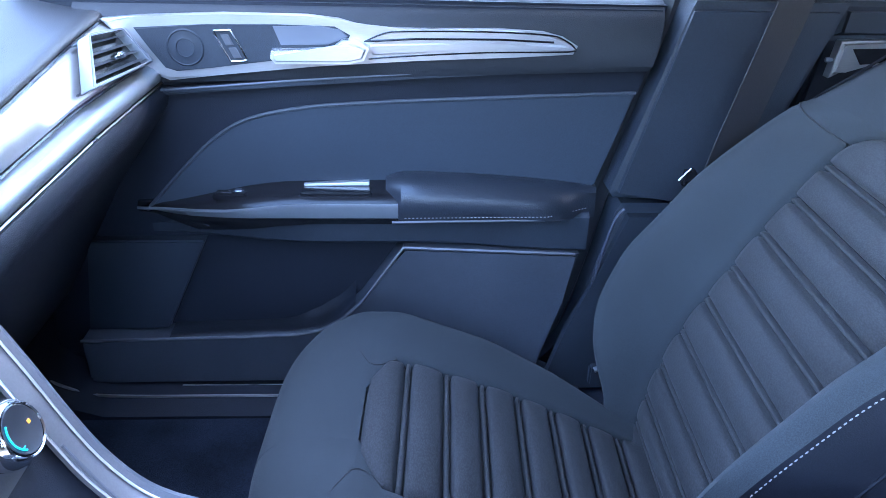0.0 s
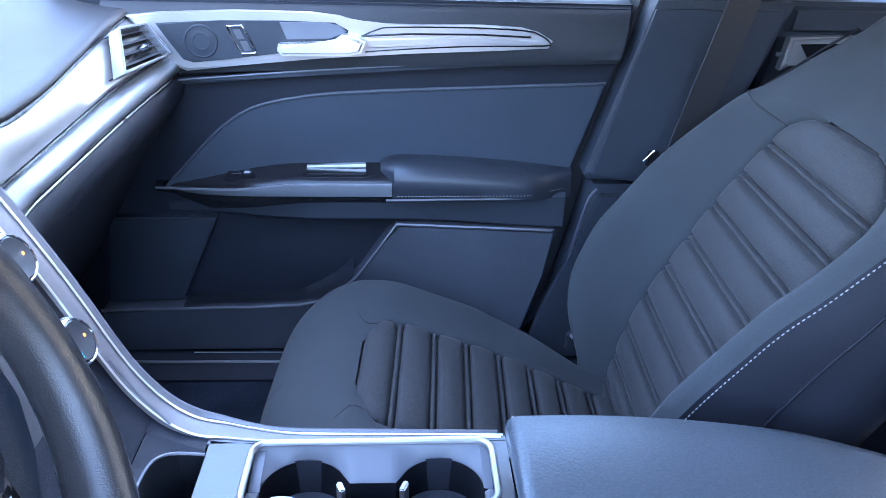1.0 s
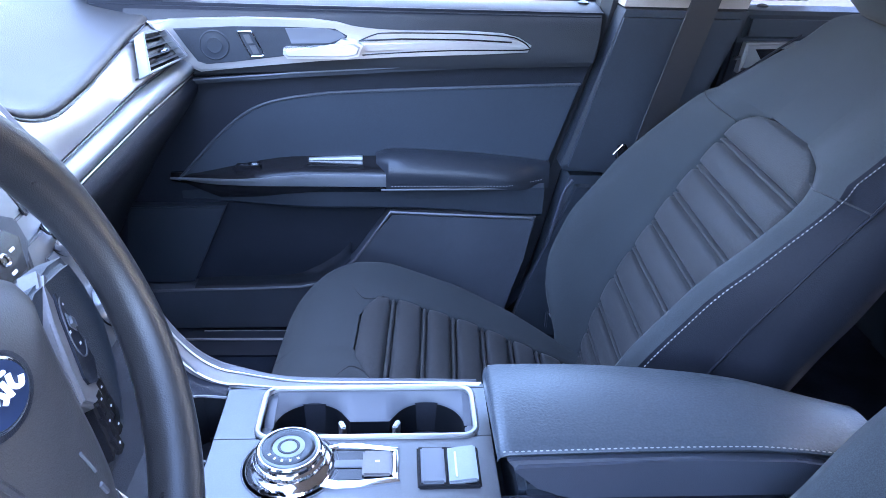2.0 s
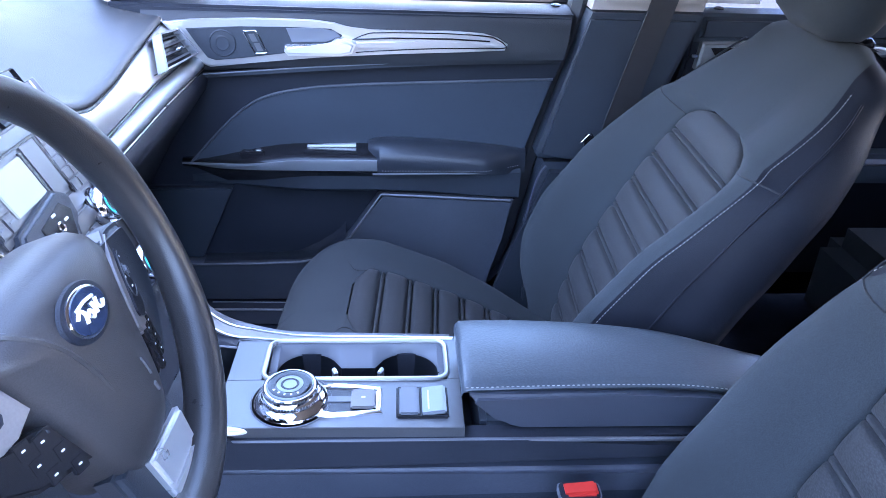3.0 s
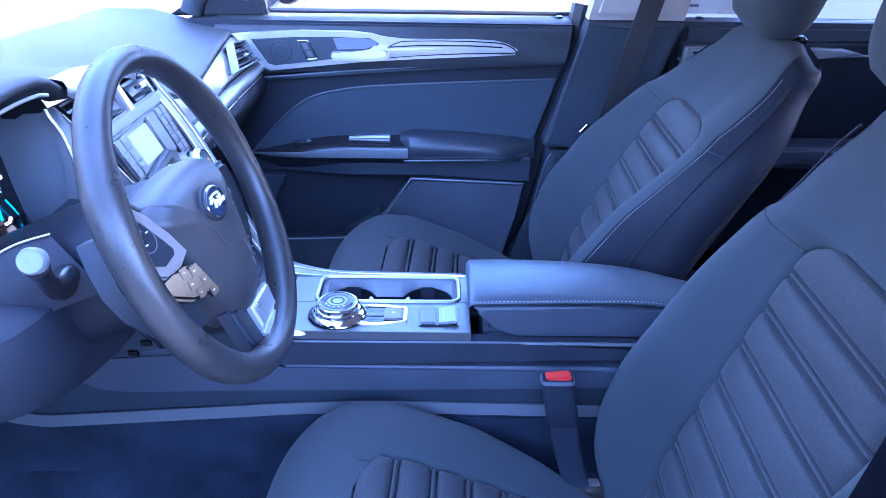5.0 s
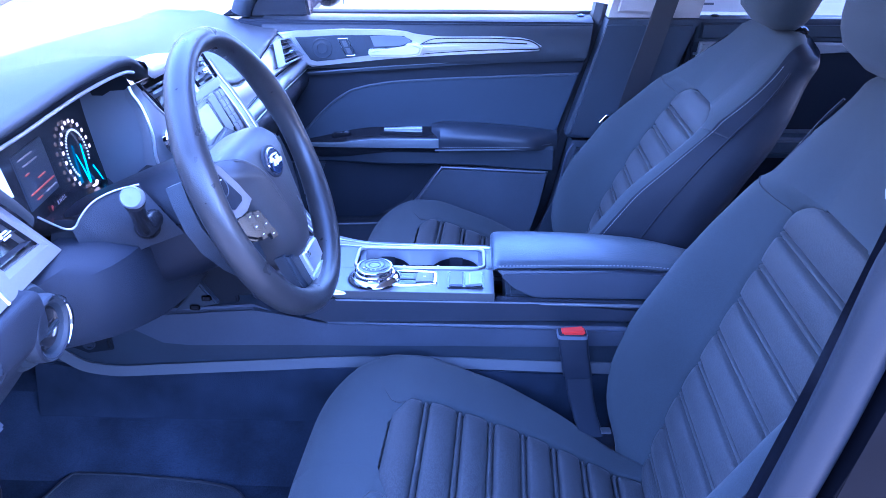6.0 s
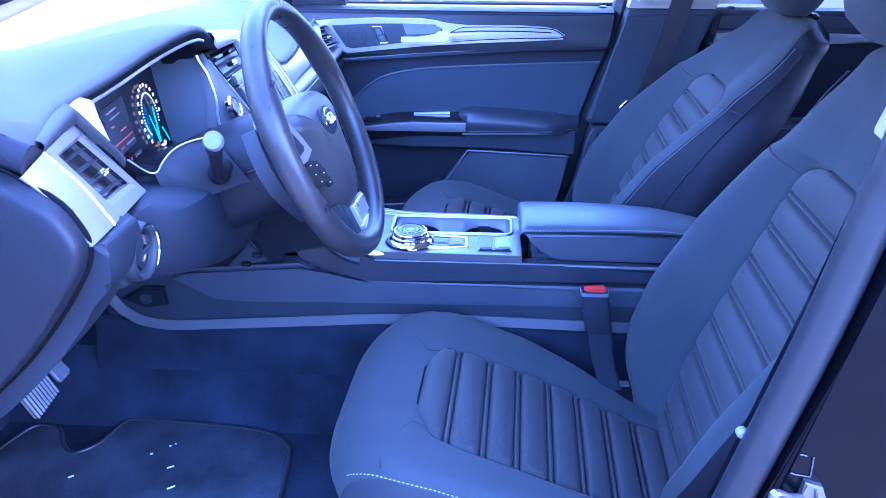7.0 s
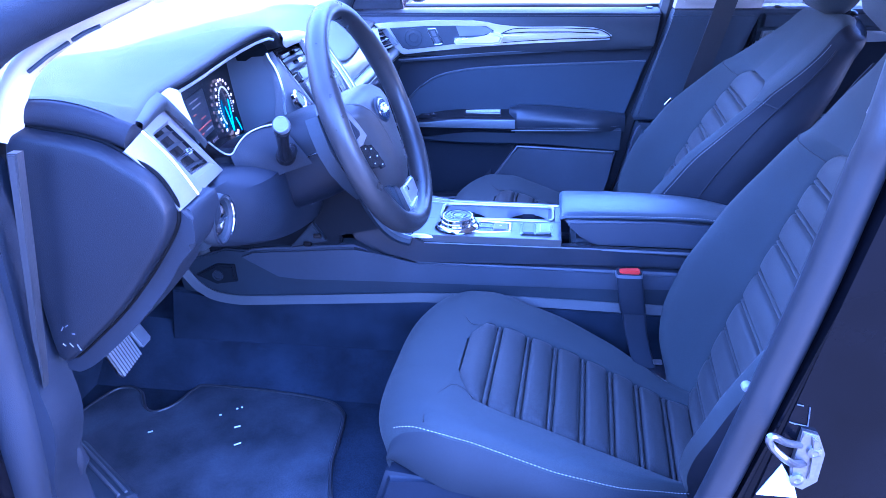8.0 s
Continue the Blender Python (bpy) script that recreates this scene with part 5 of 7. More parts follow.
    part("hood_trim", tube([(x + 0.000, y, z - 0.008) for x, y, z in edge_t], 0.0024, 8), M_silver, d, "grey trim under the binnacle hood")
    face = [(-0.490, -0.530, 0.995), (-0.530, -0.190, 1.000), (-0.508, -0.190, 0.850), (-0.468, -0.530, 0.845)]
    fq = quad(*face)
    cluster = part("dial_face", slab(fq, 0, 1, 0, 1, 0.0, 0.02, 0.004), M_gloss, d, "gloss black dial face")
    m = Matrix.Translation(fq(0.700, 0.54)) @ facing(fq) @ Matrix.Translation((0, 0, 0.002)) @ Matrix.Diagonal((0.92, 1, 1, 1))
    ticks, digits = [], []
    for k in range(33):
        a = radians(228 - k * 8)
        ticks.append(moved(box(0.0325, 0.0355, -0.0011, 0.0011, 0.0015, 0.003, 0), m @ Matrix.Rotation(a, 4, "Z")))
    for k in range(15):
        a = radians(228 - k * 16.5)
        digits.append(moved(box(-0.0031, 0.0031, -0.0026, 0.0026, 0.0015, 0.003, 0.0006, 1), m @ Matrix.Translation((0.0465 * math.cos(a), 0.0465 * math.sin(a), 0))))
    part("tick_marks", join(*ticks), M_tick, cluster, "lit white tick marks")
    part("numerals", join(*digits), M_digit, cluster, "lit warm white numerals as bars")
    for x0, y0, x1, y1, r in ((0.002, -0.044, 0.014, 0.010, 0.0022), (0.001, -0.044, -0.012, 0.002, 0.0016), (0.030, -0.028, 0.046, -0.055, 0.0016)):
        part("needle", moved(tube([(x0, y0, 0.004), ((x0 + x1) / 2, (y0 + y1) / 2, 0.0045), (x1, y1, 0.004)], [r, r * 0.9, r * 0.6], 6, 0.5), m), M_cyan, cluster, "glowing cyan pointer")
    part("gauge_foot", moved(tube([(0.008, -0.052, 0.003), (0.020, -0.054, 0.003), (0.026, -0.050, 0.003)], 0.0022, 6), m), M_digit, cluster, "lit lower gauge marks")
    info = part("info_display", slab(fq, 0.22, 0.47, 0.20, 0.66, 0.002, 0.004, 0.001), M_plastic, cluster, "dim information display")
    for v, u0, u1, lit in ((0.25, 0.25, 0.36, 0), (0.31, 0.27, 0.38, 0), (0.38, 0.26, 0.29, 1), (0.46, 0.34, 0.40, 1), (0.54, 0.25, 0.45, 1), (0.60, 0.28, 0.32, 1), (0.60, 0.36, 0.45, 0)):
        part("text_bar", slab(fq, u0, u1, v, v + 0.010, 0.004, 0.002, 0), M_ember if lit else M_dimtext, info)
    gears = Matrix.Translation(fq(0.43, 0.76)) @ facing(fq) @ Matrix.Translation((0, 0, 0.002))
    part("gear_letter", letters("P", 0.010, gears @ Matrix.Translation((-0.024, 0, 0))), M_ember, cluster, "red lit gear letter")
    part("gear_letters", letters("R N D L", 0.008, gears @ Matrix.Translation((0.006, 0, 0))), M_dimtext, cluster, "pale gear letters")
    wing = [Vector(p) for p in ((-0.466, -0.578, 1.009), (-0.462, -0.550, 1.008), (-0.462, -0.524, 0.998), (-0.452, -0.537, 0.982), (-0.437, -0.549, 0.955), (-0.437, -0.555, 0.958), (-0.450, -0.570, 0.985))]
    part("binnacle_wing", loft([wing, [p + Vector((-0.02, 0.004, -0.006)) for p in wing]]), M_bright, d, "pale silver side wing")
    cheek_in = [Vector(p) for p in ((-0.437, -0.247, 1.000), (-0.434, -0.247, 0.990), (-0.424, -0.248, 0.973), (-0.417, -0.250, 0.952), (-0.413, -0.250, 0.927), (-0.414, -0.250, 0.897), (-0.410, -0.248, 0.868), (-0.408, -0.247, 0.82))]
    cheek_in = [p + Vector((0, 0.010, 0)) for p in cheek_in]
    cheek_out = [Vector(p) for p in ((-0.426, -0.238, 1.004), (-0.421, -0.232, 0.992), (-0.411, -0.222, 0.970), (-0.401, -0.212, 0.950), (-0.388, -0.204, 0.926), (-0.371, -0.196, 0.895), (-0.352, -0.180, 0.855), (-0.335, -0.172, 0.81))]
    cheek = []
    for t in (-0.15, 0.0, 0.15, 0.4, 0.7, 0.92, 1.0, 1.15):
        lift = 0.004 * math.sin(math.pi * min(max(t, 0), 1)) - (0.012 if t < 0 or t > 1 else 0.0)
        cheek.append(smooth_line([a.lerp(b, t) + Vector((lift, -0.3 * lift, 0.4 * lift)) for a, b in zip(cheek_in, cheek_out)], 3))
    part("stack_cheek", sheet(cheek), M_mid, d, "satin grey panel between dials and stack", 50)
    part("cheek_line", tube(smooth_line([p + Vector((0.0, -0.001, 0.001)) for p in cheek_in], 3), 0.0022, 6), M_bright, d, "pale edge beside the dials")
    part("cheek_line", tube(smooth_line([p + Vector((0.001, -0.001, 0.001)) for p in cheek_out[1:]], 3), 0.0014, 6), M_silver, d)
    part("binnacle_side", sheet([smooth_line([p + Vector((-0.002, 0.002, 0)) for p in cheek_in], 3), smooth_line([Vector((lerp(p.x, -0.50, 0.5), p.y + 0.004, p.z)) for p in cheek_in], 3), smooth_line([Vector((-0.535, p.y + 0.024, p.z)) for p in cheek_in], 3)]), M_key, d, "smooth grey inner wall of the dial hood", 50)
    cap_rows = []
    for y in np.linspace(-0.240, 0.028, 14):
        lx, lz = soft(LIP, y)
        end = 0.012 * (1 - math.sin(math.pi * (y + 0.24) / 0.268)) 
        cap_rows.append([(lx + 0.004, y, lz - 0.016), (lx + 0.006, y, lz - 0.006), (lx + 0.002, y, lz + 0.002), (lx - 0.010, y, lz + 0.0045), (lx - 0.045 + end, y, pad_height(lx - 0.045 + end, y) + 0.003), (lx - 0.050 + end, y, pad_height(lx - 0.05 + end, y) - 0.002)])
    part("outlet_cap", sheet(cap_rows), M_silver, d, "satin silver cap over the centre outlets", 50)
    part("binnacle_wall", join(sheet([[(-0.525, -0.57, 0.998), (-0.545, -0.45, 1.012), (-0.550, -0.36, 1.024), (-0.552, -0.26, 1.026), (-0.55, -0.18, 0.996)], [(-0.53, -0.57, 0.78), (-0.54, -0.45, 0.77), (-0.545, -0.36, 0.76), (-0.545, -0.26, 0.76), (-0.545, -0.14, 0.76)]]),
                               sheet([[(-0.503, -0.250, 1.030), (-0.440, -0.250, 1.030)], [(-0.498, -0.228, 0.985), (-0.430, -0.230, 0.985)]])), M_dark, d)
    s_line = smooth_line([(-0.426, -0.536, 0.926), (-0.419, -0.517, 0.907), (-0.412, -0.509, 0.8995), (-0.406, -0.504, 0.900), (-0.401, -0.499, 0.909), (-0.394, -0.490, 0.919), (-0.385, -0.480, 0.926), (-0.371, -0.464, 0.930), (-0.350, -0.445, 0.931)], 4)
    n_line = len(s_line) - 1
    chin = [s_line]
    for f, drop in ((0.06, 0.002), (0.35, 0.012), (0.7, 0.010), (1.0, 0.0)):
        chin.append([Vector((lerp(p.x, lerp(-0.475, -0.525, k / n_line), f), lerp(p.y, lerp(-0.52, -0.19, k / n_line), f), lerp(p.z, lerp(0.892, 0.850, k / n_line), f) - drop)) for k, p in enumerate(s_line)])
    part("binnacle_chin", sheet(chin), M_gloss, d, "gloss black chin below the dials", 60)
    part("chin_line", tube([p + Vector((0.001, -0.001, 0.001)) for p in s_line], 0.0013, 6), M_silver, d, "thin silver line round the column")
    top_side = s_line[10:]
    seam = smooth_line([(-0.404, -0.488, 0.838), (-0.37, -0.480, 0.850), (-0.34, -0.468, 0.860), (-0.30, -0.455, 0.872)], 8)
    surround = []
    for k in range(7):
        t = k / 6
        row = []
        for i, p in enumerate(top_side):
            q = seam[round(i * (len(seam) - 1) / (len(top_side) - 1))]
            row.append(p.lerp(q, t) + Vector((0.004, -0.006, 0.0)) * math.sin(math.pi * t))
        surround.append(row)
    part("column_surround", sheet(surround), M_trim, d, "smooth dark panel beside the column", 60)
    arc = smooth_line([(-0.398, -0.489, 0.905), (-0.406, -0.491, 0.885), (-0.409, -0.491, 0.865), (-0.404, -0.489, 0.838)], 4)
    part("cowl_line", tube(arc, 0.0011, 6), M_greypl, d, "thin silver arc beside the column")
    part("cowl_gap", sheet([arc, [p + Vector((-0.012, -0.006, 0.0)) for p in arc], [p + Vector((-0.03, -0.014, 0.004)) for p in arc]]), M_dark, d)
    # knee panel under the column
    rows = []
    for i in range(20):
        y = lerp(-0.733, -0.17, i / 19)
        out = 0.03 * math.sin(math.pi * min(max((y + 0.66) / 0.5, 0), 1)) - 0.03 * smoothstep((-0.50 - y) / 0.1)
        zb = soft([(-0.74, 0.838), (-0.66, 0.820), (-0.565, 0.775), (-0.43, 0.728), (-0.24, 0.678), (-0.16, 0.662)], y)[0]
        rows.append([(-0.43, y, 0.885), (-0.392 + 0.4 * out, y, 0.878), (-0.378 + out, y, 0.862), (-0.372 + out, y, lerp(0.862, zb, 0.35)), (-0.376 + out, y, lerp(0.862, zb, 0.7)), (-0.388 + out * 0.9, y, lerp(0.862, zb, 0.93)), (-0.405 + out * 0.7, y, zb), (-0.46, y, zb + 0.004), (-0.62, y, zb + 0.03), (-0.80, y, max(zb, 0.74) + 0.03)])
    part("knee_panel", sheet(rows), M_trim, d, "dark panel under the steering column")
    m = Matrix.Translation((-0.380, -0.650, 0.856)) @ Euler((0, radians(93), radians(3))).to_matrix().to_4x4() @ Matrix.Diagonal((0.88, 0.88, 1, 1))
    part("switch_housing", lathe([(0.052, -0.045), (0.050, -0.012), (0.046, -0.006), (0.038, -0.004), (0.0, -0.004)], m, 36, False), M_plastic, d, "dark round switch housing")
    knob = part("light_switch", lathe([(0.0, -0.008), (0.038, -0.008), (0.040, 0.006), (0.038, 0.013), (0.034, 0.015), (0.030, 0.012), (0.028, 0.004), (0.0, 0.004)], m, 36), M_plastic, d, "dark round headlamp switch with a chrome glint on its ring")
    part("switch_ring", lathe([(0.0350, 0.0140), (0.0362, 0.0160), (0.0378, 0.0155), (0.0385, 0.0130)], m, 40, False), M_trim, knob)
    # partial chrome arc stands for the ring's reflection; the ring itself stays dark
    part("ring_glint", tube([(-0.3645, -0.650 + 0.0325 * math.cos(radians(a)), 0.856 + 0.0325 * math.sin(radians(a))) for a in range(-62, 75, 8)], [0.0006 + 0.0022 * math.sin(math.pi * k / 17) for k in range(18)], 8), M_chrome, knob, "chrome arc put in as the glint on the switch ring")
    part("knob", lathe([(0.0, 0.0), (0.026, 0.0), (0.025, 0.008), (0.022, 0.010), (0.0, 0.010)], m, 32), M_gloss, knob, "dark rotary knob")
    part("knob_grip", moved(box(-0.003, 0.003, -0.018, 0.018, 0.009, 0.015, 0.002), m), M_plastic, knob)
    # centre stack
    face_line = [(0.975, -0.432), (0.945, -0.415), (0.92, -0.398), (0.88, -0.374), (0.84, -0.354), (0.80, -0.335), (0.76, -0.318), (0.72, -0.302), (0.68, -0.283), (0.645, -0.258), (0.625, -0.232), (0.617, -0.205)]
    rows = [[(x - 0.004, lerp(-0.165, 0.068, k / 8), z) for k in range(9)] for z, x in face_line]
    part("stack_face", sheet(rows[:8]), M_plate, d, "grey-silver centre stack fascia")
    ramp = face_line[7:10]
    tray = [[(x - 0.004, lerp(-0.165, 0.068, k / 8), z) for k in range(9)] for z, x in ramp]
    for y0, y1 in ((-0.165, -0.078), (0.030, 0.068)):
        tray_side = [[(x - 0.004, lerp(y0, y1, k / 3), z) for k in range(4)] for z, x in face_line[9:]]
        part("tray_side", sheet(tray_side), M_trim, d)
    part("stack_tray", sheet(tray), M_trim, d, "dark lower stack with a thin bright line")
    bin_line = [(-0.207, 0.026), (-0.232, 0.022), (-0.246, 0.008), (-0.252, -0.015), (-0.252, -0.06), (-0.246, -0.074), (-0.235, -0.079), (-0.207, -0.079)]
    bin_top = [(x, y, keyed([(-0.262, 0.640), (-0.232, 0.624), (-0.205, 0.6175)], x)[0]) for x, y in bin_line]
    rim_out = [(-0.207, 0.031), (-0.262, 0.031), (-0.262, 0.02), (-0.262, -0.015), (-0.262, -0.06), (-0.262, -0.074), (-0.262, -0.079), (-0.207, -0.079)]
    part("bin_collar", sheet([bin_top, [(x, y, keyed([(-0.262, 0.643), (-0.232, 0.6235), (-0.205, 0.617)], x)[0]) for x, y in rim_out]]), M_trim, d)
    part("bin", join(sheet([bin_top, [(x, y, 0.555) for x, y in bin_line]], closed=True), sheet([[(-0.27, -0.08, 0.556), (-0.27, 0.03, 0.556)], [(-0.2, -0.08, 0.556), (-0.2, 0.03, 0.556)]])), M_dark, d, "open bin ahead of the cup holders, its shade put into a near-black colour")
    part("bin_rim", tube(smooth_line(bin_top, 3), 0.0018, 6), M_mid, d, "thin bright bin rim")
    part("tray_line", tube([(-0.292, 0.052, 0.715), (-0.268, 0.050, 0.672), (-0.243, 0.046, 0.641)], 0.0014, 6), M_mid, d)
    part("stack_body", sheet([[(x - 0.15, 0.08, z - 0.03), (x - 0.006, 0.08, z), (x - 0.006, -0.178, z), (x - 0.15, -0.178, z - 0.03)] for z, x in face_line[:10]]), M_dark, d)
    for y, flare in ((0.075, 0.0), (-0.172, -0.085)):
        line = [Vector((x + 0.001, y + flare * smoothstep((z - 0.82) / 0.17), z)) for z, x in (face_line if y > 0 else face_line[3:])]
        if y > 0:
            line += [Vector((-0.165, 0.064, 0.6165)), Vector((-0.12, 0.056, 0.6165)), Vector((0.0, 0.052, 0.6165)), Vector((0.09, 0.05, 0.6155))]
        if y > 0:
            base = smooth_line(line, 3)
            fade = [1.0 if k < 32 else max(0.12, 1 - (k - 32) / 13) for k in range(len(base))]
            band = [[p + Vector((q[0], q[1] * f, q[2])) for p, f in zip(base, fade)] for q in ((0.0, -0.0265, -0.003), (0.003, -0.026, 0.001), (0.0055, -0.015, 0.002), (0.004, -0.003, 0.001))]
            part("rail_band", sheet(band), M_satin, d, "warm grey satin band beside the stack", 60)
            for q in ((0.0032, -0.026, 0.0015), (0.0055, -0.0028, 0.002)):
                part("rail_line", tube([p + Vector((q[0], q[1] * f, q[2])) for p, f in zip(base, fade)], 0.0012, 6), M_bright, d, "bright line along the stack rail")
            part("stack_rail", tube(smooth_line([p + Vector((0, 0.004, 0)) for p in line], 3), [0.0082 if k < 31 else lerp(0.0082, 0.004, min((k - 30) / 6, 1)) for k in range(3 * (len(line) - 1) + 1)], 8), M_mid, d, "satin silver rail edging the stack")
        else:
            part("rail_line", tube(smooth_line([p + Vector((0.007, 0.008, 0.006)) for p in line[:12]], 3), 0.0015, 6), M_silver, d, "bright line along the stack rail")
            part("stack_rail", tube(smooth_line(line, 3), 0.011, 8), M_plastic, d, "dark rail edging the stack")
    for u0, u1 in ((-0.222, -0.084), (-0.062, 0.045)):
        air_vent(d, [(-0.428, u0, 1.002), (-0.428, u1, 0.998), (-0.408, u1 + 0.008, 0.952), (-0.408, u0 + 0.03, 0.952)], 3, 0.5)
    part("vent_bar", slab(quad((-0.424, -0.084, 1.0), (-0.424, -0.066, 1.0), (-0.404, -0.060, 0.95), (-0.404, -0.078, 0.95)), 0, 1, 0, 1, 0.004, 0.012, 0.002), M_silver, d)
    sq = quad((-0.402, -0.118, 0.935), (-0.400, 0.008, 0.935), (-0.372, 0.012, 0.872), (-0.372, -0.112, 0.872))
    unit = part("display_unit", join(slab(sq, -0.40, 1.22, -0.30, -0.04, 0.007, 0.02, 0.003), slab(sq, -0.38, 0.86, 0, 1.05, 0.002, 0.012, 0.001), slab(sq, 0.58, 0.86, 0.0, 1.0, 0.0045, 0.006, 0.002)), M_plate, d, "silver-grey display surround with keys")
    part("screen", slab(sq, -0.03, 0.52, 0.12, 0.82, 0.0045, 0.003, 0.001), M_screen, unit, "pale lit colour display")
    part("screen_edge", join(slab(sq, 0.52, 0.57, 0.08, 0.90, 0.0048, 0.003, 0.0005), slab(sq, -0.38, 0.86, -0.035, 0.012, 0.0055, 0.004, 0.0005), slab(sq, 0.855, 0.885, -0.02, 1.12, 0.0045, 0.004, 0.0005)), M_gloss, unit, "black display border")
    part("key_bed", slab(sq, -0.38, -0.06, 0.04, 0.94, 0.003, 0.006, 0.001), M_strip, unit, "dark gaps between the keys")
    part("key_bed", slab(sq, 0.89, 1.19, 0.0, 1.20, 0.0015, 0.008, 0.001), M_strip, unit, "dark gaps between the keys")
    for k in range(5):
        for u in (0.90, 1.045):
            part("key", slab(sq, u, u + 0.135, 0.02 + 0.23 * k, 0.215 + 0.23 * k, 0.0045, 0.006, 0.0012), M_plate, unit)
    for k in range(3):
        for u in (-0.37, -0.215):
            part("key", slab(sq, u, u + 0.145, 0.06 + 0.29 * k, 0.325 + 0.29 * k, 0.0055, 0.006, 0.0012), M_plate, unit)
            part("mark", slab(sq, u + 0.04, u + 0.10, 0.17 + 0.29 * k, 0.20 + 0.29 * k, 0.0062, 0.002, 0), M_key, unit)
    pm = Matrix.Translation((-0.366, -0.094, 0.862)) @ facing(sq)
    hexagon = [(-0.066, -0.010), (-0.048, 0.014), (0.044, 0.026), (0.064, 0.012), (0.058, -0.014), (0.030, -0.034), (-0.030, -0.034)]
    pod = part("control_pod", moved(prism(hexagon, "z", -0.012, 0.012, 0.005, 3), pm), M_plastic, d, "dark grey hexagonal control pod")
    part("pod_face", moved(prism([(-0.022, -0.026), (-0.020, 0.004), (0.034, 0.012), (0.046, -0.002), (0.028, -0.028)], "z", 0.008, 0.0135, 0.001), pm), M_gloss, pod)
    part("pod_ring", moved(lathe([(0.0035, 0.0145), (0.005, 0.0155), (0.0065, 0.0145)], Matrix.Translation((0.010, -0.009, 0)), 20, False), pm), M_chrome, pod)
    for a, b in ((0.026, -0.006), (0.010, 0.006), (-0.008, -0.010), (0.010, -0.022)):
        part("mark", moved(box(a - 0.004, a + 0.004, b - 0.0015, b + 0.0015, 0.013, 0.0145, 0.0005, 1), pm), M_marks, pod)
    fin = quad((-0.371, -0.022, 0.868), (-0.371, 0.010, 0.868), (-0.352, 0.014, 0.826), (-0.352, -0.050, 0.826))
    part("angled_key", slab(fin, 0, 1, 0.0, 0.45, 0.004, 0.008, 0.002), M_plate, d, "silver angled key below the display")
    part("angled_key", slab(fin, 0.06, 1, 0.52, 1.0, 0.004, 0.008, 0.002), M_plate, d, "silver angled key below the display")
    for z, x, y in ((0.837, -0.345, 0.026), (0.755, -0.308, 0.022), (0.755, -0.308, -0.13), (0.837, -0.345, -0.135)):
        m = Matrix.Translation((x, y, z)) @ facing(sq) @ Matrix.Translation((0, 0, -0.012))
        dial = part("rotary_control", lathe([(0.0, 0.0), (0.026, 0.0), (0.026, 0.008), (0.023, 0.02), (0.020, 0.022), (0.0, 0.022)], m, 32), M_gloss, d, "chrome-ringed rotary control")
        part("face", lathe([(0.0, 0.0222), (0.0175, 0.0222), (0.0185, 0.0226), (0.0197, 0.0212)], m, 32), M_slat, dial, "grey-blue knob face")
        part("lamp", moved(tube([(-0.0155 * math.cos(radians(a)), 0.0155 * math.sin(radians(a)), 0.0226) for a in range(-50, 51, 10)], 0.0007, 5), m), M_cyan, dial, "thin blue lit arc")
        part("ring", lathe([(0.0198, 0.0215), (0.0212, 0.0228), (0.0228, 0.0212), (0.0262, 0.014), (0.0270, 0.004), (0.0255, 0.002)], m, 32, False), M_chrome, dial)
        part("lamp", moved(box(0.007, 0.011, -0.002, 0.002, 0.021, 0.0226, 0.0006), m), M_amber, dial, "small amber indicator")
        part("lamp", moved(box(-0.013, -0.008, -0.010, -0.008, 0.021, 0.0226, 0.0006), m), M_cyan, dial, "small blue indicator")
    for k in range(4):
        part("key", slab(sq, 0.12 + 0.2 * k, 0.28 + 0.2 * k, 1.72, 1.95, 0.003, 0.01, 0.002), M_key, d)
    m = Matrix.Translation((-0.394, -0.226, 0.914)) @ facing(sq)
    start = part("start_button", lathe([(0.0, 0.0), (0.020, 0.0), (0.020, 0.006), (0.017, 0.009), (0.015, 0.006), (0.0, 0.006)], m, 28), M_chrome, d, "chrome-ringed start button")
    part("button_cap", lathe([(0.0, 0.004), (0.0145, 0.004), (0.013, 0.008), (0.0, 0.008)], m, 24), M_gloss, start)
    return d


dashboard()


# ---- steering wheel ----
WHEEL = Vector((-0.217, -0.368, 0.923))
_t = radians(21.7)
WM = Matrix(((0, -math.sin(_t), math.cos(_t), WHEEL.x), (1, 0, 0, WHEEL.y), (0, math.cos(_t), math.sin(_t), WHEEL.z), (0, 0, 0, 1)))


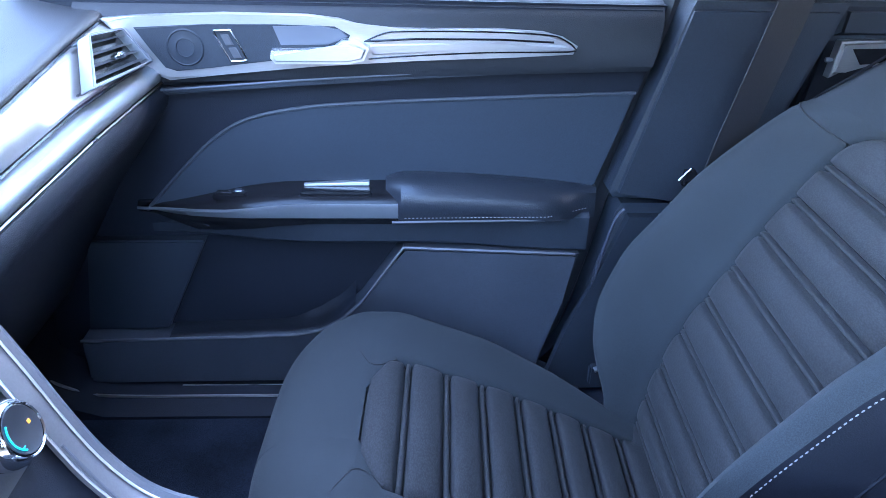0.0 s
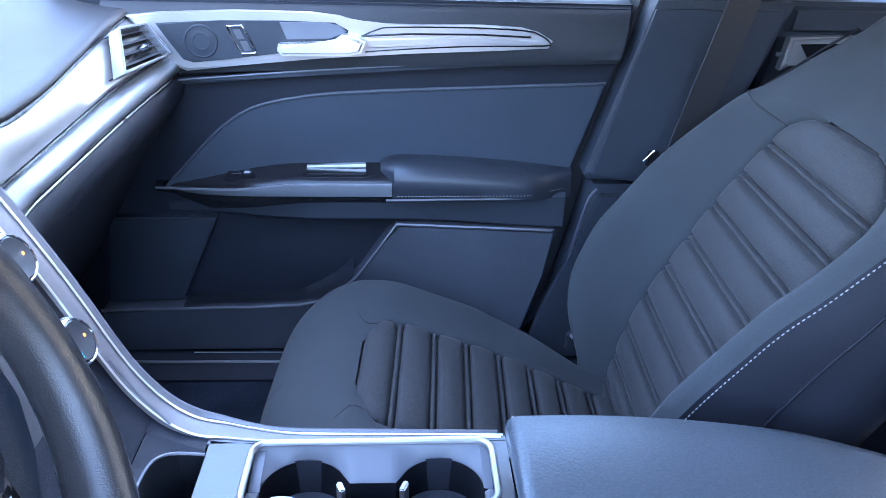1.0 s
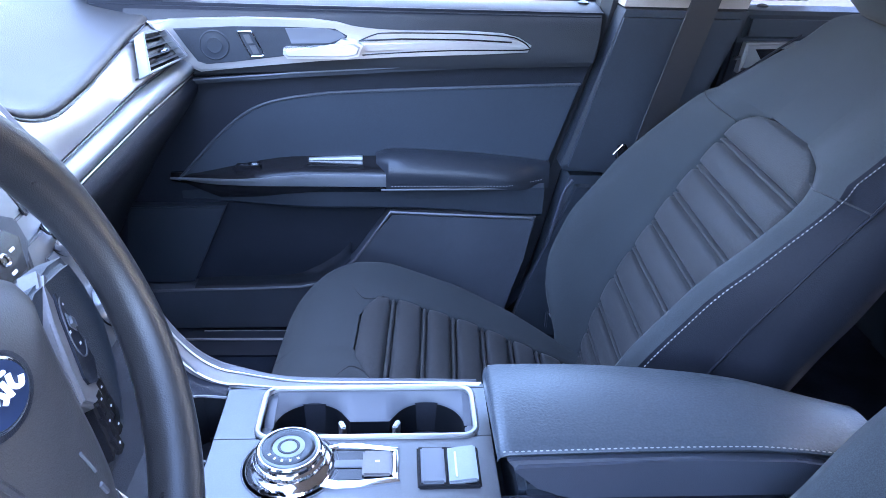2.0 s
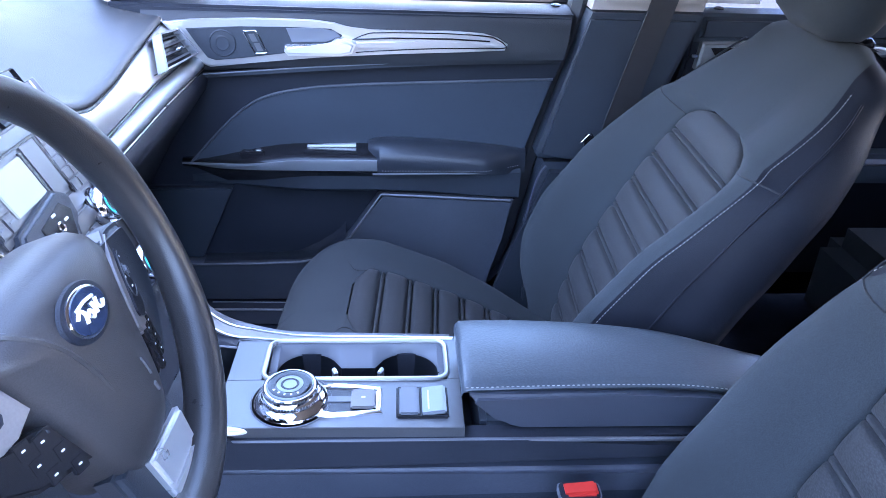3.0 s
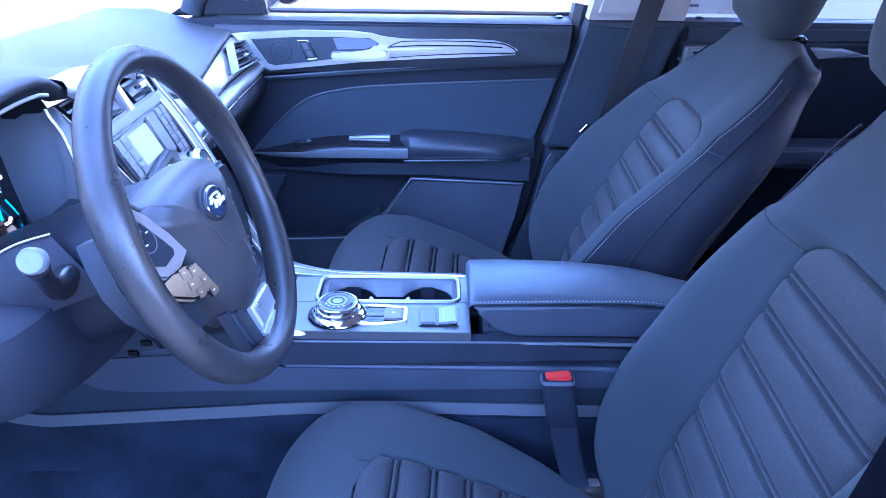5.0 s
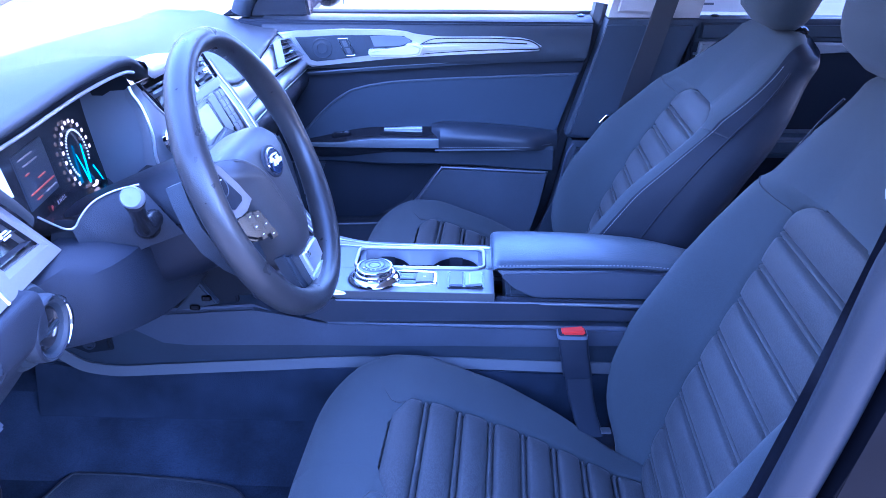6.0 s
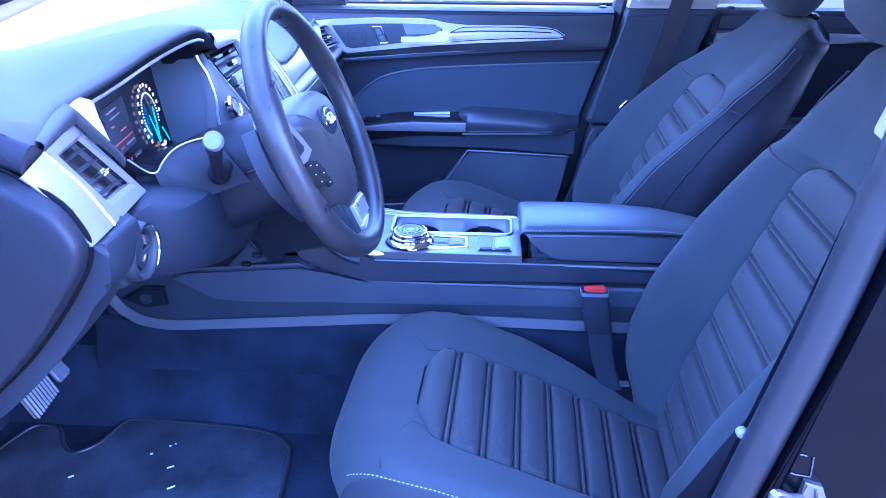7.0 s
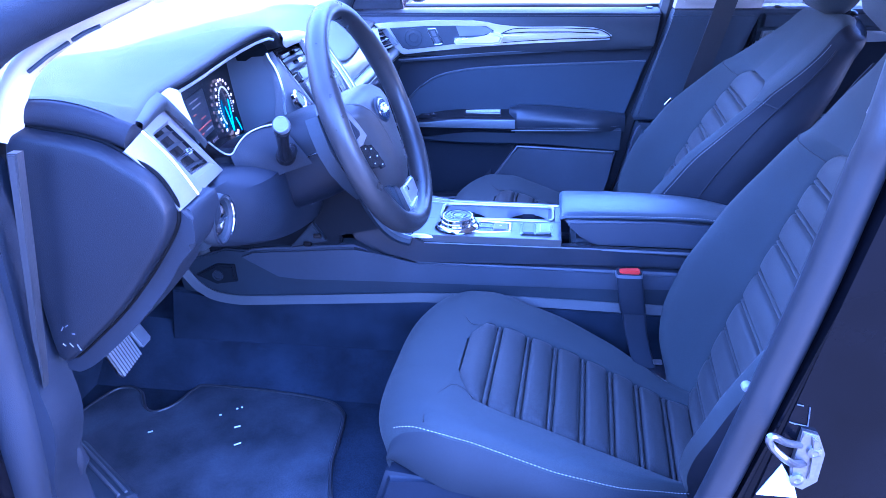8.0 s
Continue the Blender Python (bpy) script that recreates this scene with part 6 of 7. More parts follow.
def steering_wheel():
    w = thing("steering_wheel", WHEEL, "black leather steering wheel with silver spokes and blue oval badge", "steering wheel")
    R = 0.177
    rings = []
    for i in range(96):
        a = 2 * math.pi * i / 96
        thumb = sum(math.exp(-((math.degrees(a) - c) / 14) ** 2) for c in (25, 155))
        r = 0.0155 + 0.0022 * thumb + 0.0022 * smoothstep(-math.sin(a) * 1.5)
        rings.append([WM @ Vector((-0.003 + (R + r * 0.95 * math.cos(b)) * math.cos(a), (R + r * 0.95 * math.cos(b)) * math.sin(a), r * 1.12 * math.sin(b))) for b in [2 * math.pi * j / 18 for j in range(18)]])
    part("rim", sheet(rings, closed=True, wrap=True), M_wheel, w, "worn black leather rim", 80)
    # airbag cover
    half = [(0.045, 0.052), (0.078, 0.046), (0.094, 0.032), (0.087, 0.012), (0.078, -0.015), (0.069, -0.045), (0.060, -0.078), (0.047, -0.108), (0.027, -0.126)]
    hub = [(0.0, 0.0535)] + half + [(0.0, -0.131)] + [(-x, y) for x, y in reversed(half)]
    ring0 = smooth_line([(x, y, 0) for x, y in hub], 4, True)
    rings = []
    for k, (sc, h) in enumerate(((1.0, -0.045), (1.0, -0.024), (0.985, -0.015), (0.93, -0.004), (0.82, 0.006), (0.66, 0.013), (0.45, 0.0165), (0.2, 0.018))):
        rings.append([WM @ Vector((p.x * sc, -0.02 + (p.y + 0.02) * sc, h)) for p in ring0])
    cover = part("airbag_cover", loft(rings), M_hub, w, "smooth dark airbag cover", 60)
    domes = [(0.0, 0.018), (0.2, 0.018), (0.45, 0.0165), (0.66, 0.013), (0.82, 0.006), (0.93, -0.004), (0.985, -0.015), (1.0, -0.024)]

    def on_cover(x, y, lift=0.0):
        """A point of the domed cover above local x, y."""
        a = math.atan2(y + 0.02, x)
        edge = min(ring0, key=lambda p: abs((math.atan2(p.y + 0.02, p.x) - a + math.pi) % (2 * math.pi) - math.pi))
        k = math.hypot(x, y + 0.02) / math.hypot(edge.x, edge.y + 0.02)
        return WM @ Vector((x, y, keyed(domes, k)[0] + lift))
    crease = smooth_line([(-0.084, 0.056, 0), (-0.066, 0.039, 0), (-0.049, 0.016, 0), (-0.038, -0.006, 0), (-0.030, -0.031, 0), (-0.026, -0.052, 0)], 6)
    part("cover_line", tube([on_cover(p.x, p.y, -0.0018) for p in crease], [0.0030 if k < 24 else lerp(0.0030, 0.0014, (k - 24) / 6) for k in range(len(crease))], 8), M_hub, cover, "faint moulded crease")
    m = WM @ Matrix.Translation((-0.004, 0.009, 0.0178)) @ Matrix.Rotation(radians(-6), 4, "Z") @ Matrix.Diagonal((1.28, 0.84, 1, 1))
    part("badge_recess", lathe([(0.0, 0.0012), (0.0232, 0.0012), (0.0250, 0.0006), (0.0262, -0.002)], m, 36), M_trim, cover, "dark recess round the badge")
    badge = part("badge", lathe([(0.0, 0.0), (0.0212, 0.0), (0.0212, 0.0018), (0.0203, 0.0026), (0.0192, 0.0028), (0.0, 0.0028)], m, 36), M_chrome, w, "chrome-rimmed oval badge")
    part("badge_field", lathe([(0.0, 0.0022), (0.0193, 0.0026), (0.0185, 0.0034), (0.0, 0.0038)], m, 36), M_blue, badge, "blue badge field")
    for line in ([(-0.0145, 0.001), (-0.0095, 0.006), (-0.0060, 0.001), (-0.0075, -0.007)], [(-0.0050, -0.004), (-0.0015, 0.001), (0.0015, -0.004), (-0.0010, -0.007)], [(0.0035, 0.005), (0.0045, -0.001), (0.0050, -0.006)], [(0.0090, 0.006), (0.0080, -0.001), (0.0120, -0.005), (0.0150, 0.000)], [(-0.0120, 0.0075), (-0.0020, 0.0095), (0.0080, 0.0085)]):
        part("badge_shape", moved(tube(smooth_line([(x, y, 0.0040) for x, y in line], 4), 0.0016, 6), m), M_paper, badge)
    for y0, y1, wide in ((-0.052, -0.068, 0.0026), (-0.076, -0.084, 0.0034)):
        part("moulded_mark", tube([on_cover(0.018, y0, 0.0004), on_cover(0.019, (y0 + y1) / 2, 0.0004), on_cover(0.020, y1, 0.0004)], wide / 2, 6), M_strip, cover)
    # side spokes
    for sx in (-1, 1):
        WS = WM @ Matrix.Rotation(radians(-8), 4, "Z") @ Matrix.Translation((sx * 0.115, -0.030 if sx > 0 else -0.005, -0.022 if sx > 0 else -0.014)) @ Matrix.Rotation(radians(18 * sx), 4, "Y") @ Matrix.Translation((-sx * 0.115, 0, -0.004))
        arm = [(0.070, 0.030), (0.115, 0.044), (0.150, 0.052), (0.168, 0.052), (0.172, 0.030), (0.172, 0.0), (0.160, -0.030), (0.130, -0.062), (0.100, -0.085), (0.060, -0.085)]
        arm = [(sx * x, y) for x, y in arm]
        spoke = part("spoke", moved(prism(arm, "z", -0.026, 0.0, 0.006, 3), WM @ Matrix.Rotation(radians(-8), 4, "Z") @ Matrix.Translation((0, -0.018, -0.020))), M_plastic, w, "dark side spoke")
        out = [(0.137, 0.066), (0.124, 0.056), (0.105, 0.036), (0.087, 0.011), (0.076, -0.014), (0.092, -0.024), (0.116, -0.028), (0.147, -0.012), (0.156, 0.016), (0.150, 0.046)]
        bez = part("spoke_bezel", moved(prism([(sx * x, y) for x, y in out], "z", -0.006, 0.010, 0.003, 3), WS), M_satin, spoke, "satin grey spoke bezel")
        inn = [(0.1375, 0.051), (0.1285, 0.050), (0.117, 0.034), (0.093, -0.004), (0.096, -0.011), (0.114, -0.017), (0.140, -0.004), (0.149, 0.015), (0.151, 0.031)]
        pad = part("button_pad", moved(prism([(sx * x, y) for x, y in inn], "z", 0.0, 0.0118, 0.002), WS), M_trim, bez, "dark button pad")
        part("button", moved(prism([(sx * x, y) for x, y in ((0.134, 0.028), (0.126, 0.034), (0.121, 0.026), (0.129, 0.019))], "z", 0.008, 0.0145, 0.002), WS), M_key, pad)
        rim = smooth_line([(sx * x, y, 0.0120) for x, y in ((0.136, 0.044), (0.122, 0.038), (0.110, 0.019), (0.113, 0.006), (0.125, 0.004), (0.141, 0.016), (0.146, 0.032))], 3, True)
        part("key_outline", tube([WS @ p for p in rim], 0.0007, 5, closed=True), M_strip, pad, "moulded outline of the rocker keys")
        for x, y in ((0.134, 0.039), (0.142, 0.027), (0.123, 0.012), (0.116, 0.023)):
            part("mark", moved(box(sx * x - 0.0017, sx * x + 0.0017, y - 0.0008, y + 0.0008, 0.011, 0.0123, 0), WS), M_marks, pad)
        KX, KY = (-0.022, -0.010) if sx < 0 else (0.0, 0.0)
        keys = [(0.131, -0.012), (0.094, -0.020), (0.080, -0.058), (0.122, -0.051), (0.154, -0.032), (0.149, -0.015)]
        keys = [(x + KX, y + KY) for x, y in keys]
        kp = part("keypad", moved(prism([(sx * x, y) for x, y in keys], "z", -0.004, 0.010, 0.004, 3), WS), M_gloss, spoke, "gloss black keypad")
        for x, y in [(x + KX, y + KY) for x, y in ((0.118, -0.021), (0.105, -0.0245), (0.097, -0.038), (0.115, -0.035), (0.092, -0.053), (0.109, -0.047))]:
            key = part("key", moved(box(sx * x - 0.0058, sx * x + 0.0058, y - 0.0058, y + 0.0058, 0.006, 0.0105, 0.0008), WS), M_gloss, kp)
            part("mark", moved(box(sx * x - 0.0018, sx * x + 0.0012, y - 0.0007, y + 0.0007, 0.0100, 0.0109, 0.0003, 1), WS), M_marks, key)
    low = [(-0.055, -0.100), (0.055, -0.100), (0.052, -0.140), (0.040, -0.178), (-0.040, -0.178), (-0.052, -0.140)]
    lower = part("lower_spoke", moved(prism(low, "z", -0.024, -0.004, 0.006, 3), WM), M_plastic, w, "dark lower spoke")
    up_half = [(-0.024, -0.117), (0.046, -0.122), (0.040, -0.152), (-0.022, -0.150)]
    low_half = [(-0.022, -0.1515), (0.040, -0.1535), (0.024, -0.182), (-0.018, -0.176)]
    part("spoke_plate", moved(prism(up_half, "z", -0.01, 0.004, 0.003), WM), M_bright, lower, "satin silver spoke plate")
    part("spoke_plate", moved(prism(low_half, "z", -0.012, 0.002, 0.003), WM), M_bright, lower, "satin silver spoke plate")
    return w


steering_wheel()


def steering_column():
    c = thing("steering_column", (-0.33, -0.368, 0.87), "dark steering column shroud with a grey-tipped stalk", "steering column")
    rings = []
    for h, a, b in ((-0.025, 0.050, 0.048), (-0.035, 0.072, 0.062), (-0.06, 0.080, 0.070), (-0.12, 0.084, 0.074), (-0.20, 0.080, 0.072), (-0.26, 0.078, 0.07)):
        rings.append([WM @ Vector((a * math.copysign(abs(math.cos(q)) ** 0.7, math.cos(q)), -0.018 + b * math.copysign(abs(math.sin(q)) ** 0.7, math.sin(q)), h)) for q in [2 * math.pi * j / 32 for j in range(32)]])
    part("shroud", loft(rings), M_shroud, c, "two-piece dark shroud", 50)
    part("shroud_line", tube([WM @ Vector((-0.0835, -0.005, -h)) for h in (0.05, 0.1, 0.16, 0.22)], 0.0012, 6), M_gloss, c)
    p = [(-0.335, -0.43, 0.893), (-0.332, -0.470, 0.894), (-0.326, -0.500, 0.900), (-0.318, -0.525, 0.925), (-0.309, -0.548, 0.950)]
    st = part("stalk", tube(smooth_line(p, 4), [0.012, 0.012, 0.0122, 0.0125, 0.0128, 0.0128, 0.0125, 0.012, 0.0108, 0.0096, 0.0088, 0.0085, 0.0085, 0.0088, 0.0095, 0.0105, 0.0115], 14), M_gloss, c, "dark indicator stalk")
    part("stalk_boss", lathe([(0.0155 * math.sin(radians(q)), -0.0155 * math.cos(radians(q))) for q in range(0, 181, 15)], Matrix.Translation((-0.335, -0.474, 0.889)), 24), M_gloss, st, "gloss black ball at the stalk root")
    part("stalk_tip", lathe([(0.0, -0.016), (0.0085, -0.016), (0.0118, -0.007), (0.0122, 0.003), (0.0105, 0.006), (0.0085, 0.0052), (0.0, 0.007)], Matrix.Translation((-0.305, -0.558, 0.960)) @ Euler((radians(62), radians(20), 0)).to_matrix().to_4x4(), 22), M_key, st, "grey twist end")
    return c


steering_column()


# ---- centre console ----
def console():
    c = thing("centre_console", (-0.1, -0.05, 0.27), "grey-topped centre console with cup holders, rotary shifter and padded armrest", "centre console")
    def frame_ring(x0, x1, y0, y1, r, z, n=6):
        pts = []
        for cx, cy, a0 in ((x1 - r, y1 - r, 0), (x0 + r, y1 - r, 90), (x0 + r, y0 + r, 180), (x1 - r, y0 + r, 270)):
            for k in range(n + 1):
                a = radians(a0 + 90 * k / n)
                pts.append((cx + r * math.cos(a), cy + r * math.sin(a), z))
        return pts
    # top plate with the well cut out: strips round the well
    zt = 0.617
    plate = [prism([(-0.215, 0.042), (0.098, 0.042), (0.098, 0.050), (-0.205, 0.056)], "z", 0.58, zt, 0.0008), prism([(-0.207, -0.135), (0.098, -0.138), (0.098, -0.044), (-0.207, -0.044)], "z", 0.585, zt, 0.0008),
             prism([(-0.207, -0.044), (-0.162, -0.044), (-0.162, 0.042), (-0.207, 0.048)], "z", 0.58, zt, 0.0008), prism([(0.082, -0.044), (0.098, -0.044), (0.098, 0.042), (0.082, 0.042)], "z", 0.58, zt, 0.0008)]
    top = part("top_plate", join(*plate), M_plate, c, "satin grey-blue console plate")
    part("cup_rim", tube(frame_ring(-0.162, 0.082, -0.044, 0.042, 0.016, zt + 0.0005), 0.0038, 10, closed=True), M_silver, top, "bright rim round the cup well")
    def hole(x):
        r = 0.0
        for cx in (-0.106, 0.028):
            if abs(x - cx) < 0.043:
                r = max(r, math.sqrt(1 - ((x - cx) / 0.043) ** 2))
        if -0.106 < x < 0.028:
            r = max(r, 0.24)
        return -0.008 + 0.042 * r, -0.010 - 0.028 * min(1, 6 * r)
    stations = [-0.160, -0.1545] + [-0.149 + 0.0895 * (1 - math.cos(math.pi * k / 60)) * 1.229 for k in range(61)] + [0.0755, 0.080]
    far_side = [[(x, 0.0405, 0.6155), (x, 0.038, 0.611), (x, lerp(0.038, hole(x)[0], 0.9), 0.603), (x, hole(x)[0], 0.600)] for x in stations]
    near_side = [[(x, -0.0425, 0.6155), (x, -0.041, 0.611), (x, lerp(-0.041, hole(x)[1], 0.9), 0.605), (x, hole(x)[1], 0.600)] for x in stations]
    part("cup_surround", join(sheet(far_side), sheet(near_side)), M_key, top, "grey sloping surround of the cup holders", 50)
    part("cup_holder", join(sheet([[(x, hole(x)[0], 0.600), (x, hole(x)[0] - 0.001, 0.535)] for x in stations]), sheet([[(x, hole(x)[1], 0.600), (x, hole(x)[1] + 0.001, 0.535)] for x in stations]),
                            sheet([[(-0.165, -0.05, 0.5355), (-0.165, 0.045, 0.5355)], [(0.09, -0.05, 0.5355), (0.09, 0.045, 0.5355)]])), M_dark, top, "deep twin cup recess, its shade put into a near-black colour", 50)
    for cx, turn in ((-0.071, 22), (-0.008, -22)):
        part("grip_tab", moved(box(-0.003, 0.003, -0.007, 0.007, -0.03, 0.010, 0.0015), pose(cx, 0.001, 0.588, 0, 0, turn)), M_silver, top, "pale grip tab")
    # rotary shifter
    m = Matrix.Translation((-0.118, -0.086, zt))
    well = part("shifter_well", lathe([(0.0, 0.0006), (0.0490, 0.0006), (0.0500, 0.0014), (0.0512, 0.0006)], m, 48), M_key, top, "dark recess round the selector")
    sh = part("rotary_shifter", lathe([(0.0, 0.0), (0.046, 0.0), (0.0465, 0.002), (0.045, 0.0045), (0.040, 0.0075), (0.0365, 0.0085), (0.0355, 0.0095), (0.0352, 0.0125), (0.0368, 0.0133), (0.0368, 0.0160), (0.0350, 0.0172), (0.0338, 0.0176), (0.0332, 0.0200), (0.0338, 0.0206), (0.0338, 0.0238), (0.0318, 0.0252), (0.0, 0.0252)], m, 56), M_chrome, c, "chrome rotary gear selector")
    part("knurl", join(*[moved(box(0.0360, 0.0372, -0.0006, 0.0006, 0.0136, 0.0158, 0), m @ Matrix.Rotation(2 * math.pi * k / 60, 4, "Z")) for k in range(60)]), M_silver, sh)
    part("dial_top", lathe([(0.0, 0.0250), (0.0298, 0.0250), (0.0298, 0.0262), (0.0280, 0.0272), (0.0, 0.0272)], m, 40), M_greypl, sh, "satin grey dial top")
    part("dial_ring", lathe([(0.0165, 0.0273), (0.0175, 0.0278), (0.0265, 0.0278), (0.0275, 0.0273)], m, 36, False), M_gloss, sh, "dark ring with gear marks")
    part("dial_ring", lathe([(0.0085, 0.0273), (0.0092, 0.0279), (0.0108, 0.0279), (0.0115, 0.0273)], m, 32, False), M_gloss, sh)
    for k in range(5):
        part("mark", moved(box(0.0200, 0.0232, -0.0012, 0.0012, 0.0277, 0.0282, 0), m @ Matrix.Rotation(radians(215 + 22 * k), 4, "Z")), M_marks, sh)
    tray = [(-0.085, -0.118), (-0.010, -0.114), (-0.006, -0.108), (-0.006, -0.070), (-0.012, -0.062), (-0.080, -0.058)]
    inner_tray = [(-0.080, -0.108), (-0.016, -0.107), (-0.0115, -0.103), (-0.0115, -0.073), (-0.016, -0.068), (-0.080, -0.066)]
    ring0 = smooth_line([(x, y, 0) for x, y in tray], 4, True)
    ring1 = smooth_line([(x, y, 0) for x, y in inner_tray], 4, True)
    frame_rows = [[(p.x, p.y, zt - 0.001) for p in ring0], [(p.x, p.y, zt + 0.003) for p in ring0], [((p.x + q.x) / 2, (p.y + q.y) / 2, zt + 0.0042) for p, q in zip(ring0, ring1)], [(q.x, q.y, zt + 0.003) for q in ring1], [(q.x, q.y, zt + 0.0008) for q in ring1]]
    tr = part("shift_bezel", sheet(frame_rows, closed=True), M_chrome, c, "bright bezel beside the shifter", 50)
    part("slot", prism(inner_tray, "z", zt - 0.001, zt + 0.0012, 0), M_gloss, tr, "dark tray beside the shifter")
    part("step", box(-0.076, -0.042, -0.092, -0.080, zt + 0.001, zt + 0.0028, 0.001), M_key, tr)
    key = part("key", box(-0.043, -0.0125, -0.1055, -0.069, zt + 0.0005, zt + 0.0055, 0.002), M_satin, tr, "satin grey push key")
    part("mark", box(-0.030, -0.025, -0.088, -0.085, zt + 0.0052, zt + 0.0058, 0), M_marks, key)
    bp = part("brake_switch_bezel", box(0.014, 0.080, -0.122, -0.062, zt - 0.004, zt + 0.003, 0.002), M_gloss, c, "black switch frame")
    part("switch", box(0.018, 0.043, -0.118, -0.066, zt, zt + 0.006, 0.002), M_key, bp)
    part("switch", moved(box(-0.016, 0.016, -0.026, 0.026, -0.002, 0.004, 0.002), pose(0.061, -0.092, zt + 0.003, 0, -8, 0)), M_greypl, bp, "pale parking brake switch")
    part("mark", box(0.0535, 0.0555, -0.112, -0.075, zt + 0.004, zt + 0.0075, 0.0005), M_marks, bp)
    corner = lathe([(0.0, 0.0), (1.0, 0.0), (0.92, 0.45), (0.6, 0.85), (0.0, 1.0)], Matrix.Translation((-0.190, -0.1365, 0.6125)) @ Matrix.Rotation(radians(-4), 4, "Z") @ Matrix.Diagonal((0.026, 0.0065, 0.0065, 1)), 24)
    part("corner_cap", corner, M_bright, top, "bright rounded corner piece of the plate")
    # body sides
    for y, s in ((-0.138, -1), (0.052, 1)):
        gl = [(-0.30, 0.665), (-0.265, 0.628), (-0.225, 0.608), (-0.18, 0.602), (0.16, 0.602), (0.40, 0.600), (0.42, 0.562), (-0.20, 0.559), (-0.27, 0.566), (-0.33, 0.60), (-0.36, 0.68)]
        part("side_band", prism(gl, "y", y - s * 0.02, y + s * 0.008, 0.012, 4), M_band, c, "satin dark side band with a rounded top edge")
        up = [(-0.598, 0.556), (-0.554, 0.574), (-0.33, 0.592), (-0.27, 0.566), (-0.20, 0.5575), (0.44, 0.5575), (0.44, 0.516), (-0.277, 0.512), (-0.45, 0.508), (-0.503, 0.504)]
        part("side_panel", prism(up, "y", y - s * 0.03, y + s * 0.014, 0.008, 3), M_side, c, "dark console side panel")
        low = [(-0.74, 0.53), (-0.62, 0.570), (0.44, 0.54), (0.46, 0.30), (-0.70, 0.30)]
        part("lower_panel", prism(low, "y", y - s * 0.03, y + s * 0.008, 0.004), M_plastic, c, "dark recess below the side panel")
        # added bead paints the specular highlight of the rounded band edge
        part("band_highlight", tube(smooth_line([(-0.262, y + s * 0.0045, 0.628), (-0.225, y + s * 0.0045, 0.6075), (-0.18, y + s * 0.0045, 0.6005), (0.16, y + s * 0.0045, 0.6005), (0.39, y + s * 0.0045, 0.5985)], 5), 0.0030, 8), M_mid, c, "paler bead added as the highlight on the band's top edge")
        strip = [(-0.722, 0.530), (-0.702, 0.498), (-0.688, 0.481), (-0.662, 0.463), (-0.637, 0.4555), (-0.60, 0.451), (-0.569, 0.452), (-0.471, 0.459), (-0.302, 0.471), (-0.17, 0.480), (0.0, 0.482), (0.22, 0.478), (0.44, 0.474)]
        part("grey_strip", ribbon(smooth_line([(a, y + s * 0.0165, b) for a, b in strip], 4), 0.020, 0.006, (0, s * -0.25, 1)), M_strip, c, "dull grey edging strip")
        part("carpet_side", prism([(-0.75, 0.470), (-0.70, 0.462), (-0.60, 0.4405), (-0.471, 0.449), (-0.302, 0.461), (-0.17, 0.468), (0.44, 0.464), (0.44, 0.28), (-0.78, 0.28)], "y", y, y + s * (0.016 if s > 0 else 0.020), 0.003), M_carpet, c)
    plate = part("socket_plate", prism([(-0.690, 0.508), (-0.64, 0.535), (-0.600, 0.535), (-0.598, 0.496), (-0.645, 0.488)], "y", -0.14, -0.157, 0.004), M_dark, c, "dark recess with power socket")
    part("socket", lathe([(0.0, 0.0), (0.012, 0.0), (0.012, 0.004), (0.009, 0.004), (0.008, 0.001), (0.0, 0.001)], Matrix.Translation((-0.637, -0.157, 0.512)) @ Euler((radians(90), 0, 0)).to_matrix().to_4x4(), 20), M_plastic, plate)
    port = part("port_plate", prism([(-0.452, 0.602), (-0.402, 0.658), (-0.376, 0.618)], "y", -0.178, -0.192, 0.003), M_plastic, c, "dark triangular port plate")
    for x, z in ((-0.415, 0.612), (-0.393, 0.630)):
        part("port", box(x - 0.009, x + 0.009, -0.194, -0.190, z - 0.006, z + 0.006, 0.002), M_gloss, port)
    # added plate that hides light leaking through the hollow console
    part("leak_blocker", box(-0.66, -0.36, -0.135, -0.12, 0.50, 0.672, 0.003), M_dark, c, "dark plate added to hide stray light behind the port plate")
    part("core", box(-0.36, 0.46, -0.12, 0.035, 0.27, 0.53, 0.005), M_plastic, c)
    # padded armrest
    rings = []
    for t in [0.0, 0.004, 0.010, 0.020, 0.034] + [i / 20 for i in range(1, 21)]:
        x = lerp(0.0935, 0.500, t)
        near, far = -0.116 - 0.006 * t, lerp(0.026, -0.045, t ** 1.9)
        zt2 = 0.664 + 0.006 * math.sin(t * 2.6) - 0.012 * smoothstep((t - 0.62) / 0.38)
        shift = 0.009 * (1 - (1 - max(0, 1 - t / 0.034) ** 2) ** 0.5)
        ring = []
        for k in range(11):
            u = k / 10
            ring.append((x, lerp(near, far, u), zt2 - shift + 0.005 * math.sin(math.pi * u) - 0.0015 * (abs(2 * u - 1) ** 8)))
        ring += [(x, far + 0.003, zt2 - 0.012 - shift), (x, far, zt2 - 0.022), (x, near, zt2 - 0.012), (x, near - 0.003, zt2 - 0.006 - shift)]
        rings.append(ring)
    lid = part("armrest_lid", loft(rings), M_leather, c, "padded blue-black vinyl lid", 60)
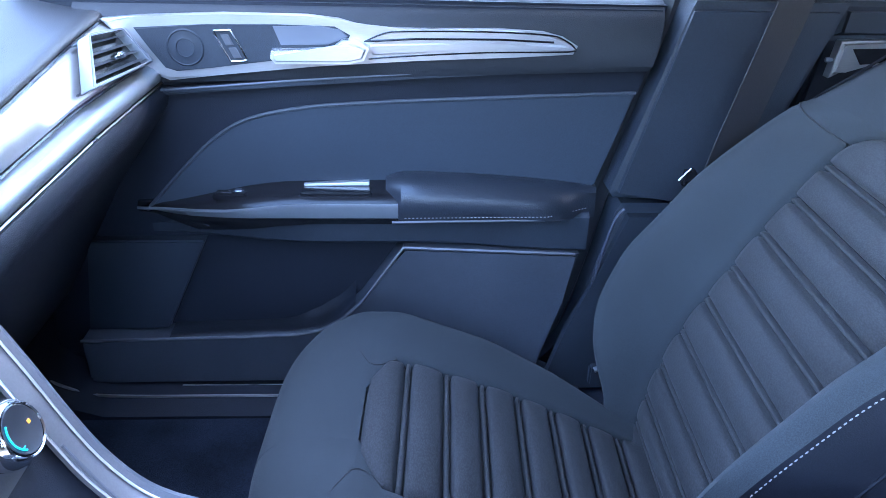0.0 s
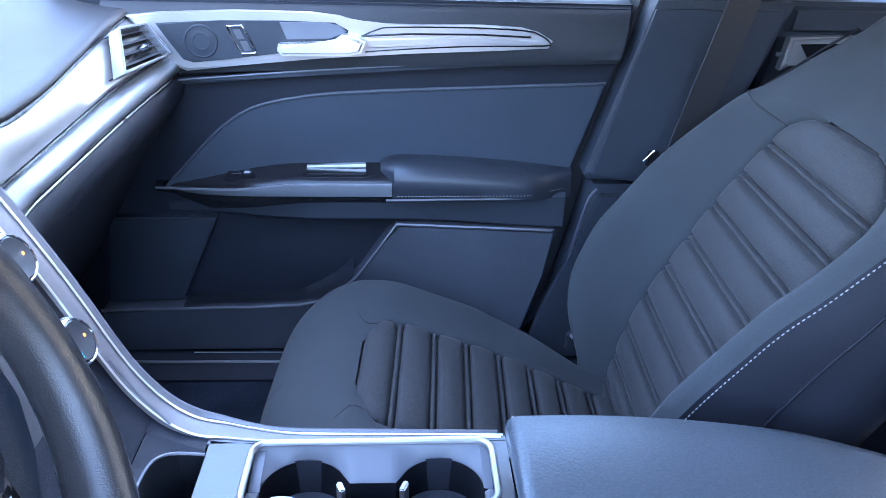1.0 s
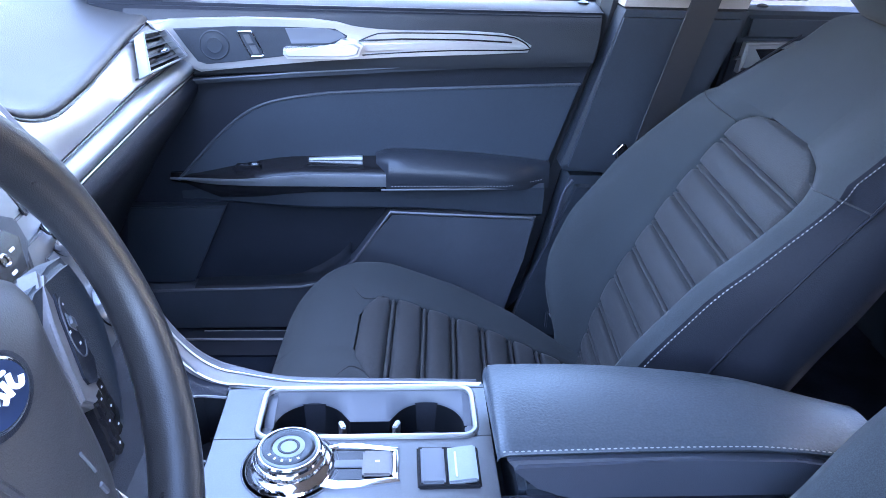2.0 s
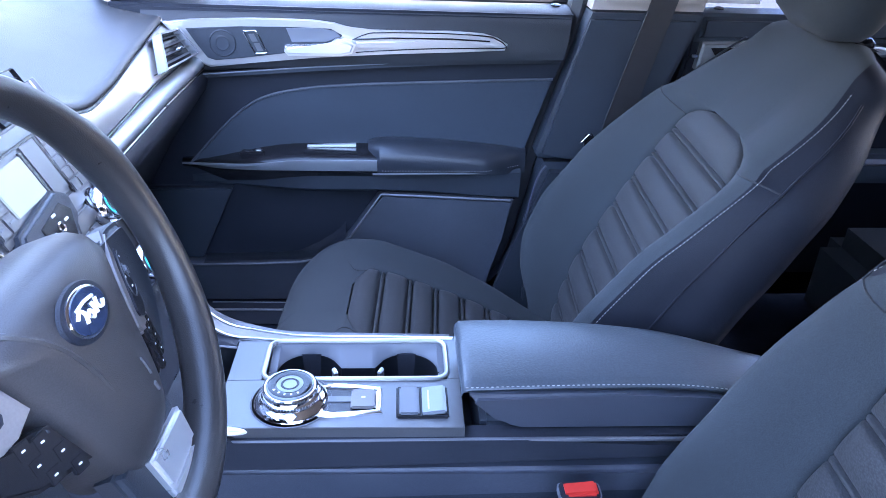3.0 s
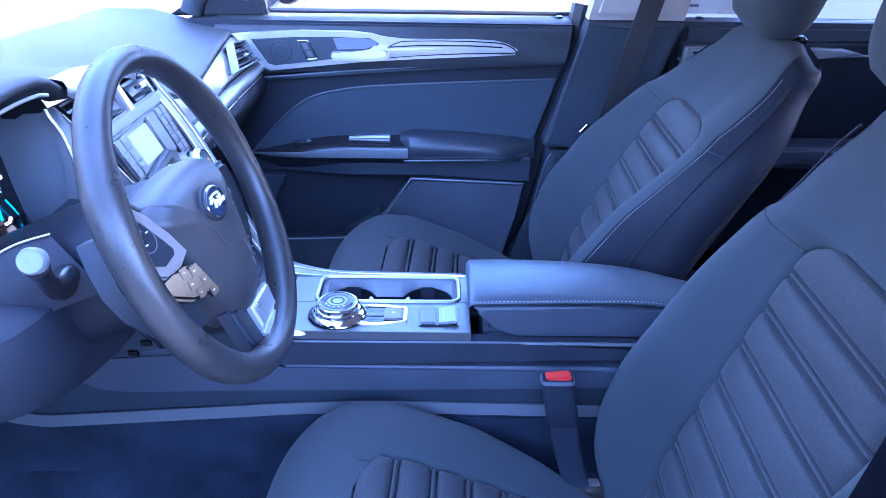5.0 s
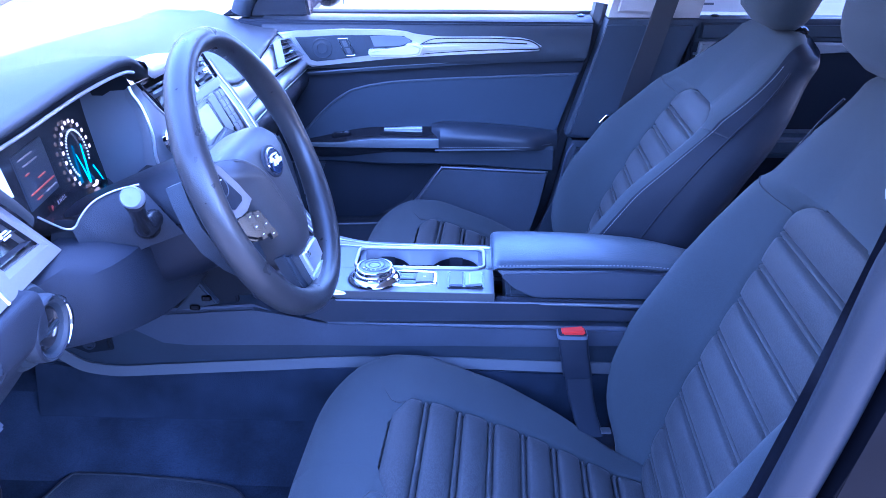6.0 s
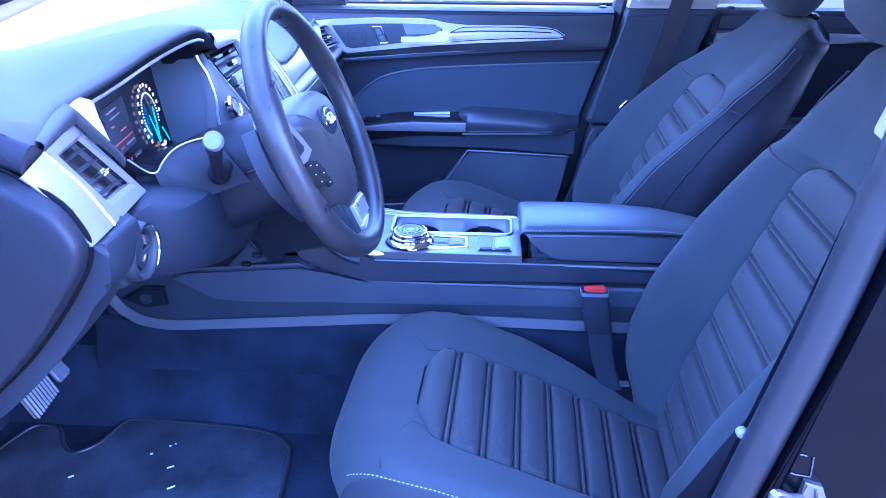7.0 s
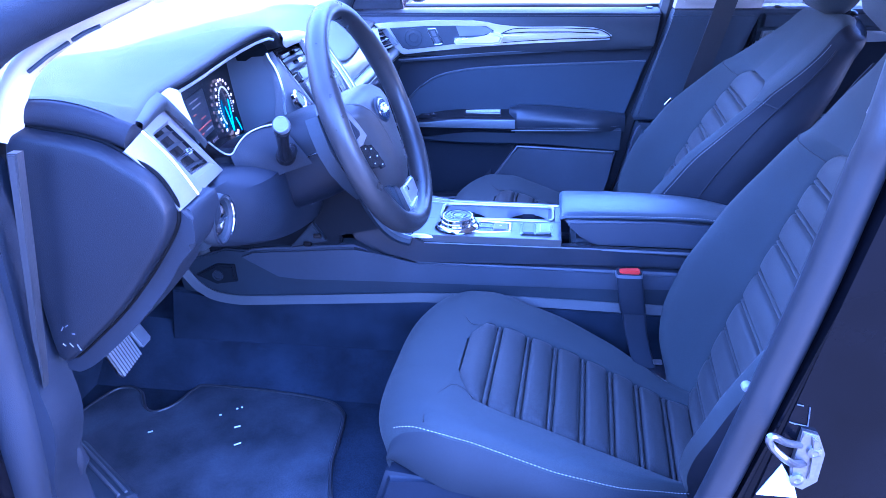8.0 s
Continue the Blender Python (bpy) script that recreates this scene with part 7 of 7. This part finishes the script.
    for near_side in (True, False):
        line = []
        for k in range(29):
            t = lerp(0.012, 0.97, k / 28)
            y = -0.1175 - 0.006 * t if near_side else lerp(0.0265, -0.0445, t ** 1.9)
            line.append((lerp(0.0935, 0.500, t), y, 0.6608 + 0.006 * math.sin(t * 2.6) - 0.012 * smoothstep((t - 0.62) / 0.38)))
        part("stitching", stitches(line), M_thread, lid, "pale contrast stitching")
    part("armrest_box", prism([(0.103, 0.655), (0.30, 0.657), (0.40, 0.652), (0.485, 0.642), (0.48, 0.602), (0.172, 0.603), (0.157, 0.607), (0.135, 0.622), (0.110, 0.646)], "y", -0.055, -0.129, 0.010, 4), M_side, c, "dark armrest body")
    part("rear_block", box(0.12, 0.47, -0.118, 0.02, 0.50, 0.61, 0.008), M_plastic, c)
    return c


console()


# ---- footwell and small things ----
def buckle(m):
    b = thing("belt_buckle", (0.23, -0.21, 0.40), "black seat belt buckle with red release button beside the seat", "belt buckle", "belt buckles")
    def sleeve(keys, rx, ry):
        rings = []
        for (x, y, z), k in keys:
            rings.append([(x + rx * k * math.copysign(abs(math.cos(q)) ** 0.35, math.cos(q)), y + ry * k * math.copysign(abs(math.sin(q)) ** 0.35, math.sin(q)), z) for q in [2 * math.pi * (j + 0.5) / 20 for j in range(20)]])
        return loft(rings)
    part("stem", sleeve((((0.240, -0.222, 0.513), 1), ((0.247, -0.228, 0.47), 0.97), ((0.258, -0.236, 0.43), 0.93), ((0.270, -0.243, 0.40), 0.9)), 0.0225, 0.010), M_trim, b, "dark belt sleeve")
    case = part("case", sleeve((((0.2258, -0.215, 0.590), 0.94), ((0.2262, -0.215, 0.586), 1), ((0.232, -0.218, 0.55), 1), ((0.239, -0.222, 0.512), 1), ((0.2395, -0.222, 0.508), 0.92)), 0.0245, 0.013), M_trim, b, "black buckle case")
    part("rim", sleeve((((0.2262, -0.215, 0.582), 1.03), ((0.2258, -0.215, 0.5885), 1.03)), 0.0245, 0.013), M_key, case)
    part("release_button", moved(box(-0.0205, 0.0205, -0.0115, 0.0085, -0.012, 0.0045, 0.003, 2), pose(0.2258, -0.2135, 0.590, 0, -6, 0)), M_red, case, "bright red release button")
    part("anchor", box(0.283, 0.300, -0.262, -0.246, 0.414, 0.4175, 0.001), M_steel, b, "small bright anchor strip")
    if m:
        return copy_thing(b, m)
    return b


buckle(None)


def far_anchor():
    a = thing("belt_anchor", (0.29, 0.585, 0.38), "small silver belt anchor strip beside the passenger seat", "belt anchor")
    part("strip", ribbon([(0.303, 0.588, 0.372), (0.335, 0.588, 0.386), (0.37, 0.590, 0.405)], 0.009, 0.004, (0, 1, 0.3)), M_steel, a)
    part("strip", ribbon([(0.318, 0.582, 0.352), (0.345, 0.582, 0.362), (0.37, 0.584, 0.374)], 0.011, 0.004, (0, 1, 0.3)), M_silver, a)
    part("bracket", box(0.30, 0.36, 0.60, 0.615, 0.33, 0.368, 0.003), M_plastic, a)
    return a


far_anchor()


def mat():
    outline = [(-0.318, -0.62), (-0.322, -0.45), (-0.330, -0.33), (-0.345, -0.290), (-0.385, -0.262), (-0.50, -0.244), (-0.655, -0.236), (-0.685, -0.25), (-0.705, -0.31), (-0.735, -0.338), (-0.765, -0.325), (-0.80, -0.275), (-0.84, -0.262), (-0.87, -0.29), (-0.89, -0.40), (-0.80, -0.48), (-0.72, -0.56), (-0.66, -0.64)]

    pts = [(p.x, p.y) for p in smooth_line([(x, y, 0) for x, y in outline], 4, True)]
    f = thing("floor_mat", (-0.55, -0.42, 0.27), "dusty charcoal floor mat with bound edge and paper scraps", "floor mat")
    part("mat_surface", prism(pts, "z", 0.2655, 0.276, 0.004), M_mat, f)
    part("binding", tube([(x, y, 0.2745) for x, y in pts], 0.0042, 6, closed=True), M_rubber, f, "stitched dark edge binding")
    rnd = random.Random(4)
    for x, y, l in ((-0.711, -0.404, 0.012), (-0.591, -0.336, 0.006), (-0.564, -0.312, 0.005), (-0.556, -0.306, 0.004), (-0.541, -0.369, 0.015), (-0.520, -0.420, 0.017)):
        scrap = thing("paper_scrap", (x, y, 0.278), "tiny white scrap lying on the floor mat", "litter", "scraps on the mat")
        a = rnd.uniform(0.5, 0.9)
        part("scrap", moved(box(-l * 0.42, l * 0.42, -0.0016, 0.0016, 0, 0.002, 0.0005, 1), Matrix.Translation((x, y, 0.2765)) @ Matrix.Rotation(a, 4, "Z")), M_paper, scrap)
    return f


mat()


def pedals():
    p = thing("brake_pedal", (-0.72, -0.42, 0.46), "dark brake pedal with bright ribbed pad", "pedal", "pedals")
    m = Matrix.Translation((-0.724, -0.412, 0.466)) @ Euler((0, radians(68), radians(6))).to_matrix().to_4x4()
    pad = part("pad", moved(box(-0.030, 0.030, -0.042, 0.042, -0.008, 0.004, 0.006, 3), m), M_rubber, p, "rubber pedal pad")
    for k in range(9):
        y = -0.036 + k * 0.009
        # sky reflection on the ribs is painted as a pale non-metal colour
        part("rib", moved(box(-0.028, 0.028, y - 0.0016, y + 0.0016, 0.002, 0.0075, 0.0015), m), M_rib, pad, "pedal rib with its bright reflection put into a pale colour")
    part("arm", tube(smooth_line([(-0.735, -0.40, 0.47), (-0.77, -0.39, 0.56), (-0.80, -0.38, 0.68), (-0.82, -0.38, 0.75)], 4), 0.010, 8), M_plastic, p)
    g = thing("accelerator_pedal", (-0.75, -0.31, 0.45), "dark accelerator pedal beside the brake", "pedal", "pedals")
    part("pad", moved(box(-0.065, 0.045, -0.02, 0.02, -0.006, 0.006, 0.005, 3), Matrix.Translation((-0.764, -0.306, 0.462)) @ Euler((0, radians(60), 0)).to_matrix().to_4x4()), M_key, g)
    part("arm", tube([(-0.765, -0.315, 0.46), (-0.81, -0.315, 0.60), (-0.83, -0.315, 0.72)], 0.008, 8), M_plastic, g)
    r = thing("foot_rest", (-0.73, -0.57, 0.27), "ribbed plastic foot rest by the kick panel", "foot rest")
    a, b = Vector((-0.815, -0.515, 0.312)), Vector((-0.655, -0.625, 0.300))
    along, side = (b - a), Vector((0.056, 0.081, -0.012)).normalized()
    body = [[a + along * t + side * s + Vector((0, 0, h)) for s, h in ((-0.03, -0.03), (-0.03, 0.002), (-0.024, 0.008), (0.034, 0.008), (0.04, 0.002), (0.042, -0.03))] for t in (0.0, 0.03, 0.5, 0.97, 1.0)]
    base = part("plate", loft(body), M_plastic, r)
    for s in (0.012, 0.026):
        part("rib", tube([a + along * t + side * s + Vector((0, 0, 0.009)) for t in (0.02, 0.5, 0.95)], 0.003, 6), M_strip, base, "pale worn rib")
    return p


pedals()


def mirror():
    m = thing("door_mirror", (-0.42, 0.95, 0.98), "black outside mirror on the passenger door", "door mirror")
    part("sail", prism([(-0.62, 0.955), (-0.375, 0.955), (-0.385, 1.02), (-0.45, 1.06)], "y", 0.80, 0.755, 0.006), M_gloss, m, "black mirror sail panel")
    rings = []
    for i in range(9):
        t = i / 8
        e = (1 - abs(2 * t - 1) ** 3) ** 0.5
        rings.append([(-0.36 + 0.05 * math.cos(q) * (0.3 + 0.7 * e), lerp(0.88, 1.10, t), 1.02 + 0.065 * math.sin(q) * (0.3 + 0.7 * e)) for q in [2 * math.pi * j / 18 for j in range(18)]])
    part("housing", loft(rings), M_paint, m)
    part("arm", tube([(-0.40, 0.78, 0.97), (-0.385, 0.92, 0.99)], 0.025, 8), M_paint, m)
    part("mirror_glass", box(-0.309, -0.306, 0.90, 1.08, 0.97, 1.07, 0.001), M_chrome, m)
    return m


mirror()
_w = thing("window_sticker", (0.75, 0.80, 1.02), "white printed paper sheet stuck on the rear window", "sticker")
_s = part("sheet", box(0.62, 0.80, 0.800, 0.802, 0.968, 1.16, 0), M_paper, _w)
for _k in range(6):
    part("text_bar", box(0.64, 0.70 + 0.016 * (_k * 5 % 4), 0.7985, 0.7998, 0.985 + 0.022 * _k, 0.991 + 0.022 * _k, 0), M_key, _s)
